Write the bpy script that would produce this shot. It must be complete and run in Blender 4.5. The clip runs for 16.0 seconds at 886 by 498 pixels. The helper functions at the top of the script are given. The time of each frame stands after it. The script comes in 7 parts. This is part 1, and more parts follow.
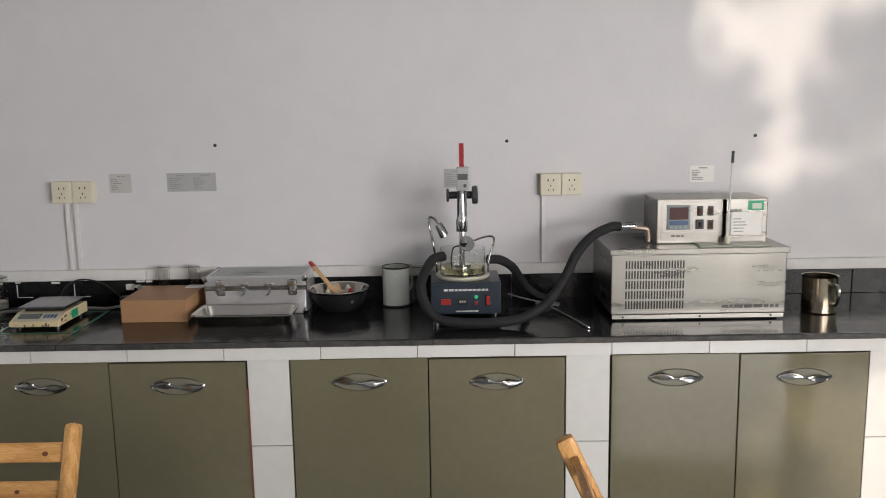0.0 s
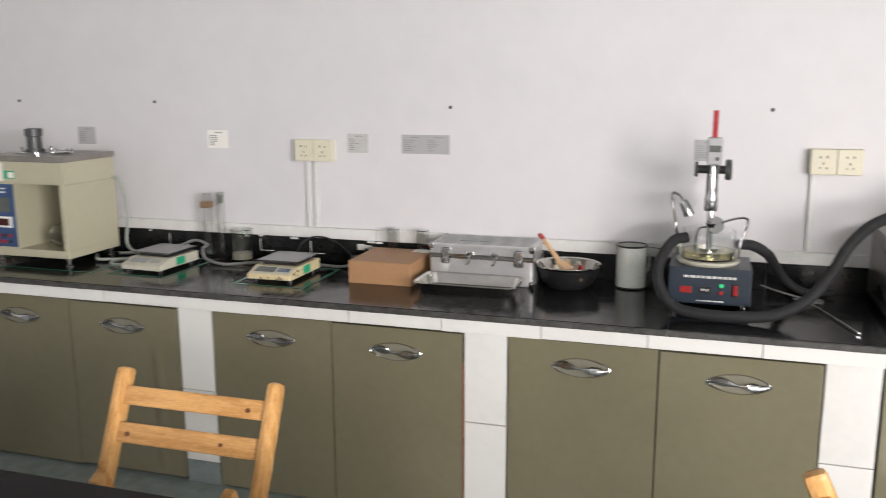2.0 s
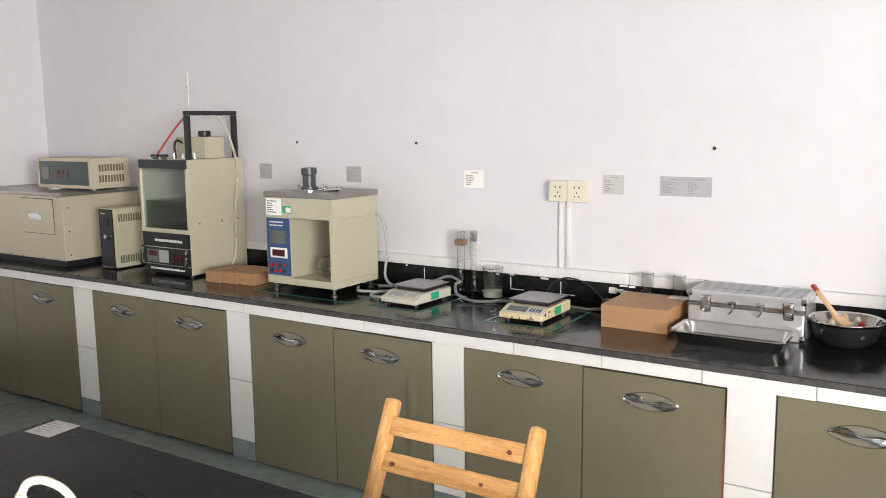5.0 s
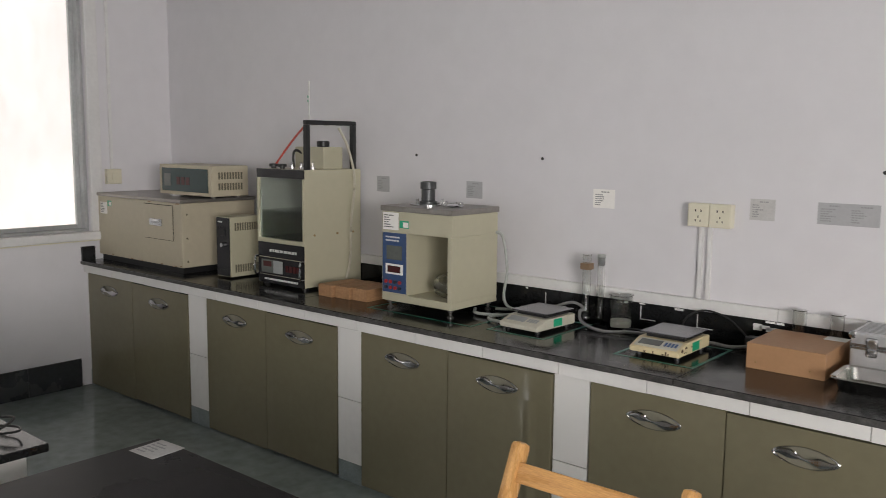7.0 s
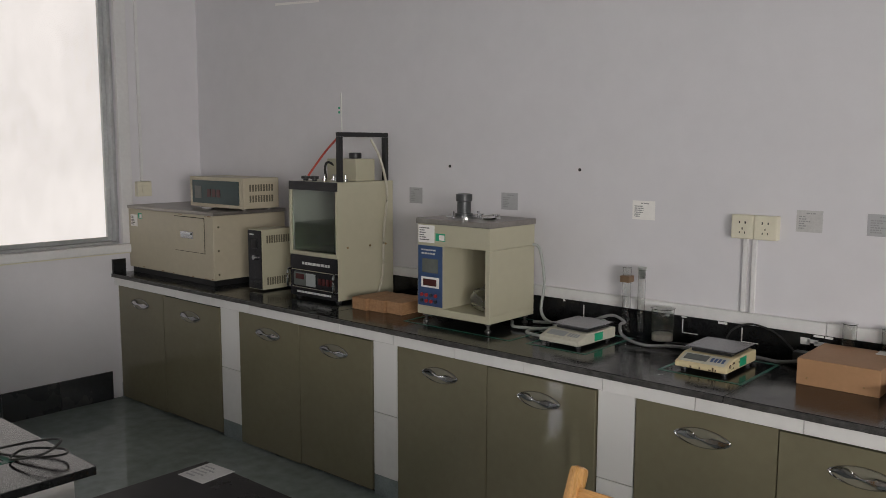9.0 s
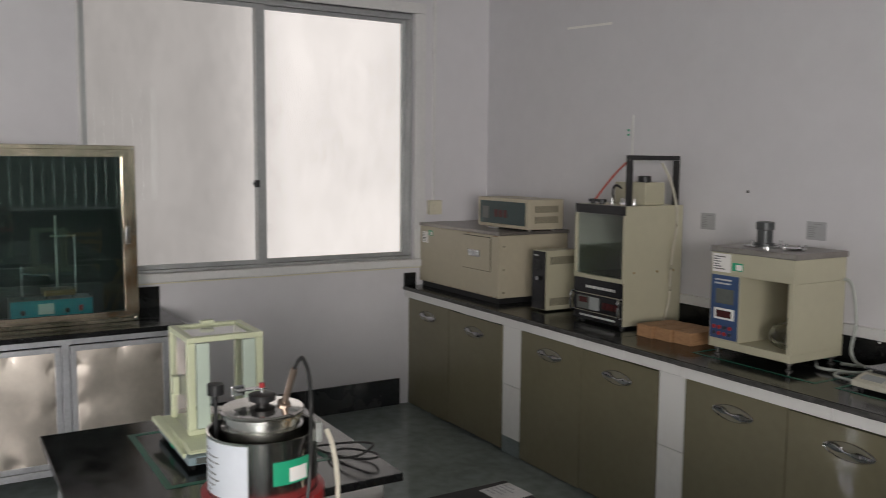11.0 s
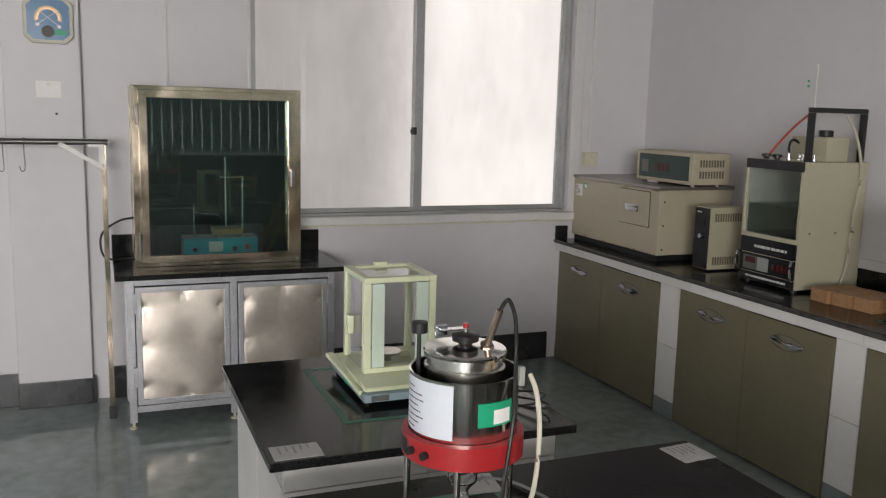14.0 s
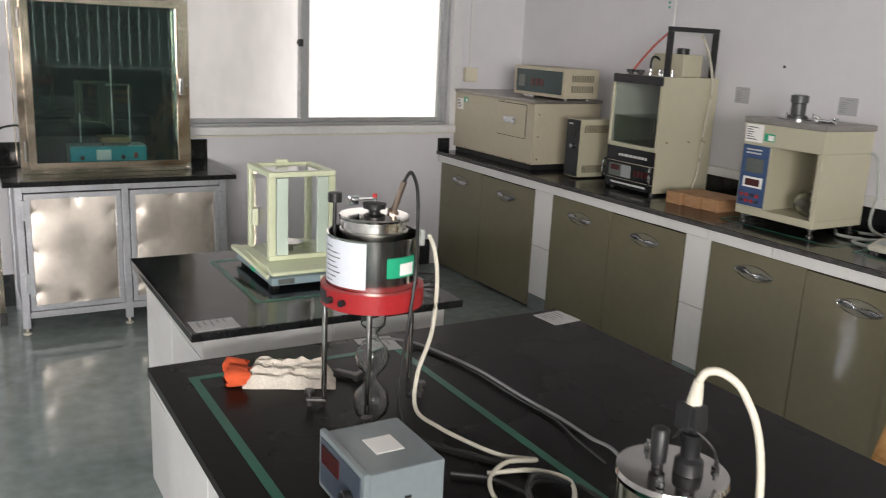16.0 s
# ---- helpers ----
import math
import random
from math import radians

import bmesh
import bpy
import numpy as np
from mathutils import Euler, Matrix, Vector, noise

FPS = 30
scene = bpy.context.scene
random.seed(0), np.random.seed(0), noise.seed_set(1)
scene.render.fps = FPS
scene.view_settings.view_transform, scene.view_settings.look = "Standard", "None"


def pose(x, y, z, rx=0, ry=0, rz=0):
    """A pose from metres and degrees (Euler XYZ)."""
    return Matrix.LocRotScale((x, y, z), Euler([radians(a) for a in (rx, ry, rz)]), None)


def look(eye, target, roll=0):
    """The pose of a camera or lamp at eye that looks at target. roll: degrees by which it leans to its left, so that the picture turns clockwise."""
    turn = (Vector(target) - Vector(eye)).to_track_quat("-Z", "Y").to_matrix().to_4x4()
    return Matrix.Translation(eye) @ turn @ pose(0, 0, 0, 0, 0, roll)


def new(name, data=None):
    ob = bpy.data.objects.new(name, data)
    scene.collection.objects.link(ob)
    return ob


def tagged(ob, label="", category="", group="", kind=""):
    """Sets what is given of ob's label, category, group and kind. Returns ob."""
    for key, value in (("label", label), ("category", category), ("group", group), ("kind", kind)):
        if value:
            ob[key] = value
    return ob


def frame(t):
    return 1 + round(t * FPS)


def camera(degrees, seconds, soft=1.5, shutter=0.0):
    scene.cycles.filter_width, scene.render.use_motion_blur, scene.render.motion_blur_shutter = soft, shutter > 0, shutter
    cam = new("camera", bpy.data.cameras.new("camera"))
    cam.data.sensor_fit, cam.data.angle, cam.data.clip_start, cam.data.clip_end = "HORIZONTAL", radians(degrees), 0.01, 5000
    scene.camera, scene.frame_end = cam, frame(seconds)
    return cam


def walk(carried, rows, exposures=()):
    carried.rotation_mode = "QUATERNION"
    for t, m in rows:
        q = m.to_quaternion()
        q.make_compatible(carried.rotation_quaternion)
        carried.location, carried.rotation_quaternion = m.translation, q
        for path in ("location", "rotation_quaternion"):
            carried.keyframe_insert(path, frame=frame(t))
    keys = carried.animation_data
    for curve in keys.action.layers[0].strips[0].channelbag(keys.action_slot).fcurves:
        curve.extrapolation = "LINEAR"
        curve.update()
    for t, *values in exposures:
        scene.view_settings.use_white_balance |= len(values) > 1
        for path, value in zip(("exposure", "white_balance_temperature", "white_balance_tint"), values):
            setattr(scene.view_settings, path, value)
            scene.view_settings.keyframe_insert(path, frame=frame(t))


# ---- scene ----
UNIT = 1.11  # metres to one unit of the plan below
cam = camera(55.0, 16.0, 0.85, 0.4)
PATH = [
    (0, (0.638, 0.388, 1.492), (0.625, 2.362, 1.165), -1.0),
    (0.5, (0.623, 0.442, 1.477), (0.556, 2.41, 1.127), -0.9),
    (1, (0.605, 0.529, 1.474), (0.471, 2.492, 1.117), -0.6),
    (1.5, (0.623, 0.577, 1.471), (0.327, 2.518, 1.087), -0.5),
    (2, (0.671, 0.604, 1.461), (0.087, 2.478, 1.074), -0.2),
    (2.5, (0.72, 0.593, 1.472), (-0.084, 2.389, 1.113), -1.1),
    (3, (0.733, 0.584, 1.475), (-0.193, 2.327, 1.148), -1.3),
    (3.5, (0.73, 0.587, 1.472), (-0.271, 2.289, 1.159), -0.9),
    (4, (0.71, 0.592, 1.47), (-0.337, 2.268, 1.164), -0.8),
    (6.3, (0.441, 0.631, 1.463), (-0.694, 2.256, 1.197), -0.2),
    (6.5, (0.438, 0.669, 1.464), (-0.743, 2.261, 1.197), -0.1),
    (7, (0.418, 0.724, 1.455), (-0.859, 2.242, 1.2), 0.6),
    (7.5, (0.391, 0.731, 1.456), (-0.92, 2.219, 1.201), 0.6),
    (8, (0.361, 0.714, 1.458), (-0.935, 2.217, 1.208), 0.3),
    (8.2, (0.354, 0.71, 1.461), (-0.938, 2.216, 1.215), 0.2),
    (10.3, (0.292, 0.68, 1.502), (-1.22, 1.971, 1.286), 0.3),
    (10.5, (0.283, 0.671, 1.501), (-1.289, 1.89, 1.288), 0.4),
    (11, (0.263, 0.64, 1.498), (-1.442, 1.665, 1.295), 0.5),
    (11.5, (0.256, 0.624, 1.493), (-1.531, 1.503, 1.302), 0.7),
    (12, (0.256, 0.614, 1.49), (-1.578, 1.391, 1.309), 0.8),
    (12.5, (0.251, 0.605, 1.489), (-1.607, 1.324, 1.308), 1.1),
    (13, (0.24, 0.589, 1.487), (-1.628, 1.275, 1.286), 1.5),
    (13.5, (0.207, 0.58, 1.476), (-1.653, 1.269, 1.223), 1.7),
    (14, (0.173, 0.557, 1.471), (-1.656, 1.302, 1.157), 1.5),
    (14.5, (0.161, 0.533, 1.457), (-1.607, 1.392, 1.089), 1.8),
    (15, (0.215, 0.505, 1.453), (-1.523, 1.411, 1.054), 2.5),
    (15.5, (0.305, 0.472, 1.44), (-1.426, 1.372, 1.003), 2.3),
    (16, (0.37, 0.414, 1.433), (-1.299, 1.405, 0.954), 2.8),
]
EXPOSURES = [(0, -0.36), (0.5, -0.44), (1.0, -0.27), (1.5, 0.05), (2.0, 0.38), (2.5, 0.54), (3.5, 0.8), (4.2, 0.8), (6.5, 0.26), (7, -0.1), (7.5, -0.26), (8, -0.35), (10.5, -0.5), (12.5, -0.3), (14, -0.3), (15, -0.26), (15.5, -0.02), (16, 0.15)]
walk(cam, [(t, look(UNIT * Vector(eye), UNIT * Vector(target), roll)) for t, eye, target, roll in PATH], EXPOSURES)

# ---- world, sun, large lights ----
world = bpy.data.worlds.new("sky")
world.use_nodes = True
scene.world = world
wn = world.node_tree.nodes
sky = wn.new("ShaderNodeTexSky")
sky.sky_type = "NISHITA"
sky.sun_disc = False
sky.sun_elevation, sky.sun_rotation = radians(5), radians(176)
wn["Background"].inputs["Strength"].default_value = 0.10
world.node_tree.links.new(sky.outputs[0], wn["Background"].inputs["Color"])

sun = new("sun", bpy.data.lights.new("sun", "SUN"))
sun.data.energy, sun.data.angle, sun.data.color = 2.3, radians(0.55), (1.0, 0.86, 0.70)
sun.matrix_world = look((3.4, -9.0, 2.75), (2.4, 3.6, 1.80))


EX_LAMP = 4.33


def area(name, eye, target, sx, sy, power, color, spread=180):
    lamp = new(name, bpy.data.lights.new(name, "AREA"))
    lamp.data.shape, lamp.data.size, lamp.data.size_y = "RECTANGLE", UNIT * sx, UNIT * sy
    lamp.data.energy, lamp.data.color = UNIT ** 2 * power, color
    lamp.data.spread = radians(spread)
    lamp.matrix_world = look(UNIT * Vector(eye), UNIT * Vector(target))
    return lamp


area("south_east_window_daylight", (3.2, -2.72, 1.6), (2.3, 3.0, 0.9), 1.7, 1.3, 50, (1.0, 0.96, 0.94), 100)
area("east_window_daylight", (EX_LAMP, -1.2, 1.72), (-4.14, 0.2, 0.2), 2.2, 1.45, 166, (1.0, 0.955, 0.93), 125)

# ---- materials ----
def mat(name, color, rough=0.5, metal=0.0, vary=0.12, scale=6.0, bump=0.0, bscale=60.0, spec=0.5, rvary=0.0, coat=0.0,
        trans=0.0, ior=1.45, emit=0.0, color2=None, stretch=(1, 1, 1), rand=0.0, coords="Object"):
    m = bpy.data.materials.new(name)
    m.use_nodes = True
    nt, b = m.node_tree, m.node_tree.nodes["Principled BSDF"]
    n, l = nt.nodes, nt.links
    b.inputs["Roughness"].default_value = rough
    b.inputs["Metallic"].default_value = metal
    b.inputs["Specular IOR Level"].default_value = spec
    b.inputs["Transmission Weight"].default_value = trans
    b.inputs["IOR"].default_value = ior
    b.inputs["Coat Weight"].default_value = coat
    if emit:
        b.inputs["Emission Color"].default_value = (*color, 1)
        b.inputs["Emission Strength"].default_value = emit
    tc, mp = n.new("ShaderNodeTexCoord"), n.new("ShaderNodeMapping")
    mp.inputs["Scale"].default_value = stretch
    l.new(tc.outputs[coords], mp.inputs[0])
    n1, n2 = n.new("ShaderNodeTexNoise"), n.new("ShaderNodeTexNoise")
    for node, s, d in ((n1, scale, 5), (n2, scale * 9, 3)):
        node.inputs["Scale"].default_value, node.inputs["Detail"].default_value = s, d
        l.new(mp.outputs[0], node.inputs["Vector"])
    mixn = n.new("ShaderNodeMath")
    mixn.operation = "MULTIPLY_ADD"
    l.new(n2.outputs[0], mixn.inputs[0])
    mixn.inputs[1].default_value = 0.45
    half = n.new("ShaderNodeMath")
    half.operation = "MULTIPLY"
    half.inputs[1].default_value = 0.55
    l.new(n1.outputs[0], half.inputs[0])
    l.new(half.outputs[0], mixn.inputs[2])
    fac = mixn.outputs[0]
    if rand:
        oi, ad = n.new("ShaderNodeObjectInfo"), n.new("ShaderNodeMath")
        ad.operation = "MULTIPLY_ADD"
        l.new(oi.outputs["Random"], ad.inputs[0])
        ad.inputs[1].default_value = rand
        l.new(fac, ad.inputs[2])
        fac = ad.outputs[0]
    ramp = n.new("ShaderNodeValToRGB")
    lo = tuple(max(0.0, c * (1 - vary)) for c in color)
    hi = color2 or tuple(min(1.0, c * (1 + vary)) for c in color)
    ramp.color_ramp.elements[0].position, ramp.color_ramp.elements[0].color = 0.32, (*lo, 1)
    ramp.color_ramp.elements[1].position, ramp.color_ramp.elements[1].color = 0.68, (*hi, 1)
    l.new(fac, ramp.inputs[0])
    l.new(ramp.outputs[0], b.inputs["Base Color"])
    if rvary:
        mr = n.new("ShaderNodeMapRange")
        mr.inputs["From Min"].default_value, mr.inputs["From Max"].default_value = 0.3, 0.7
        mr.inputs["To Min"].default_value, mr.inputs["To Max"].default_value = max(0.02, rough - rvary), rough + rvary
        l.new(n1.outputs[0], mr.inputs["Value"])
        l.new(mr.outputs[0], b.inputs["Roughness"])
    if bump:
        n3, bp = n.new("ShaderNodeTexNoise"), n.new("ShaderNodeBump")
        n3.inputs["Scale"].default_value, n3.inputs["Detail"].default_value = bscale, 4
        l.new(mp.outputs[0], n3.inputs["Vector"])
        bp.inputs["Strength"].default_value, bp.inputs["Distance"].default_value = bump, 0.004
        l.new(n3.outputs[0], bp.inputs["Height"])
        l.new(bp.outputs[0], b.inputs["Normal"])
    return m


M = {}
M["wall"] = mat("white_wall_paint", (0.70, 0.685, 0.705), 0.5, vary=0.035, scale=1.1, bump=0.25, bscale=26, rvary=0.08)
# Ceiling colour set well below white to cut bounce light on the walls.
M["ceiling"] = mat("dimmed_ceiling_paint", (0.33, 0.33, 0.32), 0.7, vary=0.03, scale=1.0, bump=0.1)
M["floor"] = mat("green_grey_floor_paint", (0.245, 0.285, 0.275), 0.08, vary=0.28, scale=1.6, bump=0.03, bscale=6, rvary=0.05)
M["granite"] = mat("black_granite", (0.010, 0.0105, 0.011), 0.15, vary=0.5, scale=16, spec=0.4, rvary=0.06, bump=0.02, bscale=300)
M["dusty_granite"] = mat("worn_black_granite", (0.0075, 0.007, 0.0068), 0.30, vary=0.3, scale=4, rvary=0.06, bump=0.02, bscale=200, spec=0.10)
M["granite_edge"] = mat("chipped_granite_edge", (0.06, 0.058, 0.056), 0.45, vary=0.7, scale=40, bump=0.5, bscale=160)
M["black_tile"] = mat("black_tile", (0.022, 0.024, 0.026), 0.25, vary=0.4, scale=5, rvary=0.1, rand=0.2)
M["tile"] = mat("white_glazed_tile", (0.74, 0.73, 0.71), 0.16, vary=0.05, scale=3, rvary=0.05, rand=0.25)
M["grout"] = mat("grey_grout", (0.32, 0.31, 0.29), 0.8, vary=0.25, scale=30)
M["cove"] = mat("grey_floor_paint_splash", (0.20, 0.235, 0.235), 0.4, vary=0.25, scale=12)
M["door"] = mat("olive_laminate", (0.185, 0.168, 0.110), 0.05, vary=0.06, scale=3, rvary=0.015, bump=0.012, bscale=8)
M["chipboard"] = mat("reddish_chipboard_edge", (0.20, 0.075, 0.045), 0.7, vary=0.4, scale=60)
M["dark_gap"] = mat("cabinet_interior", (0.03, 0.028, 0.022), 0.8)
M["chrome"] = mat("chrome", (0.60, 0.60, 0.61), 0.12, metal=1.0, vary=0.1, scale=8, rvary=0.05)
M["steel"] = mat("brushed_stainless", (0.29, 0.28, 0.262), 0.30, metal=1.0, vary=0.07, scale=3, rvary=0.05, bump=0.012, bscale=40, stretch=(1, 1, 8))
M["steel_smooth"] = mat("polished_stainless", (0.60, 0.58, 0.55), 0.14, metal=1.0, vary=0.1, scale=5, rvary=0.06, bump=0.03, bscale=12)
M["steel_pot"] = mat("streaky_stainless", (0.88, 0.86, 0.82), 0.17, metal=1.0, vary=0.16, scale=6, rvary=0.06, bump=0.10, bscale=22, stretch=(3, 3, 0.2))
M["steel_bright"] = mat("bright_spun_steel", (0.70, 0.68, 0.65), 0.12, metal=1.0, vary=0.08, scale=5, rvary=0.06)
M["probe_metal"] = mat("tarnished_probe_metal", (0.42, 0.33, 0.27), 0.3, metal=0.9, vary=0.15, scale=20)
M["label_blue"] = mat("bluish_printed_label", (0.70, 0.74, 0.80), 0.4, vary=0.03, scale=10)
M["steel_warm"] = mat("brushed_stainless_box_frame", (0.52, 0.44, 0.345), 0.17, metal=1.0, vary=0.3, scale=7, rvary=0.1, bump=0.16, bscale=14)
M["steel_dent"] = mat("dented_stainless_sheet", (0.58, 0.53, 0.47), 0.40, metal=1.0, vary=0.12, scale=3, rvary=0.08, bump=0.10, bscale=5)
M["galv"] = mat("silver_painted_frame", (0.42, 0.43, 0.45), 0.38, metal=0.6, vary=0.18, scale=9, bump=0.05)
M["alu"] = mat("anodised_aluminium", (0.44, 0.45, 0.45), 0.42, metal=0.7, vary=0.12, scale=6)
M["alu_case"] = mat("ribbed_aluminium_sheet", (0.66, 0.66, 0.67), 0.30, metal=0.7, vary=0.1, scale=8, bump=0.3, bscale=40, stretch=(1, 22, 1))
M["pvc"] = mat("white_pvc", (0.72, 0.71, 0.70), 0.35, vary=0.06, scale=5)
M["ivory"] = mat("ivory_plastic", (0.70, 0.66, 0.52), 0.35, vary=0.05, scale=8)
M["ivory_dark"] = mat("socket_slots", (0.05, 0.045, 0.035), 0.6)
M["cream"] = mat("cream_enamel_metal", (0.47, 0.445, 0.325), 0.36, vary=0.04, scale=2.5, bump=0.03, bscale=120, rvary=0.06)
M["cream_old"] = mat("aged_cream_enamel_metal", (0.49, 0.44, 0.33), 0.42, vary=0.06, scale=3, bump=0.05, bscale=100, rvary=0.08)
M["greyed_lid"] = mat("dull_steel_lid", (0.30, 0.28, 0.26), 0.36, metal=0.7, vary=0.14, scale=7)
M["black"] = mat("black_plastic", (0.015, 0.015, 0.016), 0.4, vary=0.3, scale=12)
M["black_gloss"] = mat("glossy_black_panel", (0.012, 0.012, 0.014), 0.15, vary=0.3, scale=12)
M["black_foam"] = mat("black_foam_insulation", (0.016, 0.016, 0.018), 0.75, vary=0.4, scale=40, bump=0.5, bscale=120)
M["black_cable"] = mat("black_cable_rubber", (0.014, 0.014, 0.014), 0.45)
M["grey_cable"] = mat("grey_cable", (0.20, 0.20, 0.195), 0.28)
M["white_cable"] = mat("white_cord", (0.62, 0.58, 0.48), 0.55, vary=0.1, scale=40)
M["red"] = mat("red_enamel", (0.36, 0.022, 0.025), 0.3, vary=0.12, scale=9)
M["red_tube"] = mat("red_rubber_tube", (0.55, 0.09, 0.06), 0.4)
M["red_led"] = mat("red_display", (0.32, 0.02, 0.02), 0.3, emit=0.06)
M["green_led"] = mat("green_lamp", (0.03, 0.5, 0.2), 0.3, emit=0.3)
M["panel_blue"] = mat("blue_front_panel", (0.035, 0.075, 0.18), 0.35, vary=0.1)
M["panel_navy"] = mat("navy_painted_case", (0.022, 0.032, 0.048), 0.33, vary=0.15, scale=6)
M["panel_teal"] = mat("teal_front_panel", (0.025, 0.36, 0.45), 0.4, vary=0.08)
M["panel_green"] = mat("dark_green_window", (0.02, 0.045, 0.045), 0.2)
M["panel_grey"] = mat("grey_painted_panel", (0.33, 0.345, 0.345), 0.4, vary=0.08)
M["lcd"] = mat("grey_display", (0.12, 0.13, 0.12), 0.2)
M["paper"] = mat("printed_paper", (0.88, 0.86, 0.83), 0.55, vary=0.04, scale=10)
M["paper_grey"] = mat("silver_label", (0.42, 0.42, 0.43), 0.4, vary=0.06, scale=10)
M["print"] = mat("dark_print", (0.10, 0.10, 0.10), 0.6)
M["print_light"] = mat("light_print", (0.62, 0.62, 0.60), 0.6)
M["sticker_green"] = mat("green_sticker", (0.02, 0.36, 0.19), 0.4, vary=0.05)
M["tape"] = mat("green_tape", (0.010, 0.115, 0.075), 0.35, vary=0.2, scale=9)
M["brown"] = mat("brown_board_box", (0.40, 0.225, 0.115), 0.55, vary=0.07, scale=6, bump=0.04)
M["wood_block"] = mat("cut_timber", (0.36, 0.20, 0.10), 0.6, vary=0.28, scale=7, stretch=(9, 2, 9), bump=0.1)
M["pine_knot"] = mat("pine_knot", (0.13, 0.045, 0.02), 0.4, vary=0.3, scale=40)
M["enamel"] = mat("white_enamel", (0.60, 0.62, 0.58), 0.25, vary=0.08, scale=9)
M["dark_wood"] = mat("dark_bristle", (0.10, 0.065, 0.04), 0.8, vary=0.4, scale=80)
M["wood_light"] = mat("pale_beech", (0.62, 0.40, 0.22), 0.45, vary=0.12, scale=10)
M["bone"] = mat("off_white_plastic", (0.54, 0.52, 0.43), 0.4, vary=0.08, scale=10)
M["yellowed"] = mat("yellowed_plastic", (0.66, 0.56, 0.34), 0.42, vary=0.1, scale=8)
M["mint"] = mat("pale_green_plastic", (0.68, 0.72, 0.50), 0.38, vary=0.05, scale=8)
M["bluegrey"] = mat("blue_grey_plastic", (0.25, 0.33, 0.36), 0.4, vary=0.06, scale=8)
M["pan"] = mat("brushed_pan", (0.24, 0.24, 0.26), 0.25, metal=1.0, vary=0.15, scale=12)
M["glove"] = mat("soiled_cotton", (0.64, 0.58, 0.50), 0.9, vary=0.2, scale=22, bump=0.9, bscale=240)
M["orange"] = mat("orange_knit_cuff", (0.75, 0.11, 0.035), 0.85, vary=0.15, scale=60, bump=0.8, bscale=260)
M["clock_blue"] = mat("blue_dial_face", (0.035, 0.16, 0.33), 0.25, vary=0.06)
M["clock_rim"] = mat("cream_frame", (0.52, 0.50, 0.42), 0.4)
M["brass"] = mat("brass", (0.34, 0.23, 0.11), 0.35, metal=1.0, vary=0.2, scale=20)
M["copper"] = mat("bronze_fitting", (0.32, 0.21, 0.13), 0.35, metal=0.9, vary=0.15, scale=20)
M["blind"] = mat("grey_green_blind_fabric", (0.17, 0.21, 0.21), 0.8, vary=0.1, scale=9)
M["curtain"] = mat("grey_green_curtain", (0.30, 0.38, 0.35), 0.85, vary=0.12, scale=9)
M["darkwood_cabinet"] = mat("dark_storage_panel", (0.03, 0.03, 0.032), 0.5, vary=0.2)

M["panel_green_pale"] = mat("pale_green_plate", (0.36, 0.38, 0.32), 0.4)
M["galv_dark"] = mat("dull_steel_pipe", (0.13, 0.125, 0.12), 0.35, metal=0.8, vary=0.2, scale=14)
M["mint_pale"] = mat("pale_mint_plastic", (0.60, 0.70, 0.60), 0.35, vary=0.04)
M["paper_dull"] = mat("scuffed_paper", (0.52, 0.51, 0.50), 0.5, vary=0.12, scale=14)
M["print_faint"] = mat("faint_print", (0.32, 0.32, 0.32), 0.6)
M["panel_bluegrey"] = mat("blue_grey_enamel_case", (0.20, 0.235, 0.245), 0.4, vary=0.08, scale=8)
M["panel_navy_pale"] = mat("dark_slate_panel", (0.06, 0.075, 0.10), 0.3)
M["pine_long"] = mat("varnished_pine_along", (0.56, 0.27, 0.085), 0.28, vary=0.25, scale=4, stretch=(12, 8, 1.2), rvary=0.06, color2=(0.73, 0.42, 0.16), bump=0.03)
M["pine_cross"] = mat("varnished_pine_across", (0.56, 0.265, 0.085), 0.28, vary=0.25, scale=4, stretch=(1.5, 10, 12), rvary=0.06, color2=(0.73, 0.41, 0.155), bump=0.03)
M["leaf"] = mat("leaf_green", (0.05, 0.085, 0.025), 0.5, vary=0.3, scale=3)
M["pane_solid"] = mat("milky_glass_stem", (0.70, 0.70, 0.66), 0.15)
M["hose_clear"] = mat("milky_hose", (0.52, 0.49, 0.40), 0.35)
M["hose_grey"] = mat("grey_rubber_hose", (0.36, 0.38, 0.36), 0.4)
M["red_dark"] = mat("dark_red_display", (0.06, 0.012, 0.012), 0.2)
M["metal_dark"] = mat("dark_grey_metal", (0.075, 0.078, 0.08), 0.4, metal=0.5, vary=0.15)


def glass(name, color, rough=0.0, ior=1.45):
    m = bpy.data.materials.new(name)
    m.use_nodes = True
    b = m.node_tree.nodes["Principled BSDF"]
    b.inputs["Base Color"].default_value = (*color, 1)
    b.inputs["Roughness"].default_value = rough
    b.inputs["Transmission Weight"].default_value = 1.0
    b.inputs["IOR"].default_value = ior
    return m


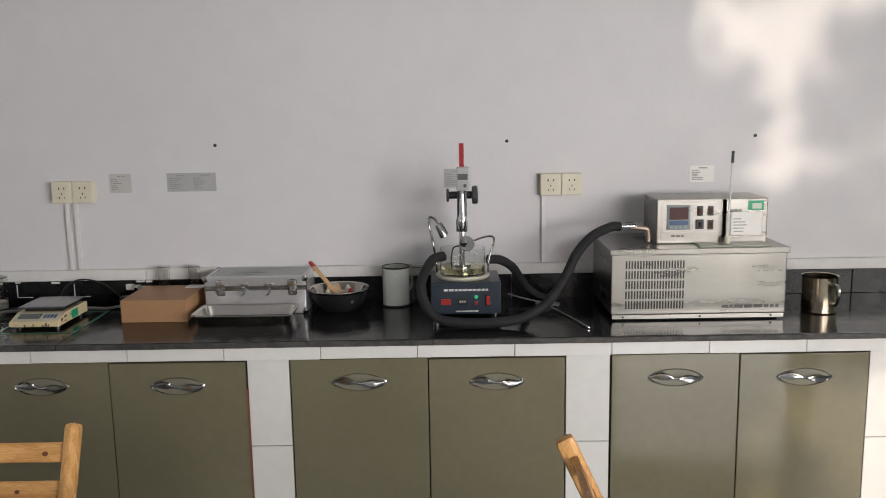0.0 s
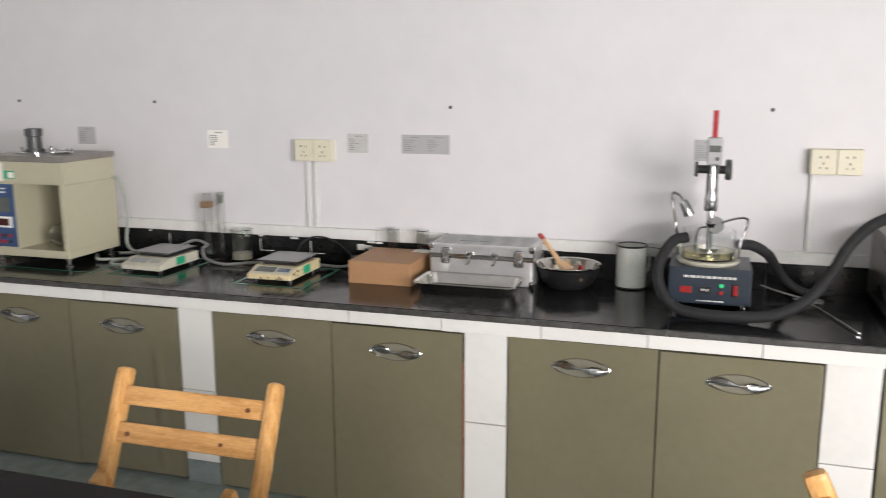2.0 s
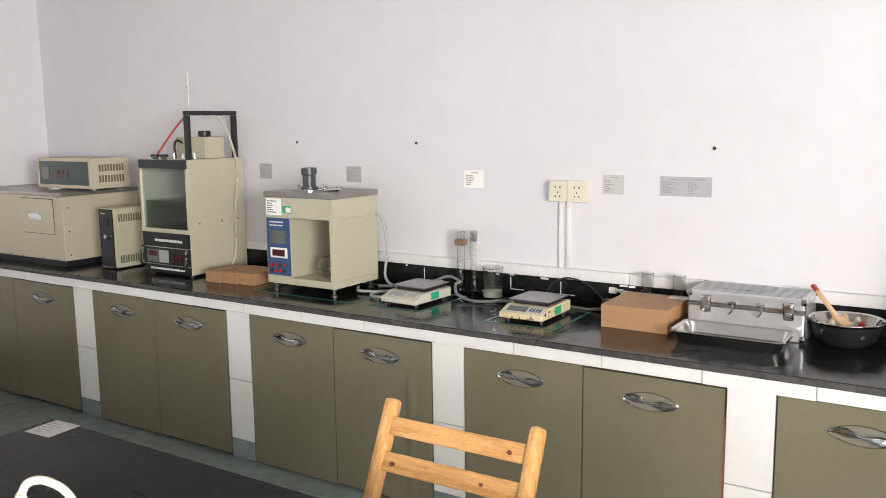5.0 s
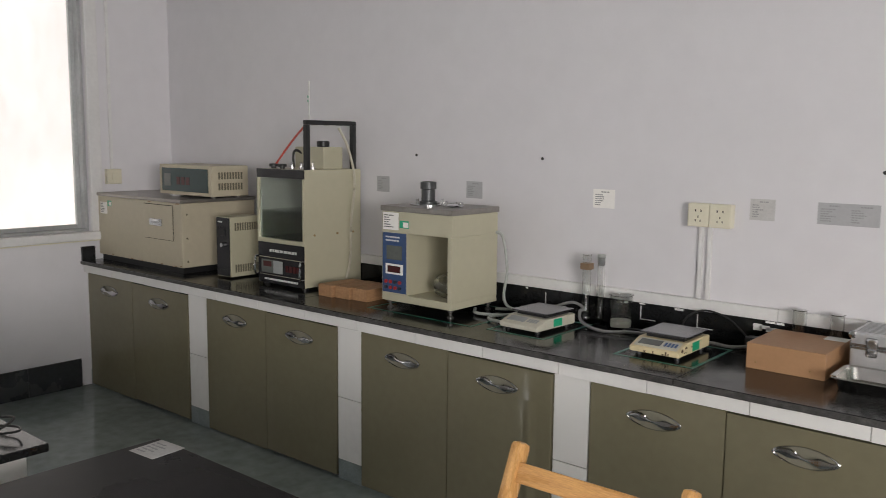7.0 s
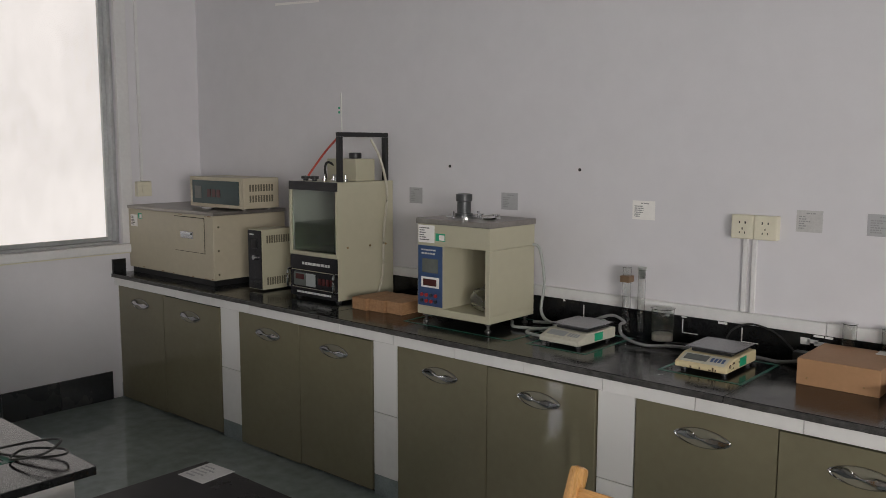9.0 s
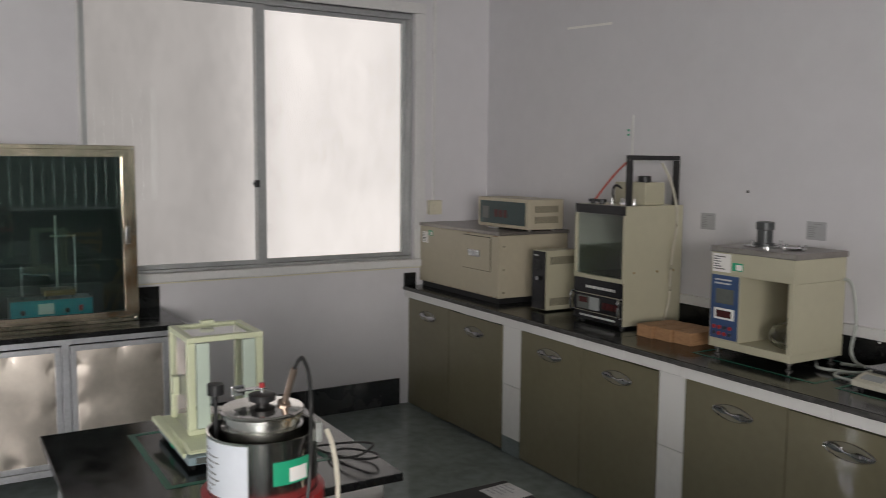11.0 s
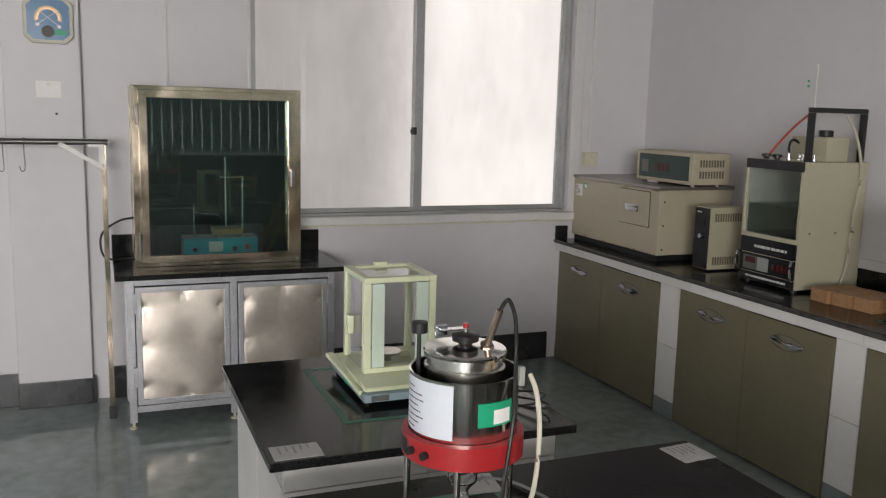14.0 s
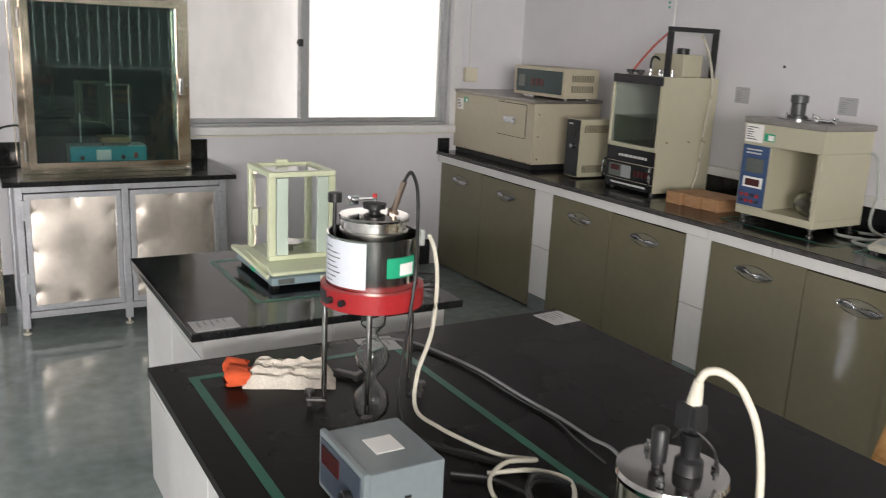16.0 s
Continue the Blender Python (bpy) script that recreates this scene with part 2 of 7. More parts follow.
M["glass"] = glass("clear_glass", (0.97, 0.98, 0.97), 0.01)
M["pane"] = glass("thin_clear_pane", (0.97, 0.98, 0.98), 0.0, 1.25)
M["glass_green"] = glass("green_tinted_glass", (0.66, 0.83, 0.78), 0.0, 1.5)
M["glass_grey"] = glass("faintly_grey_glass", (0.76, 0.80, 0.77), 0.0, 1.3)
M["liquid"] = glass("green_bath_liquid", (0.62, 0.70, 0.55), 0.0, 1.08)
M["vent"] = mat("shaded_vent_slot", (0.13, 0.118, 0.085), 0.6)
M["lining"] = mat("green_grey_lining", (0.24, 0.255, 0.225), 0.5, vary=0.2, scale=5)
M["oil"] = glass("pale_oil", (0.75, 0.70, 0.40), 0.02, 1.4)


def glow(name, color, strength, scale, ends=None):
    """Neighbouring wall's plaster outside; sunlight put in as glow, stronger towards one end."""
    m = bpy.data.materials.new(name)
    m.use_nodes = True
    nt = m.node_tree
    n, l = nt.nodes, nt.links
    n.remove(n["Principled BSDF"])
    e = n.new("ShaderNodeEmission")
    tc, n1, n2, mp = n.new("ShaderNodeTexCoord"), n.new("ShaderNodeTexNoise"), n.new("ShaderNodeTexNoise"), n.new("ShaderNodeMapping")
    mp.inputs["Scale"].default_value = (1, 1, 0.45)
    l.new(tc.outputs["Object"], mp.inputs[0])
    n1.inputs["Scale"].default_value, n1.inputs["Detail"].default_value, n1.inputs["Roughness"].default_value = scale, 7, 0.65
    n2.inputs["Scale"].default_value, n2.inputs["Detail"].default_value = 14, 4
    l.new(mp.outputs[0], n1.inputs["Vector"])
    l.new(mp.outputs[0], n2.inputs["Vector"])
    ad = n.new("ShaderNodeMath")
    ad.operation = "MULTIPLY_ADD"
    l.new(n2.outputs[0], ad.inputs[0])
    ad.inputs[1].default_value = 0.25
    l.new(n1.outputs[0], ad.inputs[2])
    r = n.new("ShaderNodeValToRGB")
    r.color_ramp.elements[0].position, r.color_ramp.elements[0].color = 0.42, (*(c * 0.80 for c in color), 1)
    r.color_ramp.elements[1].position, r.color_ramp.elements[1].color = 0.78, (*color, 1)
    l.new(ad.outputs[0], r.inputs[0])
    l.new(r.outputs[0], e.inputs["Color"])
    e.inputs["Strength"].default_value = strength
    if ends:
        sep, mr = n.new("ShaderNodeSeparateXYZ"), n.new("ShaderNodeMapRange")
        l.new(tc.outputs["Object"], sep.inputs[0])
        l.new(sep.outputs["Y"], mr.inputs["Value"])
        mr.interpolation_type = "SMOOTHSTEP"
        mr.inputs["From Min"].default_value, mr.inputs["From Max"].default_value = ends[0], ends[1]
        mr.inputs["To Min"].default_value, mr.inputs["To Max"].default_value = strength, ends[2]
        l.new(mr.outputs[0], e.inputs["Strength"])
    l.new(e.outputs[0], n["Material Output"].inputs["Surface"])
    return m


# Emission stands for sun on the plaster outside, rising towards its north end.
M["outside"] = glow("plaster_with_sun_glow", (1.0, 0.92, 0.875), 0.60, 1.6, (2.3, 3.05, 1.35))
M["outside_day"] = glow("bright_daylight_glow", (0.95, 0.97, 1.0), 64.0, 1.2)
M["outside_dim"] = glow("dim_daylight_glow", (0.9, 1.0, 0.95), 3.0, 1.2)

# ---- mesh helpers ----
def link(name, bm, material, parent=None, label="", smooth=False):
    me = bpy.data.meshes.new(name)
    bmesh.ops.recalc_face_normals(bm, faces=bm.faces)
    bm.transform(Matrix.Scale(UNIT, 4))
    bm.to_mesh(me)
    bm.free()
    if smooth:
        for p in me.polygons:
            p.use_smooth = True
        me.set_sharp_from_angle(angle=radians(38))
    for one in material if isinstance(material, (list, tuple)) else (material,):
        me.materials.append(M[one])
    ob = new(name, me)
    ob.parent = parent
    return tagged(ob, label)


def part(name, bm, material, parent, label="", smooth=False):
    return link(name, bm, material, parent, label, smooth)


def thing(name, label, category, at=(0, 0, 0), turn=0.0, group=""):
    ob = new(name)
    ob.empty_display_size = 0.05
    ob.matrix_world = pose(*(UNIT * q for q in at), 0, 0, turn)
    return tagged(ob, label, category, group)


def bx(x0, x1, y0, y1, z0, z1, bevel=0.0, bm=None, seg=2):
    own = bmesh.new()
    r = bmesh.ops.create_cube(own, size=1.0)
    for v in r["verts"]:
        v.co = Vector((x0 + (v.co.x + 0.5) * (x1 - x0), y0 + (v.co.y + 0.5) * (y1 - y0), z0 + (v.co.z + 0.5) * (z1 - z0)))
    if bevel:
        bmesh.ops.bevel(own, geom=own.edges[:], offset=bevel, segments=seg, affect="EDGES", profile=0.6)
    return join(own, bm)


def join(own, bm):
    if bm is None:
        return own
    me = bpy.data.meshes.new("tmp")
    own.to_mesh(me)
    own.free()
    bm.from_mesh(me)
    bpy.data.meshes.remove(me)
    return bm


def lathe(profile, seg=32, at=(0, 0, 0), bm=None, axis="z"):
    """A body turned about an axis through at, from (radius, height) pairs."""
    own = bmesh.new()
    rings = []
    for r, h in profile:
        if r < 1e-5:
            rings.append([own.verts.new((0, 0, h))])
        else:
            rings.append([own.verts.new((r * math.cos(2 * math.pi * k / seg), r * math.sin(2 * math.pi * k / seg), h)) for k in range(seg)])
    for a, b in zip(rings, rings[1:]):
        for k in range(seg):
            q = (k + 1) % seg
            if len(a) == 1 and len(b) == 1:
                continue
            if len(a) == 1:
                own.faces.new((a[0], b[k], b[q]))
            elif len(b) == 1:
                own.faces.new((a[k], b[0], a[q]))
            else:
                own.faces.new((a[k], a[q], b[q], b[k]))
    turn = {"z": Matrix(), "x": Matrix.Rotation(radians(90), 4, "Y"), "y": Matrix.Rotation(radians(-90), 4, "X")}[axis]
    own.transform(Matrix.Translation(at) @ turn)
    return join(own, bm)


def surround(x0, x1, y0, y1, z0, z1, w, bevel=0.002):
    """A one-piece frame in the yz plane, w wide, from x0 to x1 thick."""
    bm = bmesh.new()
    rings = [[bm.verts.new((x, y, z)) for y, z in ((y0 + i, z0 + i), (y1 - i, z0 + i), (y1 - i, z1 - i), (y0 + i, z1 - i))] for x, i in ((x0, 0), (x1, 0), (x1, w), (x0, w))]
    for a, b in zip(rings, rings[1:] + rings[:1]):
        for k in range(4):
            bm.faces.new((a[k], a[(k + 1) % 4], b[(k + 1) % 4], b[k]))
    bmesh.ops.recalc_face_normals(bm, faces=bm.faces)
    bmesh.ops.bevel(bm, geom=bm.edges[:], offset=bevel, segments=2, affect="EDGES", profile=0.6)
    return bm


def cyl(r, h, at=(0, 0, 0), axis="z", seg=24, bm=None, bevel=0.0):
    b = min(bevel, r * 0.5, h * 0.4)
    prof = [(0, 0), (r, 0), (r, h), (0, h)] if not b else [(0, 0), (r - b, 0), (r, b), (r, h - b), (r - b, h), (0, h)]
    return lathe(prof, seg, at, bm, axis)


def smooth_path(pts, n=8):
    p = [Vector(q) for q in pts]
    p = [2 * p[0] - p[1]] + p + [2 * p[-1] - p[-2]]
    out = []
    for i in range(1, len(p) - 2):
        for k in range(n):
            t = k / n
            a, b, c, d = p[i - 1], p[i], p[i + 1], p[i + 2]
            out.append(0.5 * (2 * b + (c - a) * t + (2 * a - 5 * b + 4 * c - d) * t * t + (3 * b - a - 3 * c + d) * t ** 3))
    return out + [p[-2]]


def tube(pts, r, n=6, seg=10, bm=None, straight=False):
    """A round tube along points; r a number or a function of 0..1."""
    way = [Vector(q) for q in pts] if straight else smooth_path(pts, n)
    own, rings = bmesh.new(), []
    up = Vector((0, 0, 1))
    for i, p in enumerate(way):
        d = (way[min(i + 1, len(way) - 1)] - way[max(i - 1, 0)]).normalized()
        side = d.cross(up)
        if side.length < 0.05:
            side = d.cross(Vector((0, 1, 0)))
        side.normalize()
        top = side.cross(d).normalized()
        rr = r(i / (len(way) - 1)) if callable(r) else r
        rings.append([own.verts.new(p + rr * (side * math.cos(2 * math.pi * k / seg) + top * math.sin(2 * math.pi * k / seg))) for k in range(seg)])
    for a, b in zip(rings, rings[1:]):
        for k in range(seg):
            own.faces.new((a[k], a[(k + 1) % seg], b[(k + 1) % seg], b[k]))
    own.faces.new(rings[0])
    own.faces.new(rings[-1])
    return join(own, bm)


def prism(pts, depth, at=(0, 0, 0), turn=None, bm=None, bevel=0.0):
    """A plate with an outline of (x, z) points, from y = 0 to depth."""
    own = bmesh.new()
    a = [own.verts.new((x, 0, z)) for x, z in pts]
    b = [own.verts.new((x, depth, z)) for x, z in pts]
    own.faces.new(a)
    own.faces.new(b)
    for k in range(len(pts)):
        q = (k + 1) % len(pts)
        own.faces.new((a[k], a[q], b[q], b[k]))
    if bevel:
        bmesh.ops.bevel(own, geom=own.edges[:], offset=bevel, segments=1, affect="EDGES")
    own.transform(Matrix.Translation(at) @ (turn or Matrix()))
    return join(own, bm)


def beam(a, b, w, d, bevel=0.003, bm=None, ref=(1, 0, 0)):
    """A bar from a to b, w wide along ref and d thick."""
    a, b = Vector(a), Vector(b)
    own = bx(-w / 2, w / 2, -d / 2, d / 2, 0, (b - a).length, bevel)
    z = (b - a).normalized()
    x = (Vector(ref) - z * z.dot(Vector(ref))).normalized()
    y = z.cross(x)
    m = Matrix((x, y, z)).transposed().to_4x4()
    own.transform(Matrix.Translation(a) @ m)
    return join(own, bm)


def bars(x0, x1, z0, z1, y, rows, h, seed, bm=None, fill=(0.4, 0.95), depth=0.0012):
    """Lines of unreadable print on a face that looks towards -y."""
    rnd = random.Random(seed)
    bm = bm or bmesh.new()
    for k in range(rows):
        z = z1 - (k + 0.5) * (z1 - z0) / rows
        x = x0
        end = x0 + (x1 - x0) * rnd.uniform(*fill)
        while x < end - h * 0.5:
            w = rnd.uniform(0.8, 2.6) * h
            bx(x, min(x + w, end), y - depth, y, z - h / 2, z + h / 2, bm=bm)
            x += w + 0.45 * h
    return bm


# ---- setting ----
NY, WX, EX, SY, TOP = 3.6, -4.14, 4.3, -2.7, 3.0
C = 0.768
FL = 0.055  # floor level
SLAB_Y, DOOR_Y = 3.005, 3.04


def structure(name, bm, material, label, category="", smooth=False):
    return tagged(link(name, bm, material, None, label, smooth), "", category or name.split("_")[0], "", "structure")


structure("floor", bx(-4.9, EX + 0.2, SY - 0.2, NY + 0.2, -0.12, FL), "floor", "grey-green painted glossy concrete floor, scuffed and stained", "floor")
structure("ceiling", bx(-4.9, EX + 0.2, SY - 0.2, NY + 0.2, TOP, TOP + 0.15), "ceiling", "plain grey ceiling, unseen, darkened to dim the upper walls", "ceiling")
structure("wall_north", bx(WX - 0.3, EX + 0.2, NY, NY + 0.2, 0, TOP), "wall", "white painted plaster wall above the long counter", "wall")
bm = bx(EX, EX + 0.2, SY, -2.4, 0, TOP)
bx(EX, EX + 0.2, 0.0, NY, 0, TOP, bm=bm)
bx(EX, EX + 0.2, -2.4, 0.0, 0, 0.9, bm=bm)
bx(EX, EX + 0.2, -2.4, 0.0, 2.6, TOP, bm=bm)
structure("wall_east", bm, "wall", "white painted end wall with a window", "wall")
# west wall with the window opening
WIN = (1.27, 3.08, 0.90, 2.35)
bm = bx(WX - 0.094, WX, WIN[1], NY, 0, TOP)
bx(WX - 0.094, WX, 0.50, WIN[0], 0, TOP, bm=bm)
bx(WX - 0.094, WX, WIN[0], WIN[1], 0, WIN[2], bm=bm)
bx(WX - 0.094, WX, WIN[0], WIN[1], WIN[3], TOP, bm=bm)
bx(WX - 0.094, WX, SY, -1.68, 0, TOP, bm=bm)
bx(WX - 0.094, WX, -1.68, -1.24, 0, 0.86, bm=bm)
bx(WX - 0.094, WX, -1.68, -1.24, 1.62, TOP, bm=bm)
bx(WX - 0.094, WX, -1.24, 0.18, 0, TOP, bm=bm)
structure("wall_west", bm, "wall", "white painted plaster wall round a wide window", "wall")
structure("column", bx(WX - 0.3, WX + 0.05, 0.18, 0.50, 0, TOP, 0.006), "wall", "white painted column standing proud of the wall", "column")
# south wall with one window opening near the east end
bm = bx(WX - 0.3, 2.05, SY - 0.2, SY, 0, TOP)
bx(4.2, EX + 0.2, SY - 0.2, SY, 0, TOP, bm=bm)
bx(2.05, 4.2, SY - 0.2, SY, 0, 0.4, bm=bm)
bx(2.05, 4.2, SY - 0.2, SY, 2.6, TOP, bm=bm)
structure("wall_south", bm, "wall", "white painted plaster wall with a wide window", "wall")
structure("ground", bx(-60, 60, -70, 60, -0.5, -0.3), "cove", "plain paved ground outside", "ground")
# an unseen tree outside the south window; its crown lets the low sun through in flecks
tree = thing("tree", "leafy tree, unseen, its crown gaps set for sun flecks indoors", "tree", (3.55, -6.6, -0.3))
part("trunk", tube([(0, 0, 0), (0.05, 0.02, 0.8), (-0.04, 0.0, 1.6), (0.06, 0.05, 2.6), (0.1, 0.0, 4.2)], lambda u: 0.11 * (1 - 0.75 * u), 6, 10), "dark_wood", tree, "", True)
rnd = random.Random(21)
for k in range(7):
    a, z = rnd.uniform(0, 6.28), rnd.uniform(1.3, 3.4)
    r = rnd.uniform(0.9, 1.7)
    part("limb", tube([(0, 0, z), (0.45 * r * math.cos(a), 0.45 * r * math.sin(a), z + 0.25), (r * math.cos(a), r * math.sin(a), z + 0.35 + rnd.uniform(-0.2, 0.3))], lambda u: 0.035 * (1 - 0.8 * u), 5, 7), "dark_wood", tree, "", True)
bm = bmesh.new()
# Crown gaps placed so the sun flecks land at chosen spots on the wall.
gaps = ((-1.10, 2.90, 0.02, 0.05), (-0.83, 2.76, 0.06, 0.16), (-0.87, 2.33, 0.03, 0.10), (-0.45, 2.98, 0.03, 0.04), (-0.55, 1.40, 0.17, 0.36), (-0.92, 1.45, 0.0, 0.03))
clumps = []
while len(clumps) < 720:
    c = (rnd.uniform(-2.3, 1.5), rnd.uniform(-0.6, 0.6), rnd.uniform(0.9, 4.4), rnd.uniform(0.11, 0.20))
    if all(((c[0] - gx) / (gw + 0.85 * c[3])) ** 2 + ((c[2] - gz) / (gh + 0.85 * c[3])) ** 2 > 1 for gx, gz, gw, gh in gaps):
        clumps.append(c)
for cx, cy, cz, cr in clumps:
    for _ in range(38):
        d = Vector((rnd.gauss(0, 1), rnd.gauss(0, 1), rnd.gauss(0, 1))).normalized() * cr * rnd.random() ** 0.5
        c = Vector((cx, cy, cz)) + d
        u = Vector((rnd.gauss(0, 1), rnd.gauss(0, 1), rnd.gauss(0, 1))).normalized()
        v = u.cross(Vector((rnd.gauss(0, 1), rnd.gauss(0, 1), rnd.gauss(0, 1)))).normalized()
        L, Wd = rnd.uniform(0.05, 0.085), rnd.uniform(0.02, 0.035)
        bm.faces.new([bm.verts.new(c + q) for q in (-u * L, v * Wd, u * L, -v * Wd)])
part("crown", bm, "leaf", tree, "many small green leaves")

# ---- window, sill, skirting ----
GX = WX - 0.06
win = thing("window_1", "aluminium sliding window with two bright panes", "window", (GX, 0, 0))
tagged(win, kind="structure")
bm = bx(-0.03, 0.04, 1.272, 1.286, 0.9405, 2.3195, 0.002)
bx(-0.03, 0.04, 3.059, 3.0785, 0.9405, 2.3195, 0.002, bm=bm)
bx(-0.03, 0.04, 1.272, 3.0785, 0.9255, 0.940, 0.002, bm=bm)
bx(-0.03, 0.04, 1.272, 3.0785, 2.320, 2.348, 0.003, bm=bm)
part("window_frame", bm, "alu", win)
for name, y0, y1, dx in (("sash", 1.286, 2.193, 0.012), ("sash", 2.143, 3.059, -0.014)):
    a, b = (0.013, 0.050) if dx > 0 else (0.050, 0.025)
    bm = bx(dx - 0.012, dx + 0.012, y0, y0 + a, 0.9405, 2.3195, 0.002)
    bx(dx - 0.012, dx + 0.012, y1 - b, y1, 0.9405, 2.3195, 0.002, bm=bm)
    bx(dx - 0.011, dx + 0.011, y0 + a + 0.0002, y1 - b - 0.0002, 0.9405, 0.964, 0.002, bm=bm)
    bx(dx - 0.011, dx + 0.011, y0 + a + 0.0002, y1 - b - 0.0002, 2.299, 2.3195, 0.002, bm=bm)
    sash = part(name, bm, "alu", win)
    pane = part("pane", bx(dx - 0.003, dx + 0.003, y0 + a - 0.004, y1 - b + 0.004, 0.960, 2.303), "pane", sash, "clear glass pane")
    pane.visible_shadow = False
bm = bx(0.02, 0.05, 2.125, 2.15, 1.355, 1.395, 0.004)
cyl(0.009, 0.03, (0.03, 2.12, 1.375), "y", 12, bm)
part("latch", bm, "black", win, "small dark window latch")
bm = bx(WX - 0.018, WX + 0.018, 3.0805, 3.150, 0.926, 2.3495, 0.004)
bx(WX - 0.018, WX + 0.018, 1.235, 3.150, 2.350, 2.41, 0.004, bm=bm)
bx(WX - 0.018, WX + 0.012, 1.255, 1.2695, 0.926, 2.3495, 0.003, bm=bm)
structure("window_casing", bm, "pvc", "white painted moulding round the window", "trim")
structure("window_sill", bx(WX - 0.10, WX + 0.03, 1.15, 3.15, 0.880, 0.925, 0.006), "pvc", "white painted window sill with a worn edge", "sill")
structure("sill_edge", bx(WX + 0.0005, WX + 0.022, 1.15, 3.12, 0.873, 0.8795, 0.001), "ivory", "thin yellowed strip under the window sill", "trim")
blind = thing("roller_blind", "rolled-up grey-green fabric blind above the window", "blind", (WX, 0, 0))
part("roll", cyl(0.045, 1.96, (0.065, 1.24, 2.50), "y", 20), "blind", blind, smooth=True)
for y in (1.225, 3.20):
    part("bracket", bx(0.0, 0.075, y, y + 0.015, 2.45, 2.56, 0.002), "alu", blind)
part("bottom_bar", bx(0.045, 0.065, 1.23, 3.19, 2.435, 2.455, 0.004), "alu", blind)
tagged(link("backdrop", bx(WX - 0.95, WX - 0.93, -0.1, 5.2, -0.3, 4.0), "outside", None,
            "pale neighbouring wall outside the window, with glow for its sunlight"), "", "backdrop", "", "structure")
# Unseen window added where the streak mirrored in a cabinet door points.
win2 = tagged(thing("window_2", "unseen narrow window added for the streak on a cabinet door", "window", (GX, 0, 0)), kind="structure")
bm = bx(-0.03, 0.04, -1.678, -1.59, 0.8905, 1.5895, 0.003)
bx(-0.03, 0.04, -1.35, -1.242, 0.8905, 1.5895, 0.003, bm=bm)
bx(-0.03, 0.04, -1.678, -1.242, 0.862, 0.890, 0.003, bm=bm)
bx(-0.03, 0.04, -1.678, -1.242, 1.590, 1.618, 0.003, bm=bm)
part("window_frame", bm, "alu", win2)
part("pane", bx(-0.003, 0.003, -1.59, -1.35, 0.8905, 1.5895), "pane", win2, "clear glass pane").visible_shadow = False
# Glowing panel right behind the pane stands for daylight.
tagged(link("backdrop", bx(WX - 0.080, WX - 0.076, -1.59, -1.35, 0.89, 1.59), "outside_day", None, "glowing panel behind the narrow pane, standing for daylight"), "", "backdrop", "", "structure")
# skirting of black tiles
sk = tagged(new("baseboard"), "skirting of black tiles along the wall foot", "baseboard", "", "structure")
for k in range(9):
    y0 = 2.99 - 0.30 * (k + 1)
    if y0 < 0.52:
        break
    part("tile", bx(WX, WX + 0.012, y0 + 0.002, y0 + 0.298, FL, 0.214, 0.002), "black_tile", sk)
part("tile", bx(WX + 0.05, WX + 0.062, 0.18, 0.50, FL, 0.178, 0.002), "black_tile", sk)
part("tile", bx(WX, WX + 0.062, 0.50, 0.512, FL, 0.178, 0.002), "black_tile", sk)
for k in range(8):
    part("tile", bx(WX, WX + 0.012, 0.178 - 0.3 * (k + 1), 0.176 - 0.3 * k, FL, 0.214, 0.002), "black_tile", sk)
structure("switch_conduit", bx(WX + 0.0002, WX + 0.012, 3.205, 3.222, 1.271, TOP, 0.002), "pvc", "thin white cable conduit down to the light switch", "conduit")
structure("wall_conduit", bx(WX, WX + 0.012, 0.865, 0.88, 0.25, TOP, 0.002), "pvc", "thin white cable conduit up the wall", "conduit")

# ---- long counter ----
worktop = thing("worktop", "long black granite worktop with a chipped front edge", "worktop", (0, 0, 0))
seams = (-4.135, -2.38, -0.62, 0.585, 2.30, EX - 0.005)
for a, b in zip(seams, seams[1:]):
    bm = bx(a + 0.001, b - 0.001, SLAB_Y + 0.006, NY - 0.001, C - 0.02, C, 0.002)
    part("slab", bm, "granite", worktop)
    n = int((b - a) / 0.03)
    bm = bmesh.new()
    rnd = random.Random(int(a * 100))
    prev = [(SLAB_Y + rnd.uniform(0, 0.003), C - rnd.uniform(0.0005, 0.003)) for _ in range(n + 1)]
    v = [[bm.verts.new((a + 0.001 + (b - a - 0.002) * k / n, p[0], C - 0.02)), bm.verts.new((a + 0.001 + (b - a - 0.002) * k / n, p[0], p[1] - 0.002)),
          bm.verts.new((a + 0.001 + (b - a - 0.002) * k / n, SLAB_Y + 0.009, C - 0.0005))] for k, p in enumerate(prev)]
    for p, q in zip(v, v[1:]):
        bm.faces.new((p[0], q[0], q[1], p[1]))
        bm.faces.new((p[1], q[1], q[2], p[2]))
    part("front_edge", bm, "granite_edge", worktop, "rough chipped grey edge of the slab")
splash = thing("backsplash", "low black granite upstand along the wall", "backsplash", (0, 0, 0))
tagged(splash, kind="structure")
x = WX + 0.003
rnd = random.Random(4)
while x < EX - 0.05:
    w = min(rnd.uniform(0.55, 0.75), EX - x)
    part("panel", bx(x, x + w - 0.002, NY - 0.022, NY - 0.001, C, 0.862, 0.002), "granite", splash)
    x += w
part("panel", bx(WX + 0.001, WX + 0.02, SLAB_Y + 0.01, 3.09, C, 0.845, 0.002), "granite", splash)
bm = bmesh.new()
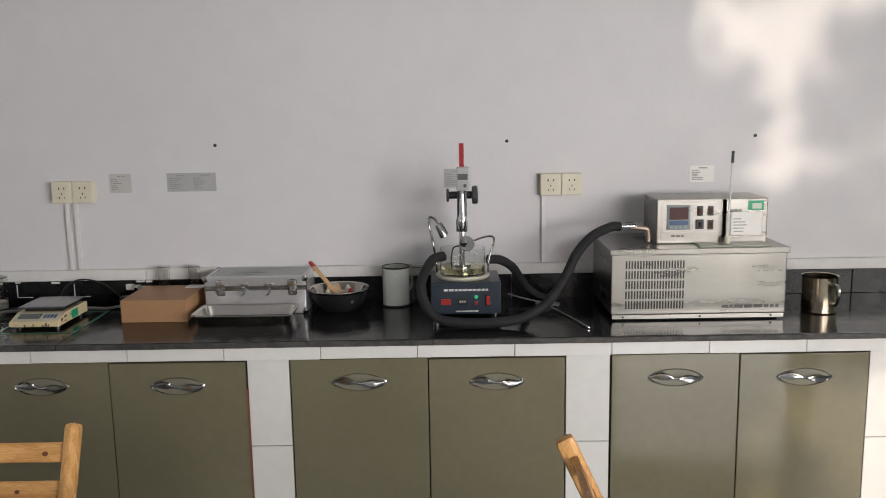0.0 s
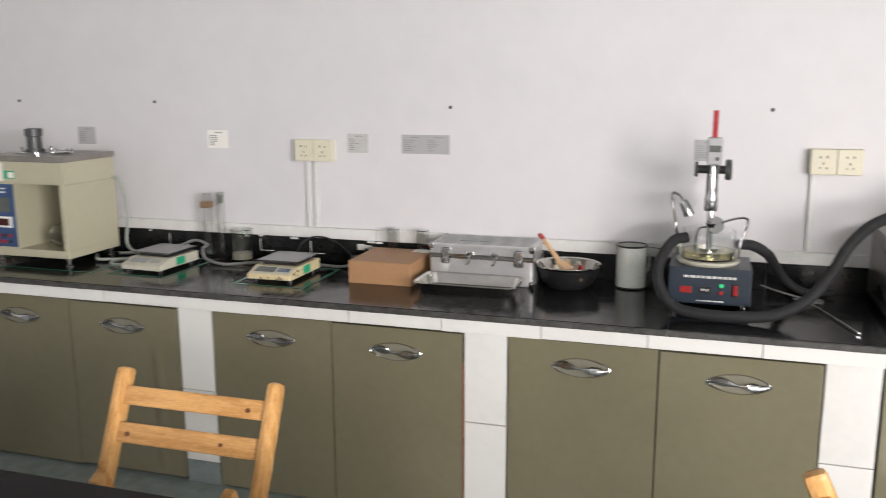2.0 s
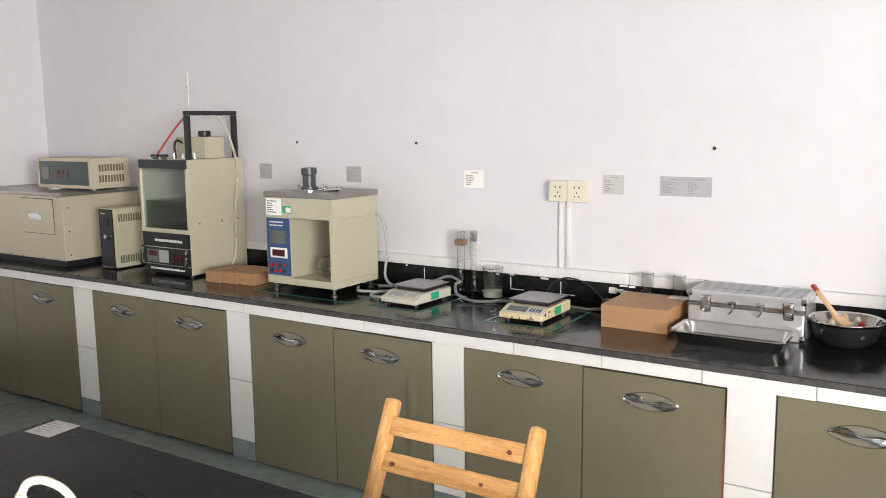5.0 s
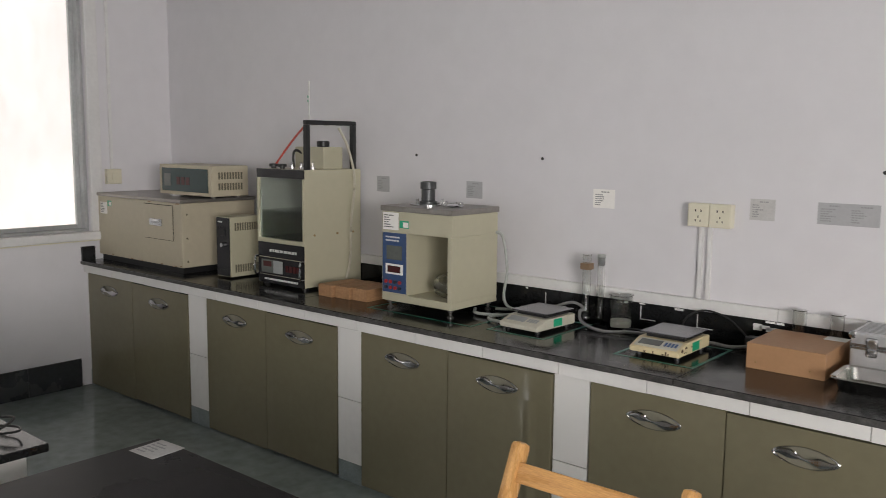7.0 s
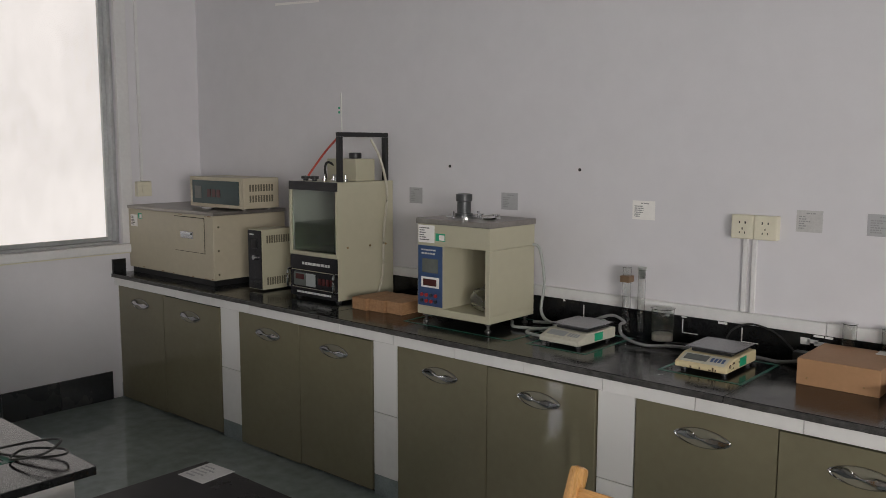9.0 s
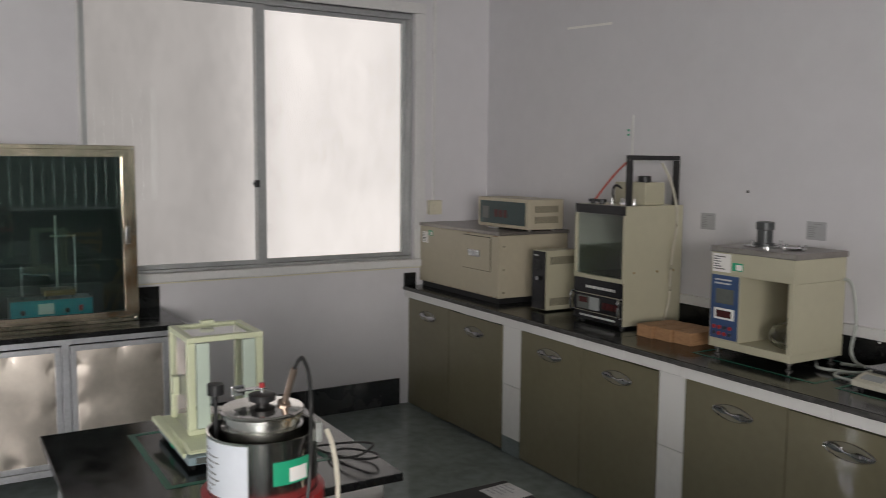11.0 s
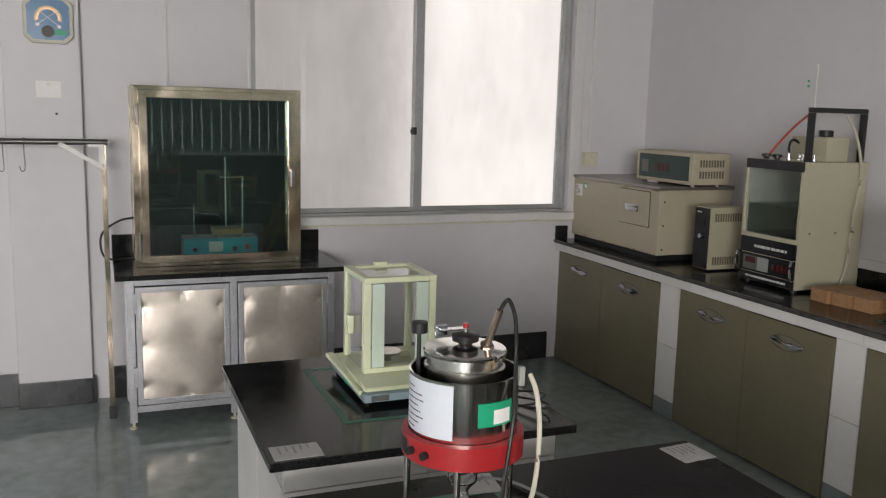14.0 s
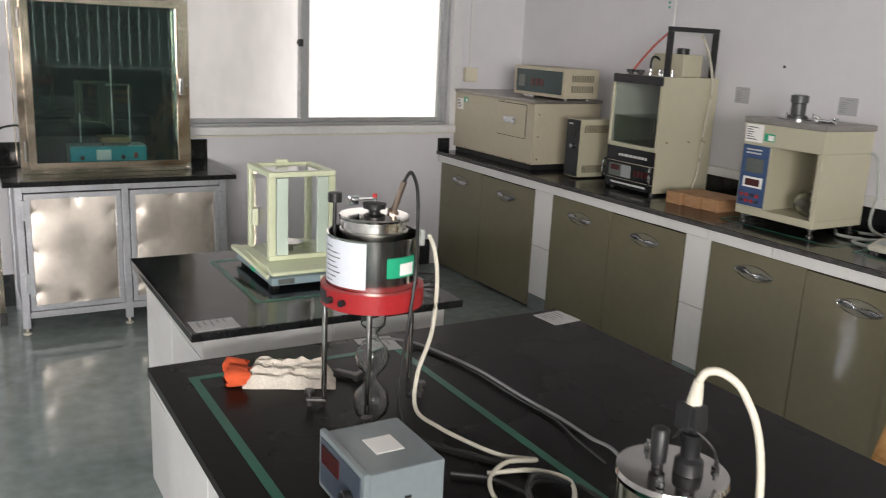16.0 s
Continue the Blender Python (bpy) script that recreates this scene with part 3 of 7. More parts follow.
for k in range(12):
    x = rnd.uniform(-1.7, 2.1)
    w = rnd.uniform(0.008, 0.035)
    bx(x, x + w, NY - 0.0235, NY - 0.022, 0.858 - rnd.uniform(0.001, 0.006), 0.861, bm=bm)
for k in range(3):
    bx(-0.60 + 0.022 * k, -0.57 + 0.026 * k, NY - 0.0235, NY - 0.022, 0.825 + 0.007 * (k % 2), 0.848 - 0.004 * k, bm=bm)
for x in (-1.44, -1.02, -0.80):
    bx(x, x + 0.003, NY - 0.0235, NY - 0.022, 0.80, 0.85, bm=bm)
    bx(x, x + 0.06, NY - 0.0235, NY - 0.022, 0.80, 0.803, bm=bm)
part("plaster_smear", bm, "tile", splash, "white plaster smears on the black stone")
trunk = thing("cable_trunking", "white plastic cable trunking above the upstand", "trunking", (0, 0, 0))
tagged(trunk, kind="structure")
for a, b in ((WX + 0.002, -2.5), (-2.5, -0.52), (-0.52, 1.45), (1.45, EX - 0.002)):
    part("trunk_length", bx(a + 0.0012, b - 0.0012, NY - 0.026, NY - 0.001, 0.863, 0.904, 0.003), "pvc", trunk)
for x in (-0.805, -0.773, 1.0):
    part("riser", bx(x - 0.008, x + 0.008, NY - 0.013, NY - 0.001, 0.904, 1.163, 0.002), "pvc", trunk)

UNITS = ((-4.122, -3.66, -3.154), (-2.996, -2.551, -2.093), (-1.952, -1.503, -1.053), (-0.914, -0.470, -0.024), (0.117, 0.566, 1.010), (1.157, 1.572, 1.990), (2.135, 2.56, 2.98), (3.12, 3.55, 3.98))
# tile strip under the slab and tiled piers between the cabinets
apron = tagged(new("counter_apron"), "strip of white glazed tiles under the worktop edge", "tiles", "", "structure")
part("backing", bx(WX + 0.002, EX, 3.026, 3.30, 0.703, C - 0.021), "grout", apron)
x = 0.223 - 0.3105 * 14
k = 0
while x < EX - 0.3:
    a = max(x, WX + 0.002)
    part("tile", bx(a + 0.0012, x + 0.3093, 3.018, 3.026, 0.705 + 0.001 * math.sin(k * 2.3), C - 0.022, 0.0015), "tile", apron)
    x += 0.3105
    k += 1
piers = tagged(new("counter_pier"), "white tiled piers between the cabinets with grey floor paint at the foot", "pier", "", "structure")
ends = [(-4.139, UNITS[0][0] - 0.002)] + [(a[2] + 0.002, b[0] - 0.002) for a, b in zip(UNITS, UNITS[1:])]
for a, b in ends:
    part("core", bx(a, b, 3.054, 3.56, FL, 0.7025), "grout", piers)
    for z0, z1 in ((0.140, 0.402), (0.405, 0.7025)):
        part("tile", bx(a + 0.001, b - 0.001, 3.046, 3.054, z0, z1, 0.0015), "tile", piers)
    part("foot", bx(a + 0.001, b - 0.001, 3.046, 3.054, FL, 0.138, 0.001), "cove", piers, "grey painted foot")


def handle(parent, x, y, z):
    """An oval chrome recess with a wavy bar across it."""
    n = 32
    bm = bmesh.new()
    ring = lambda s, d: [bm.verts.new((x + 0.085 * s * math.cos(2 * math.pi * k / n), y - d, z + 0.0285 * s * math.sin(2 * math.pi * k / n) * (1 - 0.25 * math.cos(2 * math.pi * k / n) ** 2))) for k in range(n)]
    rings = [ring(1.06, 0.0), ring(1.05, 0.004), ring(1.0, 0.006), ring(0.95, 0.003)]
    for a, b in zip(rings, rings[1:]):
        for k in range(n):
            bm.faces.new((a[k], a[(k + 1) % n], b[(k + 1) % n], b[k]))
    bezel = part("handle", bm, "chrome", parent, "oval chrome pull with a wavy bar", True)
    bm = bmesh.new()
    ctr = bm.verts.new((x, y - 0.0016, z))
    edge = [bm.verts.new((x + 0.0815 * math.cos(2 * math.pi * k / n), y - 0.0016, z + 0.0272 * math.sin(2 * math.pi * k / n) * (1 - 0.25 * math.cos(2 * math.pi * k / n) ** 2))) for k in range(n)]
    for k in range(n):
        bm.faces.new((ctr, edge[k], edge[(k + 1) % n]))
    part("recess", bm, "door_recess", bezel, "olive-grey bowl behind the bar")
    bm = bmesh.new()
    rows = []
    m = 20
    for i in range(m + 1):
        s = i / m
        xx = x - 0.083 + 0.166 * s
        mid = z + 0.0075 * math.cos(math.pi * s) * (1 - abs(2 * s - 1) ** 4)
        half = 0.0035 + 0.0115 * math.sin(2 * math.pi * s) ** 2 * (1 - 0.15 * math.sin(math.pi * s))
        lift = 0.004 + 0.013 * math.sin(math.pi * s)
        rows.append([bm.verts.new((xx, y - lift * f, mid + half * g)) for f, g in ((0.6, 1), (1.0, 0.75), (1.1, 0), (1.0, -0.75), (0.6, -1))])
    for a, b in zip(rows, rows[1:]):
        for k in range(4):
            bm.faces.new((a[k], a[k + 1], b[k + 1], b[k]))
    part("bar", bm, "chrome", bezel, "", True)


M["door_recess"] = mat("handle_bowl", (0.21, 0.20, 0.155), 0.25, vary=0.1)


def base_cabinet(x0, xm, x1, worn):
    c = thing("base_cabinet", ("olive laminate base cabinet, door edge split to raw board" if worn else "olive laminate base cabinet under the black worktop"), "cabinet", (0, 0, 0), 0, "base cabinets")
    part("body", bx(x0, x1, DOOR_Y + 0.0215, 3.5, FL, 0.7015), "dark_gap", c)
    for k, (a, b) in enumerate(((x0 + 0.003, xm - 0.002), (xm + 0.002, x1 - 0.003))):
        drop = 0.0045 * k
        d = part("door", bx(a, b, DOOR_Y, DOOR_Y + 0.019, FL + 0.008 + 0.006 * k, 0.697 - drop, 0.0015), "door", c)
        handle(d, (a + b) / 2 + 0.0, DOOR_Y, 0.620 - drop)
        # Ridge added so this door catches a window's reflection as a bright streak.
        if k and abs(x0 + 1.952) < 0.01:
            bm = bmesh.new()
            cols = []
            for i in range(13):
                u = i / 12
                cols.append([bm.verts.new((b - 0.115 + 0.062 * u, DOOR_Y - 0.0003 - 0.006 * math.sin(math.pi * u) ** 2 * min(1.0, 6 * (1 - abs(2 * h / 20 - 1))) * (1 + 0.25 * math.sin(h * 0.9)), 0.085 + 0.50 * h / 20)) for h in range(21)])
            for p, q in zip(cols, cols[1:]):
                for h in range(20):
                    bm.faces.new((p[h], q[h], q[h + 1], p[h + 1]))
            part("lifted_film", bm, "door", d, "thin glossy ridge added to catch a window's bright streak", True)
    if worn:
        bm = bx(x1 - 0.0028, x1 + 0.0015, DOOR_Y - 0.0008, DOOR_Y + 0.019, 0.10, 0.60, 0.0005)
        part("split_edge", bm, "chipboard", c, "raw reddish board edge")
    return c


for k, (a, m, b) in enumerate(UNITS):
    base_cabinet(a, m, b, k == 3)

# ---- island tables ----
def island(x0, x1, y0, y1, top, label, over, knee=0.0):
    stone = "dusty_granite" if knee else "granite"
    t = thing("island_bench", label, "bench", (0, 0, 0), 0, "island benches")
    part("top", bx(x0, x1, y0, y1, top - 0.02, top, 0.002), stone, t, "black granite slab")
    a, b, c, d = x0 + over, x1 - over, y0 + over, y1 - over - knee
    body = part("body", bx(a + 0.008, b - 0.008, c + 0.008, d - 0.008, FL, top - 0.021), "grout", t)
    def face(along, fixed, lo, hi, sign):
        n = max(1, round((hi - lo) / 0.3))
        for k in range(n):
            p, q = lo + (hi - lo) * k / n + 0.0012, lo + (hi - lo) * (k + 1) / n - 0.0012
            for z0, z1 in ((FL, 0.36), (0.363, top - 0.085), (top - 0.082, top - 0.0215)):
                u, v = sorted((fixed, fixed + sign * 0.008))
                if along == "y":
                    part("tile", bx(u, v, p, q, z0, z1, 0.0012), "tile", body)
                else:
                    part("tile", bx(p, q, u, v, z0, z1, 0.0012), "tile", body)
    face("y", a + 0.008, c, d, -1)
    face("y", b - 0.008, c, d, 1)
    face("x", d - 0.008, a + 0.008, b - 0.008, 1)
    face("x", c + 0.008, a + 0.008, b - 0.008, -1)
    return t


island(-2.195, -1.475, 0.86, 1.58, 0.757, "small island bench with white tiled sides and a black top", 0.035)
island(-1.298, 0.55, 0.728, 1.752, 0.765, "long island bench with a dull black top and tiled sides", 0.03, 0.13)

# ---- east end, for the chamber's reflection: vertical blinds over a glowing sheet, dark storage below ----
vb = thing("vertical_blind", "closed grey-green vertical blind at the far end wall", "blind", (EX - 0.09, 0, 0))
part("head_rail", bx(0, 0.06, 0.6, 3.5, 2.55, 2.60, 0.003), "alu", vb)
rnd = random.Random(8)
for k in range(22):
    y = 0.66 + 0.128 * k
    bm = bx(-0.002, 0.002, -0.0585, 0.0585, 0.88, 2.55)
    bm.transform(Matrix.Translation((0.03, y, 0)) @ Matrix.Rotation(radians(rnd.uniform(-6, 6)), 4, "Z"))
    part("slat", bm, "curtain", vb)
# Emissive sheet on the solid wall stands for window light between the slats.
tagged(link("backdrop", bx(EX - 0.02, EX - 0.012, 0.6, 3.5, 0.9, 2.55), "outside_dim", None, "glowing sheet standing for daylight behind the vertical blind"), "", "backdrop", "", "structure")
# Unseen cabinet, added to darken the lower part of the chamber's reflection.
sc = thing("storage_cabinet", "long dark cabinet added under the blind for the chamber's reflection", "cabinet", (EX - 0.5, 0, 0))
part("body", bx(0, 0.39, 0.4, 2.95, FL, 0.84, 0.004), "darkwood_cabinet", sc)
for k in range(4):
    part("door", bx(-0.018, -0.001, 0.41 + 0.635 * k, 1.035 + 0.635 * k, FL + 0.05, 0.82, 0.003), "darkwood_cabinet", sc)

# ---- wall fittings ----
def socket(x0, y0, z0, group="wall sockets"):
    s = thing("wall_socket", "pair of ivory five-pin socket plates on the white wall", "socket", (x0, NY, z0), 0, group)
    for k in (0, 1):
        p = part("plate", bx(0.0785 * k, 0.0785 * k + 0.0775, -0.036, 0, 0, 0.082, 0.004), "ivory", s)
        bm = bmesh.new()
        cx = 0.0785 * k + 0.039
        for dx, dz, w, h in ((-0.010, 0.057, 0.004, 0.008), (0.010, 0.057, 0.004, 0.008), (0, 0.036, 0.003, 0.008), (-0.009, 0.022, 0.003, 0.007), (0.009, 0.022, 0.003, 0.007)):
            bx(cx + dx - w / 2, cx + dx + w / 2, -0.0375, -0.036, dz - h / 2, dz + h / 2, bm=bm)
        part("pin_holes", bm, "ivory_dark", p)
    return s


socket(-0.848, NY, 1.162)
socket(0.985, NY, 1.162)
sw = thing("wall_switch", "small ivory light switch beside the window", "switch", (WX, 3.172, 1.187))
plate = part("plate", bx(0, 0.034, 0, 0.086, 0, 0.084, 0.004), "ivory", sw)
part("rocker", bx(0.034, 0.040, 0.024, 0.062, 0.022, 0.064, 0.003), "ivory", plate)


def wall_label(x0, x1, z0, z1, material, seed, label, double=False):
    p = thing("wall_label", label, "label", (x0, NY - 0.0005, z0), 0, "labels on the wall")
    w, h = x1 - x0, z1 - z0
    part("sheet", bx(0, w, -0.0012, 0, 0, h, 0.0004, seg=1), material, p)
    for k in range(2 if double else 1):
        bm = bmesh.new()
        a = w * k / 2 if double else 0
        ww = w / 2 if double else w
        bars(a + 0.10 * ww, a + 0.62 * ww, 0.12 * h, 0.76 * h, -0.0012, 6, 0.0042, seed + k, bm, depth=0.0006)
        bars(a + 0.38 * ww, a + 0.9 * ww, 0.80 * h, 0.93 * h, -0.0012, 1, 0.0045, seed + 7 + k, bm, (0.7, 0.75), depth=0.0006)
        part("print", bm, "print_faint", p)


wall_label(-0.641, -0.557, 1.196, 1.268, "paper_dull", 1, "white printed equipment label stuck to the wall")
wall_label(-0.422, -0.236, 1.197, 1.267, "paper_grey", 2, "double-width grey printed equipment label on the wall", True)
wall_label(0.625, 0.705, 1.195, 1.266, "paper_grey", 3, "grey printed label behind the penetrometer")
wall_label(1.550, 1.642, 1.20, 1.262, "paper", 4, "white printed label above the steel bath")
wall_label(-1.248, -1.155, 1.202, 1.273, "paper", 5, "white printed label above the scales")
wall_label(-1.872, -1.785, 1.207, 1.279, "paper_grey", 6, "grey printed label beside the dark cylinder")
wall_label(-2.411, -2.330, 1.210, 1.283, "paper_grey", 7, "grey printed label between two cream machines")
for k, (x, z) in enumerate(((-0.232, 1.368), (0.863, 1.366), (1.791, 1.371), (-2.162, 1.385), (-1.485, 1.383))):
    p = thing("wall_plug", "dark screw plug still in the white wall", "plug", (x, NY, z), 0, "screw plugs")
    part("plug", cyl(0.0065, 0.004, (0, -0.0035, 0), "y", 10, bevel=0.001), "black", p)
    part("screw", cyl(0.0025, 0.004, (0.001, -0.0065, 0.001), "y", 8), "ivory_dark", p)
mk = thing("wall_hook", "tiny green hook mark high on the wall", "hook", (-2.893, NY, 1.64))
bm = cyl(0.006, 0.004, (0, -0.004, 0.022), "y", 10)
cyl(0.006, 0.004, (0, -0.004, 0), "y", 10, bm)
part("disc", bm, "sticker_green", mk)

# A thin pale bar laid on the wall, slightly tilted.
sp = thing("wall_scrape", "thin pale streak high on the wall", "scrape", (-3.385, NY, 2.215))
part("scrape", beam((0, -0.0012, 0.0), (0.35, -0.0012, -0.018), 0.0016, 0.012, 0.0004, None, (0, 1, 0)), "paper", sp)


def paper_sticker(parent, x0, x1, z0, z1, y, seed, green=None):
    s = part("label_sheet", bx(x0, x1, y - 0.001, y, z0, z1), "paper", parent, "white printed label")
    part("print", bars(x0 + 0.08 * (x1 - x0), x0 + 0.72 * (x1 - x0), z0 + 0.1 * (z1 - z0), z1 - 0.1 * (z1 - z0), y - 0.001, 6, (z1 - z0) * 0.06, seed, None, depth=0.0005), "print", s)
    if green:
        g = part("sticker", bx(*green[:2], y - 0.001, y, *green[2:]), "sticker_green", parent, "green inspection sticker")
        a, b, c, d = green
        part("field", bx(a + 0.4 * (b - a), b - 0.06 * (b - a), y - 0.0018, y - 0.001, c + 0.12 * (d - c), d - 0.2 * (d - c)), "paper", g)


# ---- refrigerated chest with its controller, power unit ----
FR = thing("refrigerated_chest", "aged cream metal refrigerated chest with a dull steel lid", "cooling bath", (-4.13, 3.12, C))
part("body", bx(0, 0.825, 0, 0.45, 0.03, 0.357, 0.006), "cream_old", FR)
part("lid", bx(-0.004, 0.833, -0.008, 0.452, 0.3575, 0.375, 0.004), "greyed_lid", FR, "dull steel lid")
# Black block put in where shadow lies under the chest.
part("plinth", bx(0.015, 0.81, 0.012, 0.44, 0.0, 0.03, 0.002), "black", FR, "black block filling the shadow under the chest")
part("panel_gap", bx(0.478, 0.752, -0.0012, 0, 0.161, 0.343, 0.0004), "dark_gap", FR, "dark gap round the front panel")
dr = part("panel_door", bx(0.481, 0.749, -0.006, -0.0012, 0.164, 0.340, 0.002), "cream_old", FR, "cream front panel with a pull")
bm = bx(0.545, 0.660, -0.012, -0.006, 0.232, 0.268, 0.004)
bx(0.556, 0.649, -0.020, -0.0115, 0.252, 0.264, 0.003, bm=bm)
bx(0.552, 0.653, -0.0135, -0.0115, 0.236, 0.241, 0.001, bm=bm)
part("pull", bm, "chrome", dr, "small recessed chrome pull")
rnd = random.Random(17)
for k in range(9):
    x, z = rnd.choice((rnd.uniform(0.02, 0.80), rnd.uniform(0.74, 0.82))), rnd.choice((0.033, 0.036, 0.35))
    part("rust_scuff", bx(x, min(0.82, x + rnd.uniform(0.008, 0.03)), -0.0004, 0.0002, z, z + rnd.uniform(0.002, 0.006)), "copper", FR, "small rusty scuff")
paper_sticker(FR, 0.03, 0.10, 0.26, 0.325, 0.0, 21, (0.108, 0.15, 0.305, 0.335))
bm = bmesh.new()
for z in (0.06, 0.18, 0.30):
    cyl(0.005, 0.003, (0.8235, 0.03, z), "x", 8, bm)
part("screw", bm, "chrome", FR)

CT = thing("control_box", "cream controller with a dark display, on the chest lid", "controller", (-3.695, 3.25, C + 0.375))
body = part("body", bx(0, 0.465, 0.004, 0.225, 0.012, 0.168, 0.006), "cream_old", CT)
part("front_bezel", bx(0, 0.465, -0.004, 0.004, 0.012, 0.168, 0.003), "cream_old", CT)
disp = part("display", bx(0.025, 0.44, -0.0065, -0.0045, 0.03, 0.15, 0.002), "panel_green", CT, "dark green display window")
bm = bmesh.new()
for k in range(3):
    bx(0.165 + 0.042 * k, 0.195 + 0.042 * k, -0.0085, -0.0065, 0.065, 0.105, bm=bm)
part("digits", bm, "red_dark", disp)
part("meter", bx(0.05, 0.11, -0.0085, -0.0065, 0.055, 0.12), "lcd", disp)
bm = bmesh.new()
for r in range(2):
    bm = bmesh.new()
    for k in range(9):
        bx(0.464, 0.4665, 0.04 + 0.017 * k, 0.05 + 0.017 * k, 0.045 + 0.055 * r, 0.08 + 0.055 * r, bm=bm)
    part("vent", bm, "vent", body)
for x in (0.05, 0.42):
    for y in (0.04, 0.19):
        part("foot", cyl(0.012, 0.012, (x, y, 0), "z", 12), "greyed_lid", CT)
part("catch", bx(0.13, 0.22, -0.025, -0.005, 0.002, 0.012, 0.002), "chrome", CT)

PS = thing("power_unit", "narrow cream power unit with a black front", "power unit", (-3.125, 3.195, C))
body = part("body", bx(0, 0.112, 0.004, 0.20, 0.008, 0.302, 0.003), "cream", PS)
fr = part("front", bx(0.004, 0.108, 0.0, 0.004, 0.012, 0.298, 0.001), "black_gloss", PS, "black front plate")
part("knob", cyl(0.012, 0.016, (0.062, -0.016, 0.165), "y", 16, bevel=0.002), "chrome", fr, "", True)
part("rocker", bx(0.035, 0.075, -0.004, 0, 0.21, 0.255, 0.002), "black", fr)
bm = bars(0.02, 0.095, 0.268, 0.286, 0.0, 1, 0.007, 31)
part("print", bm, "print_light", fr)
bm = bmesh.new()
for zz in (0.03, 0.235):
    bm = bmesh.new()
    for k in range(11):
        bx(0.1115, 0.1135, 0.03 + 0.0145 * k, 0.0385 + 0.0145 * k, zz, zz + 0.038, bm=bm)
    part("vent", bm, "vent", body)

# ---- glass-fronted viscosity bath ----
VB = thing("viscosity_bath", "tall cream test bath with a glass front and black panels", "test bath", (-2.828, 3.222, C))
W_, D_, H_ = 0.332, 0.352, 0.545
for x in (0, W_ - 0.012):
    part("side_panel", bx(x, x + 0.012, 0.004, D_, 0.012, H_, 0.002), "cream", VB)
part("back_panel", bx(0.0122, W_ - 0.0122, D_ - 0.01, D_, 0.012, 0.222, 0.002), "cream", VB)
part("back_glass", bx(0.0122, W_ - 0.0122, D_ - 0.008, D_ - 0.004, 0.2225, H_ - 0.0125), "pane", VB, "clear rear pane").visible_shadow = False
part("plinth", bx(0.0122, W_ - 0.0122, 0.004, D_ - 0.0102, 0.012, 0.215, 0.002), "cream", VB)
part("top_panel", bx(0.0122, W_ - 0.0122, 0.004, D_ - 0.0102, H_ - 0.012, H_, 0.002), "cream", VB)
part("top_band", bx(0.0, W_, -0.002, 0.004, H_ - 0.040, H_, 0.001), "black_gloss", VB, "black band along the top edge")
bm = bx(0.0, 0.010, -0.002, 0.004, 0.2222, H_ - 0.0425)
bx(W_ - 0.010, W_, -0.002, 0.004, 0.2222, H_ - 0.0425, bm=bm)
bx(0.0, W_, -0.002, 0.004, 0.205, 0.222, bm=bm)
part("window_frame", bm, "cream", VB, "thin cream window surround")
part("window_glass", bx(0.013, W_ - 0.013, 0.006, 0.010, 0.222, H_ - 0.043), "glass_grey", VB, "faintly grey glass window").visible_shadow = False
part("bath_liquid", bx(0.018, W_ - 0.018, 0.016, D_ - 0.016, 0.223, 0.352, 0.001), "liquid", VB, "dull green bath liquid")
for x in (0.0125, W_ - 0.0165):
    part("lining", bx(x, x + 0.004, 0.012, D_ - 0.012, 0.2225, H_ - 0.0125), "lining", VB, "dark inner lining")
part("stirrer_shaft", cyl(0.006, 0.28, (W_ * 0.40, D_ * 0.55, 0.25), "z", 10), "chrome", VB, "", True)
part("capillary", cyl(0.007, 0.30, (W_ * 0.62, D_ * 0.5, 0.24), "z", 12), "glass", VB, "glass capillary tube", True)
p1 = part("title_panel", bx(0.004, W_ - 0.004, -0.003, 0.004, 0.135, 0.203, 0.001), "black_gloss", VB, "black title panel")
part("print", bars(0.09, 0.29, 0.155, 0.178, -0.003, 1, 0.012, 41, None, (0.95, 0.96)), "print_light", p1)
p2 = part("control_panel", bx(0.004, W_ - 0.004, -0.003, 0.004, 0.052, 0.131, 0.001), "black_gloss", VB, "black control panel")
part("regulator", bx(0.03, 0.17, -0.006, -0.003, 0.06, 0.122, 0.002), "lcd", p2, "temperature regulator")
part("keypad", bx(0.12, 0.185, -0.0075, -0.006, 0.062, 0.12, 0.002), "panel_grey", p2)
part("readout", bx(0.045, 0.105, -0.0075, -0.006, 0.09, 0.115), "red_dark", p2)
for k in range(4):
    part("switch", bx(0.205 + 0.026 * k, 0.222 + 0.026 * k, -0.007, -0.003, 0.075, 0.105, 0.001), "red_dark", p2)
for x in (-0.001, W_ - 0.011):
    part("grip", tube([(x + 0.006, 0.0, 0.05), (x + 0.006, -0.022, 0.055), (x + 0.006, -0.022, 0.128), (x + 0.006, 0.0, 0.133)], 0.005, 4, 8), "chrome", VB, "chrome grip", True)
p3 = part("base_panel", bx(0.004, W_ - 0.004, -0.003, 0.004, 0.012, 0.049, 0.001), "black_gloss", VB)
part("print", bars(0.05, 0.30, 0.02, 0.042, -0.003, 1, 0.009, 43, None, (0.95, 0.96)), "print_light", p3)
for y in (0.06, 0.20, 0.30):
    part("screw", cyl(0.005, 0.004, (W_ - 0.001, y, 0.25), "x", 10), "brass", VB)
for x, y in ((0.03, 0.03), (W_ - 0.03, 0.03), (0.03, D_ - 0.03), (W_ - 0.03, D_ - 0.03)):
    part("foot", cyl(0.014, 0.012, (x, y, 0), "z", 12), "black", VB)
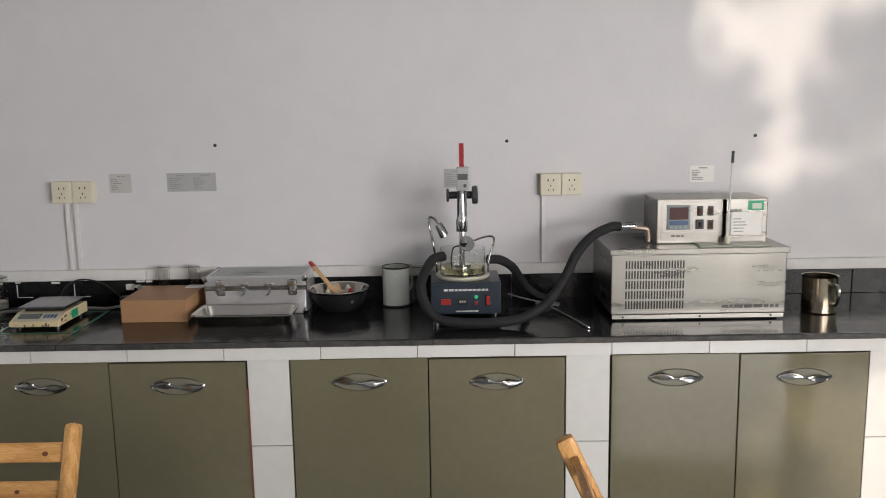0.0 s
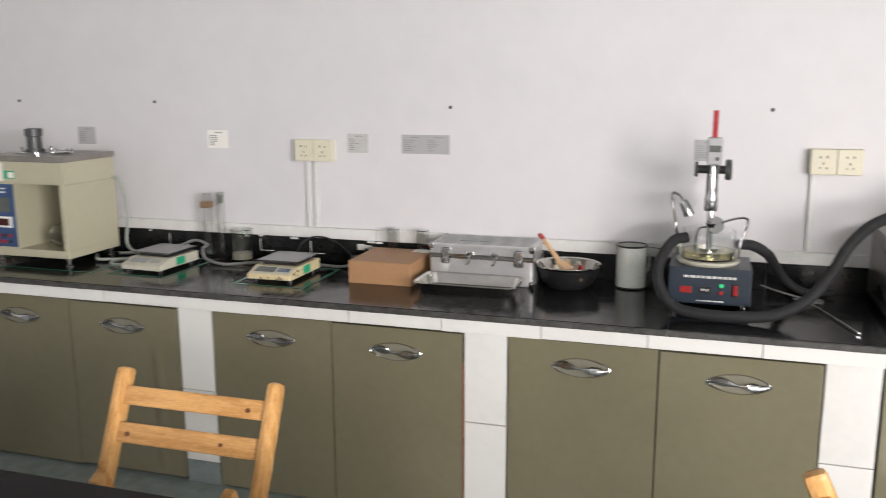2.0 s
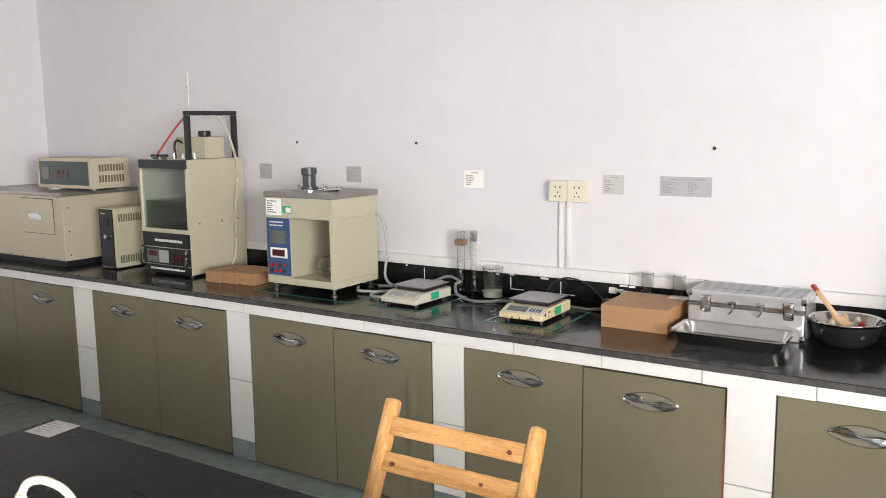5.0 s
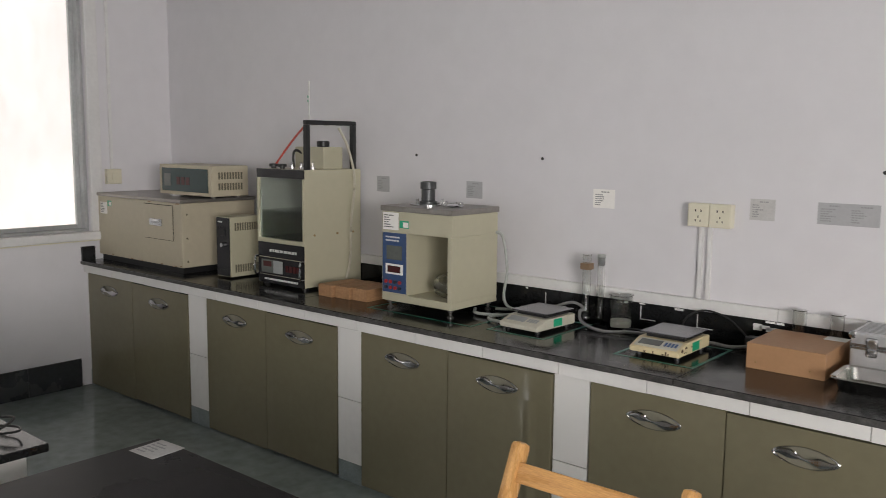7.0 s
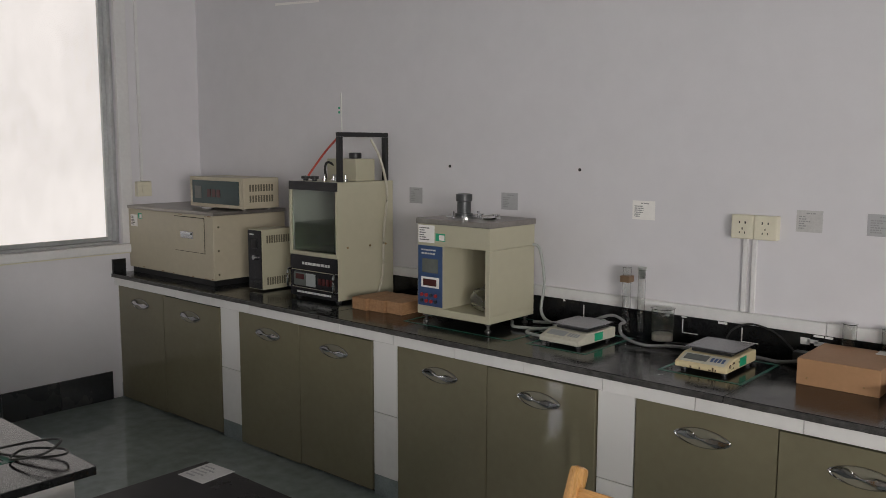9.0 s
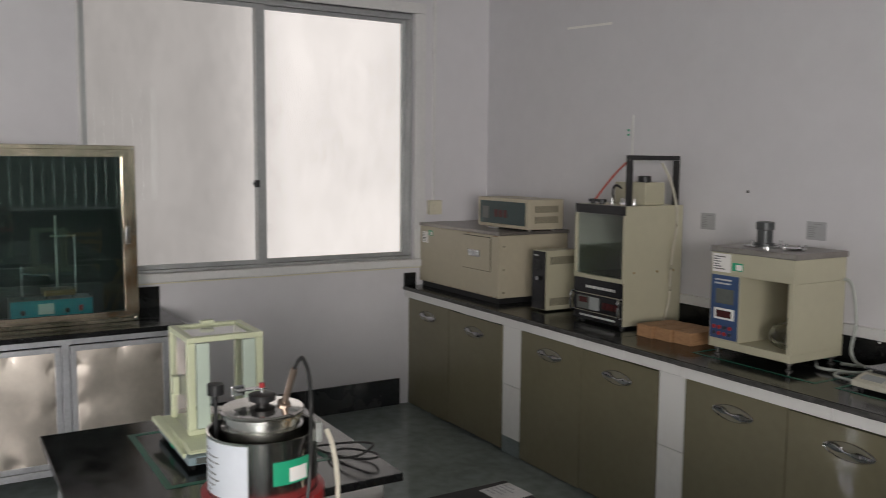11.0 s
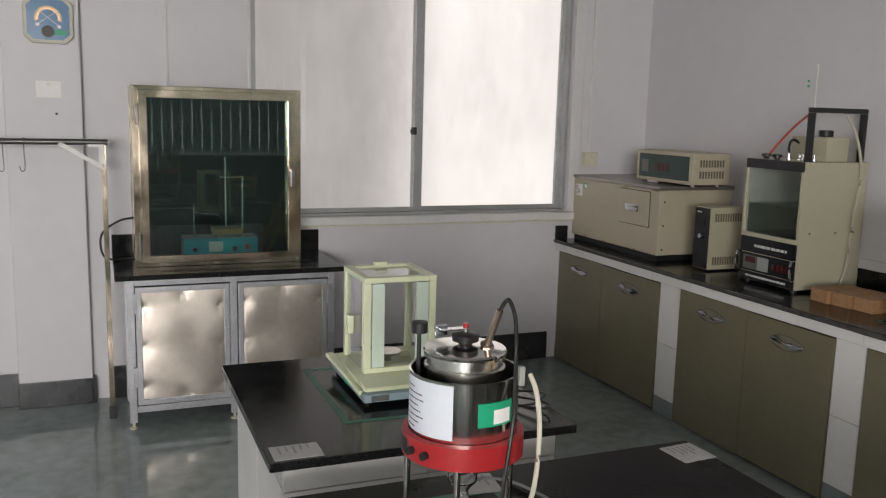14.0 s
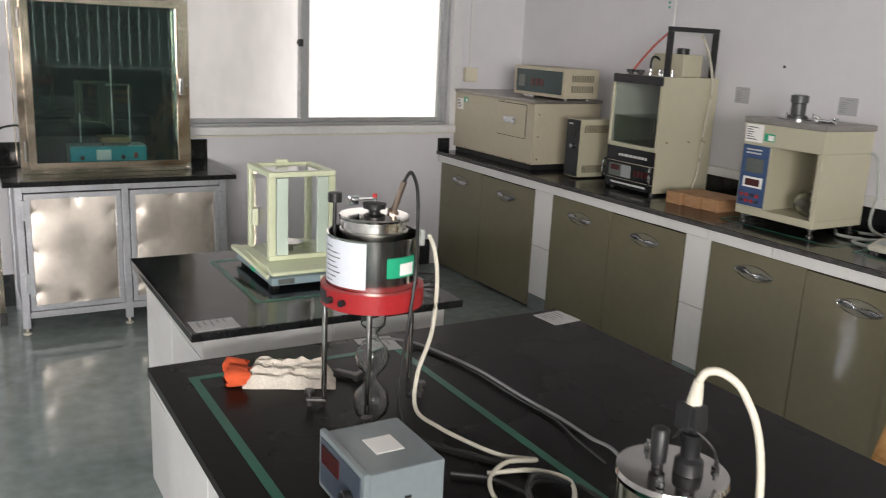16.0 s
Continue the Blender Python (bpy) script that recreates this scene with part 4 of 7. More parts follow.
bm = bx(W_ - 0.037, W_ - 0.012, 0.030, 0.050, H_, H_ + 0.2015, 0.002)
bx(W_ - 0.037, W_ - 0.012, 0.315, 0.335, H_, H_ + 0.2015, 0.002, bm=bm)
bx(W_ - 0.037, W_ - 0.012, 0.030, 0.335, H_ + 0.202, H_ + 0.222, 0.002, bm=bm)
goal = part("support_frame", bm, "black", VB, "black square support frame")
bm = bmesh.new()
for k in range(3):
    cyl(0.006, 0.035, (W_ - 0.047, 0.09 + 0.075 * k, H_ + 0.206), "y", 10, bm)
part("clip", bm, "chrome", goal)
mb = part("stirrer_box", bx(0.085, 0.285, 0.16, 0.28, H_, H_ + 0.102, 0.004), "cream", VB, "cream stirrer motor box")
part("cap", cyl(0.03, 0.028, (0.20, 0.235, H_ + 0.102), "z", 20, bevel=0.003), "black", mb, "", True)
for x in (0.055, 0.118):
    part("knob", lathe([(0, 0), (0.012, 0), (0.012, 0.008), (0.021, 0.010), (0.021, 0.022), (0, 0.024)], 16, (x, 0.055, H_)), "black", VB, "", True)
for k in range(4):
    part("fitting", lathe([(0, 0), (0.011, 0), (0.011, 0.012), (0.005, 0.014), (0.005, 0.028), (0.008, 0.03), (0, 0.034)], 12, (0.165 + 0.040 * k, 0.075 + 0.02 * (k % 2), H_)), "chrome", VB, "", True)
part("thermometer", cyl(0.0032, 0.40, (0.235, 0.12, H_), "z", 8), "pane_solid", VB, "thin glass thermometer", True)
part("cable_gland", tube([(0.14, 0.17, H_ + 0.065), (0.105, 0.15, H_ + 0.085), (0.095, 0.14, H_ + 0.06), (0.10, 0.14, H_ + 0.0)], 0.006, 6, 8), "black_cable", VB, "", True)
part("red_tube", tube([(0.065, 0.06, H_ + 0.02), (0.10, 0.08, H_ + 0.075), (0.18, 0.08, H_ + 0.145), (0.29, 0.05, H_ + 0.20)], 0.005, 8, 8), "red_tube", VB, "red rubber tube", True)
part("red_tube", tube([(0.002, 0.20, 0.12), (-0.030, 0.205, 0.16), (-0.042, 0.21, 0.25), (-0.034, 0.21, 0.34), (0.002, 0.20, 0.40)], 0.006, 8, 8), "red_tube", VB, "red rubber tube at the side", True)
part("grey_hose", tube([(W_ - 0.03, 0.24, H_ + 0.19), (W_ + 0.01, 0.26, H_ + 0.10), (W_ + 0.012, 0.30, H_ - 0.05), (W_ + 0.010, 0.28, 0.30), (W_ + 0.012, 0.27, 0.12), (W_ + 0.014, 0.24, 0.03), (W_ + 0.03, 0.20, 0.006)], 0.006, 8, 8), "hose_clear", VB, "milky plastic hose", True)

# ---- timber blocks ----
for k in range(3):
    t = thing("timber_block", "short sawn timber block lying on the worktop", "timber", (-2.385 + 0.094 * k, 3.205 + 0.012 * k, C), 1.5 * k - 2, "timber blocks")
    part("block", bx(0, 0.088, 0, 0.20 - 0.006 * k, 0, 0.052, 0.002), "wood_block", t)

# ---- cream flow viscometer with an open bay ----
HV = thing("flow_viscometer", "cream metal flow viscometer with an open bay and steel lid", "viscometer", (-1.99, 3.20, C))
w, d, z0, z1 = 0.37, 0.29, 0.034, 0.40
part("base", bx(0, w, 0, d, z0, z0 + 0.03, 0.003), "cream", HV)
part("control_column", bx(0, 0.138, 0.001, d - 0.001, z0 + 0.0301, 0.3149, 0.001), "cream", HV)
part("side_panel", bx(w - 0.022, w, 0.001, d - 0.001, z0 + 0.0301, 0.3149, 0.001), "cream", HV)
part("back_panel", bx(0.1382, w - 0.0222, d - 0.012, d - 0.001, z0 + 0.0301, 0.3149, 0.001), "cream", HV)
part("head", bx(0, w, 0, d, 0.315, z1, 0.003), "cream", HV)
part("lid", bx(-0.004, w + 0.004, -0.006, d + 0.004, z1, z1 + 0.022, 0.003), "greyed_lid", HV, "dull steel lid")
for x, y in ((0.025, 0.025), (w - 0.025, 0.025), (0.025, d - 0.025), (w - 0.025, d - 0.025)):
    part("foot", lathe([(0, 0), (0.013, 0), (0.013, 0.005), (0.006, 0.009), (0.006, 0.022), (0.012, 0.024), (0.012, 0.034), (0, 0.034)], 16, (x, y, 0)), "galv_dark", HV, "chrome levelling foot", True)
bp = part("control_panel", bx(0.006, 0.134, -0.003, 0.001, 0.07, 0.313, 0.001), "panel_blue", HV, "blue control panel")
part("print", bars(0.025, 0.115, 0.275, 0.303, -0.003, 2, 0.006, 51, None, (0.8, 0.95)), "print_light", bp)
part("meter", bx(0.03, 0.115, -0.006, -0.003, 0.205, 0.262, 0.002), "lcd", bp)
cn = part("counter", bx(0.025, 0.12, -0.006, -0.003, 0.145, 0.188, 0.002), "paper", bp, "white-framed digital counter")
part("display", bx(0.038, 0.107, -0.008, -0.006, 0.153, 0.18), "red_dark", cn)
for r in range(2):
    for k in range(4):
        part("button", cyl(0.0075, 0.006, (0.028 + 0.025 * k, -0.009, 0.090 + 0.024 * r), "y", 10), "red_led" if (k + r) % 3 else "panel_navy", bp)
paper_sticker(HV, 0.006, 0.092, 0.325, 0.395, 0.0, 52, (0.098, 0.148, 0.335, 0.365))
bm = lathe([(0, 0), (0.036, 0), (0.036, 0.010), (0.028, 0.012), (0.028, 0.058), (0.033, 0.061), (0.033, 0.088), (0.024, 0.090), (0, 0.084)], 28, (0.135, 0.13, z1 + 0.028))
part("test_cup", bm, "metal_dark", HV, "dark grey cylindrical test cup", True)
for a in range(3):
    part("cup_leg", cyl(0.005, 0.03, (0.135 + 0.06 * math.cos(2.1 * a + 0.4), 0.13 + 0.06 * math.sin(2.1 * a + 0.4), z1 + 0.02), "z", 8), "chrome", HV)
part("cup_ring", lathe([(0.05, 0), (0.075, 0), (0.075, 0.006), (0.05, 0.006)], 28, (0.135, 0.13, z1 + 0.022)), "chrome", HV, "", True)
bm = lathe([(0.018, 0), (0.038, 0.004), (0.036, 0.008), (0, 0.012)], 20, (0.27, 0.13, z1 + 0.022))
part("cover", bm, "chrome", HV, "small chrome cover", True)
for x, y in ((0.245, 0.10), (0.315, 0.11)):
    part("thumb_nut", lathe([(0, 0), (0.005, 0), (0.005, 0.014), (0.015, 0.017), (0.015, 0.023), (0, 0.024)], 12, (x, y, z1 + 0.022)), "chrome", HV, "", True)
fl = thing("glass_flask", "small clear glass flask lying in the open bay", "flask", (-1.735, 3.285, C + z0 + 0.03), 0)
bm = lathe([(0, 0), (0.030, 0.003), (0.040, 0.022), (0.036, 0.045), (0.015, 0.062), (0.012, 0.085), (0.010, 0.085), (0.013, 0.062), (0.033, 0.045), (0.037, 0.022), (0.028, 0.006), (0, 0.004)], 20)
bm.transform(Matrix.Rotation(radians(24), 4, "Y") @ Matrix.Translation((0, 0, 0.012)) @ Matrix.Scale(1.35, 4))
part("flask", bm, "glass", fl, "", True)
hs = thing("drain_hose", "grey rubber hoses curling from the viscometer to the scales", "hose", (0, 0, C))
part("hose", tube([(-1.632, 3.478, 0.32), (-1.595, 3.49, 0.30), (-1.570, 3.49, 0.17), (-1.575, 3.48, 0.05), (-1.50, 3.46, 0.018), (-1.38, 3.50, 0.03), (-1.30, 3.50, 0.05), (-1.33, 3.44, 0.045), (-1.42, 3.40, 0.012), (-1.52, 3.35, 0.012), (-1.60, 3.33, 0.012), (-1.66, 3.40, 0.012)], 0.006, 8, 10), "hose_grey", hs, "", True)
part("hose", tube([(-1.60, 3.46, 0.010), (-1.52, 3.48, 0.014), (-1.44, 3.46, 0.03), (-1.46, 3.38, 0.018), (-1.52, 3.34, 0.010), (-1.50, 3.28, 0.010), (-1.42, 3.26, 0.012)], 0.006, 8, 10), "hose_grey", hs, "", True)


# ---- electronic scales ----
def scale(x, y, turn, plastic, label, worn):
    s = thing("electronic_scale", label, "scale", (x, y, C), turn, "scales")
    prof = [(0.0, 0.012), (0.0, 0.030), (0.062, 0.050), (0.235, 0.050), (0.235, 0.012)]
    bm = prism([(a, b) for a, b in prof], 0.172, (0, 0, 0), None, None, 0.003)
    bm.transform(Matrix.Rotation(radians(90), 4, "Z"))
    bm.transform(Matrix.Translation((0.172, 0, 0)))
    body = part("body", bm, plastic, s)
    tilt = Matrix.Translation((0, 0.0, 0.0305)) @ Matrix.Rotation(math.atan2(0.02, 0.062), 4, "X")
    bm = bx(0.012, 0.16, 0.006, 0.058, 0.0, 0.0015)
    bm.transform(tilt)
    face = part("panel", bm, plastic if worn == 0 else "bone", body)
    bm = bx(0.022, 0.098, 0.018, 0.05, 0.0015, 0.003)
    bm.transform(tilt)
    part("display", bm, "lcd" if worn else "panel_grey", face, "grey digital display")
    bm = bmesh.new()
    for k in range(4):
        bx(0.108 + 0.012 * k, 0.116 + 0.012 * k, 0.022, 0.045, 0.0015, 0.003, 0.0005, bm=bm)
    bm.transform(tilt)
    part("keys", bm, "panel_blue" if worn else "panel_grey", face)
    part("pan", bx(0.004, 0.168, 0.066, 0.234, 0.062, 0.068, 0.002), "pan", s, "steel weighing plate")
    part("pan_holder", bx(0.02, 0.152, 0.08, 0.22, 0.05, 0.062), "black", s)
    for a in (0.02, 0.152):
        for b in (0.03, 0.21):
            part("foot", cyl(0.01, 0.012, (a, b, 0), "z", 10), "black", s)
    part("sticker", bx(0.172, 0.1735, 0.10, 0.15, 0.018, 0.046), "sticker_green", s, "green inspection sticker")
    if worn:
        rnd = random.Random(9)
        for k in range(9):
            part("stain", cyl(rnd.uniform(0.0015, 0.005), 0.0008, (0.1722, rnd.uniform(0.02, 0.1), rnd.uniform(0.02, 0.045)), "x", 7), "dark_wood", body, "brown stain")
        for k in range(5):
            a = rnd.uniform(0.015, 0.15)
            part("stain", bx(a, a + rnd.uniform(0.004, 0.014), -0.0006, 0.0004, 0.014, rnd.uniform(0.018, 0.028)), "dark_wood", body, "brown stain")
    return s


scale(-1.395, 3.205, -3, "bone", "off-white electronic scale with a steel plate", 0)
scale(-0.862, 3.195, 0, "yellowed", "yellowed, stained electronic scale with a steel plate", 1)


def tape_loop(x0, x1, y0, y1, z, w, label):
    t = thing("floor_tape", label, "tape", (0, 0, z), 0, "tape outlines")
    for a, b, c, d in ((x0, x1, y0, y0 + w), (x0, x1, y1 - w, y1), (x0, x0 + w, y0 + w, y1 - w), (x1 - w, x1, y0 + w, y1 - w)):
        part("strip", bx(a, b, c, d, 0.0003, 0.001), "tape", t)
    t.name = "tape_outline"


tape_loop(-1.425, -1.175, 3.165, 3.50, C, 0.010, "thin green tape outline round the off-white scale")
tape_loop(-0.90, -0.625, 3.155, 3.47, C, 0.010, "thin green tape outline round the yellowed scale")
tape_loop(-2.03, -1.49, 3.155, 3.53, C, 0.010, "thin green tape outline round the flow viscometer")


def graduated(x, y, r, h, cap, label):
    g = thing("measuring_cylinder", label, "cylinder", (x, y, C), 0, "measuring cylinders")
    part("tube", lathe([(0, 0.014), (r, 0.014), (r, h), (r + 0.003, h + 0.002), (r - 0.0015, h), (r - 0.002, 0.018), (0, 0.018)], 20), "glass", g, "", True)
    part("foot", lathe([(0, 0), (r + 0.018, 0), (r + 0.018, 0.005), (r * 0.6, 0.014), (0, 0.014)], 20), "glass", g, "", True)
    if cap:
        part("band", bx(-r - 0.003, r + 0.004, -r - 0.004, r + 0.003, h - 0.055, h - 0.03, 0.003), "copper", g, "rusty clip")
    else:
        part("stopper", lathe([(0, h - 0.03), (r - 0.003, h - 0.03), (r, h), (r + 0.003, h + 0.012), (0, h + 0.012)], 16), "hose_grey", g, "grey stopper", True)


graduated(-1.225, 3.53, 0.016, 0.258, True, "tall clear glass measuring cylinder with a rusty clip")
graduated(-1.166, 3.535, 0.014, 0.252, False, "tall clear glass measuring cylinder with a grey stopper")


def beaker(x, y, r, h, label, fill=0.0, fill_mat="oil"):
    b = thing("glass_beaker", label, "beaker", (x, y, C), 0, "beakers")
    part("wall", lathe([(0, 0), (r - 0.004, 0), (r, 0.005), (r, h), (r + 0.004, h + 0.003), (r - 0.0015, h), (r - 0.0018, 0.006), (0, 0.004)], 28), "glass", b, "", True)
    if fill:
        part("contents", lathe([(0, 0.005), (r - 0.003, 0.007), (r - 0.003, fill), (0, fill)], 24), fill_mat, b, "", True)


beaker(-1.072, 3.525, 0.041, 0.122, "clear glass beaker with white residue", 0.03, "bone")
beaker(0.535, 3.515, 0.05, 0.145, "clear glass beaker against the upstand", 0.0)
for x in (-0.44, -0.325):
    beaker(x, 3.545, 0.021, 0.150, "small clear glass jar behind the brown box")

ad = thing("power_adapter", "black plug adapter with looping cables by the upstand", "adapter", (0, 0, C))
part("block", bx(-0.60, -0.545, 3.50, 3.545, 0.0, 0.045, 0.006), "black", ad)
part("cable", tube([(-0.58, 3.52, 0.02), (-0.62, 3.54, 0.05), (-0.68, 3.55, 0.09), (-0.76, 3.55, 0.105), (-0.82, 3.54, 0.075), (-0.84, 3.52, 0.01), (-0.80, 3.47, 0.006), (-0.74, 3.455, 0.01)], 0.0032, 8, 8), "black_cable", ad, "", True)
part("cable", tube([(-0.56, 3.50, 0.02), (-0.64, 3.49, 0.006), (-0.72, 3.50, 0.006), (-0.90, 3.47, 0.006), (-0.98, 3.44, 0.012), (-1.08, 3.40, 0.008), (-1.18, 3.43, 0.02), (-1.215, 3.47, 0.05), (-1.22, 3.51, 0.055), (-1.28, 3.52, 0.07), (-1.36, 3.50, 0.04)], 0.0055, 8, 8), "grey_cable", ad, "grey flex", True)
part("cable", tube([(-0.90, 3.50, 0.004), (-0.95, 3.46, 0.004), (-1.02, 3.46, 0.006), (-1.03, 3.50, 0.006), (-0.96, 3.53, 0.006)], 0.0034, 8, 8), "black_cable", ad, "", True)

# ---- brown box, aluminium case, tray ----
bb = thing("carton_box", "low brown board box with two studs on its front", "box", (-0.512, 3.285, C), 0)
part("box", bx(0, 0.232, 0, 0.255, 0, 0.080, 0.0025), "brown", bb)
for x in (0.03, 0.19):
    part("stud", cyl(0.003, 0.002, (x, -0.002, 0.022), "y", 8), "brass", bb)
part("label_scrap", bx(0.165, 0.232, 0.20, 0.255, 0.080, 0.0808), "paper", bb, "scrap of pale label")

ac = thing("aluminium_case", "ribbed aluminium carrying case with chrome latches", "case", (-0.243, 3.385, C))
part("base", bx(0, 0.366, 0, 0.195, 0.0, 0.095, 0.006), "alu_case", ac)
part("lid", bx(0, 0.366, 0, 0.195, 0.0965, 0.138, 0.006), "alu_case", ac)
bm = bx(-0.001, 0.367, -0.0015, 0.0, 0.088, 0.0955, 0.0005)
bx(-0.001, 0.367, -0.0015, 0.0, 0.097, 0.105, 0.0005, bm=bm)
for x in (0.0, 0.366):
    for z in (0.0, 0.138):
        part("corner_cap", bx(x - 0.014 if x else -0.003, 0.369 if x else 0.014, -0.004, 0.016, z - 0.018 if z else 0.001, z + 0.003 if z else 0.018, 0.004), "chrome", ac, "rounded chrome corner cap")
for k in range(9):
    part("lid_rib", bx(0.012, 0.354, 0.020 + 0.019 * k, 0.026 + 0.019 * k, 0.1378, 0.1395, 0.0006), "alu", ac)
part("rim", bm, "chrome", ac)
part("lid_pattern", bars(0.09, 0.30, 0, 1, 0, 1, 0.003, 3), "print", ac).matrix_basis = pose(0, UNIT * 0.06, UNIT * 0.1385, -90) @ Matrix.Diagonal((1, 1, 0.02, 1))
for x in (0.06, 0.318):
    bm = bx(x - 0.016, x + 0.016, -0.008, -0.001, 0.07, 0.127, 0.006)
    cyl(0.010, 0.006, (x, -0.012, 0.112), "y", 14, bm)
    bx(x - 0.010, x + 0.010, -0.012, -0.007, 0.078, 0.096, 0.003, bm=bm)
    part("latch", bm, "chrome", ac, "chrome drawbolt latch", True)
for x in (0.145, 0.235):
    bm = bx(x - 0.014, x + 0.014, -0.008, -0.001, 0.10, 0.116, 0.003)
    tube([(x, -0.008, 0.103), (x + 0.003, -0.016, 0.09), (x - 0.004, -0.014, 0.076), (x - 0.012, -0.010, 0.072)], 0.0035, 5, 8, bm)
    part("handle_mount", bm, "chrome", ac, "chrome handle bracket without its handle", True)
for x in (0.0, 0.366):
    for z in (0.0, 0.138):
        for y in (0.0, 0.195):
            part("corner", lathe([(0, -0.012), (0.008, -0.010), (0.0125, 0), (0.008, 0.010), (0, 0.012)], 12, (x + (0.004 if x == 0 else -0.004), y + (0.004 if y == 0 else -0.004), z + (0.012 if z == 0 else -0.008))), "chrome", ac, "", True)
part("edge_strip", bx(0.3655, 0.3685, -0.0015, 0.004, 0.0, 0.138), "chrome", ac)

tr = thing("steel_tray", "shallow rectangular stainless steel tray with rounded corners", "tray", (-0.072, 3.285, C))
def rounded(w, d, r, n=5):
    out = []
    for cx, cy, a0 in ((w - r, d - r, 0), (-w + r, d - r, 90), (-w + r, -d + r, 180), (w - r, -d + r, 270)):
        for k in range(n + 1):
            a = radians(a0 + 90 * k / n)
            out.append((cx + r * math.cos(a), cy + r * math.sin(a)))
    return out
bm = bmesh.new()
loops = []
for w_, d_, z_ in ((0.150, 0.066, 0.0), (0.158, 0.074, 0.002), (0.166, 0.082, 0.036), (0.175, 0.091, 0.040), (0.176, 0.092, 0.038), (0.1745, 0.0905, 0.0415), (0.164, 0.080, 0.0385), (0.156, 0.072, 0.005), (0.150, 0.066, 0.003)):
    loops.append([bm.verts.new((x, y, z_)) for x, y in rounded(w_, d_, 0.028)])
for a, b in zip(loops, loops[1:]):
    for k in range(len(a)):
        bm.faces.new((a[k], a[(k + 1) % len(a)], b[(k + 1) % len(a)], b[k]))
bm.faces.new(loops[0])
bm.faces.new(loops[-1])
part("tray", bm, "steel_smooth", tr, "", True)

# ---- bowl with brush, enamel mug ----
bo = thing("mixing_bowl", "stainless bowl, dark outside, with odds and ends", "bowl", (0.232, 3.455, C))
part("bowl", lathe([(0, 0), (0.062, 0), (0.085, 0.018), (0.098, 0.05), (0.106, 0.074), (0.112, 0.077), (0.111, 0.080), (0.104, 0.077), (0.094, 0.052), (0.080, 0.022), (0.058, 0.006), (0, 0.006)], 40), "steel_smooth", bo, "", True)
# Black shell puts the dark worktop's reflection on the bowl's steel outside.
part("outer_coat", lathe([(0.063, -0.0005), (0.0865, 0.0175), (0.0995, 0.05), (0.1068, 0.070)], 40), "black", bo, "black shell standing for the dark worktop mirrored in the steel", True)
br = thing("paint_brush", "flat paint brush with a pale wooden handle resting in the bowl", "brush", (0.232, 3.455, C))
def slanted(a, b, w, d, bevel=0.002, bm=None):
    return beam(a, b, w, d, bevel, bm, (0.4, 1, 0))
part("handle", slanted((-0.028, -0.01, 0.085), (-0.095, 0.045, 0.150), 0.020, 0.009, 0.004), "wood_light", br, "pale wooden handle")
part("tip", slanted((-0.095, 0.045, 0.150), (-0.112, 0.058, 0.166), 0.018, 0.010, 0.003), "red", br, "red painted tip")
part("shoulder", slanted((0.010, -0.038, 0.062), (-0.028, -0.01, 0.085), 0.042, 0.011, 0.004), "wood_light", br)
part("ferrule", slanted((0.032, -0.050, 0.052), (0.010, -0.038, 0.062), 0.048, 0.014, 0.002), "copper", br)
part("bristles", slanted((0.066, -0.062, 0.040), (0.032, -0.050, 0.052), 0.046, 0.012, 0.003), "dark_wood", br)
rnd = random.Random(5)
for k, m_ in enumerate(("wood_light", "red", "glove", "bone", "hose_grey", "red", "wood_light", "glove", "steel_smooth", "bone")):
    a = rnd.uniform(0, 6.28)
    rr = rnd.uniform(0.01, 0.062)
    s = thing("loose_part", "small loose fitting lying in the bowl", "fitting", (0.232 + rr * math.cos(a), 3.455 + rr * math.sin(a), C + 0.022 + rr * 0.25), rnd.uniform(0, 360), "odds and ends in the bowl")
    part("piece", lathe([(0, 0), (0.012, 0.0), (0.016, 0.012), (0.011, 0.03), (0.005, 0.045), (0, 0.046)], 10), m_, s, "", True)

mug = thing("enamel_mug", "white enamel mug with a black rim, worn", "mug", (0.44, 3.50, C))
part("cup", lathe([(0, 0), (0.046, 0), (0.050, 0.005), (0.0505, 0.143), (0.052, 0.146), (0.048, 0.145), (0.0475, 0.008), (0, 0.005)], 36), "enamel", mug, "", True)
part("rim", lathe([(0.0505, 0.142), (0.0535, 0.145), (0.0515, 0.1485), (0.0475, 0.1455)], 36), "black", mug, "black enamel rim", True)
part("base_ring", lathe([(0.046, -0.0001), (0.0505, 0.003), (0.0508, 0.006), (0.0503, 0.0065)], 36), "black", mug, "", True)
part("handle", tube([(0.03, 0.040, 0.105), (0.05, 0.062, 0.102), (0.054, 0.068, 0.075), (0.047, 0.056, 0.050), (0.03, 0.040, 0.045)], 0.0055, 6, 10), "enamel", mug, "", True)

# ---- penetrometer ----
PN = thing("penetrometer", "navy penetrometer with chrome column, dial and glass dish", "penetrometer", (0.575, 3.235, C))
case = part("case", bx(0, 0.24, 0, 0.215, 0.024, 0.136, 0.004), "panel_navy", PN)
part("print", bars(0.045, 0.20, 0.100, 0.118, 0.0, 1, 0.0075, 61, None, (0.97, 0.98)), "print_light", case)
part("print", bars(0.085, 0.165, 0.030, 0.040, 0.0, 1, 0.004, 62, None, (0.97, 0.98)), "print_light", case)
part("timer", bx(0.035, 0.068, -0.003, 0, 0.058, 0.078, 0.001), "red_led", case, "red digital readout")
th = part("thumbwheel", bx(0.092, 0.125, -0.003, 0, 0.058, 0.080, 0.001), "black", case)
bm = bmesh.new()
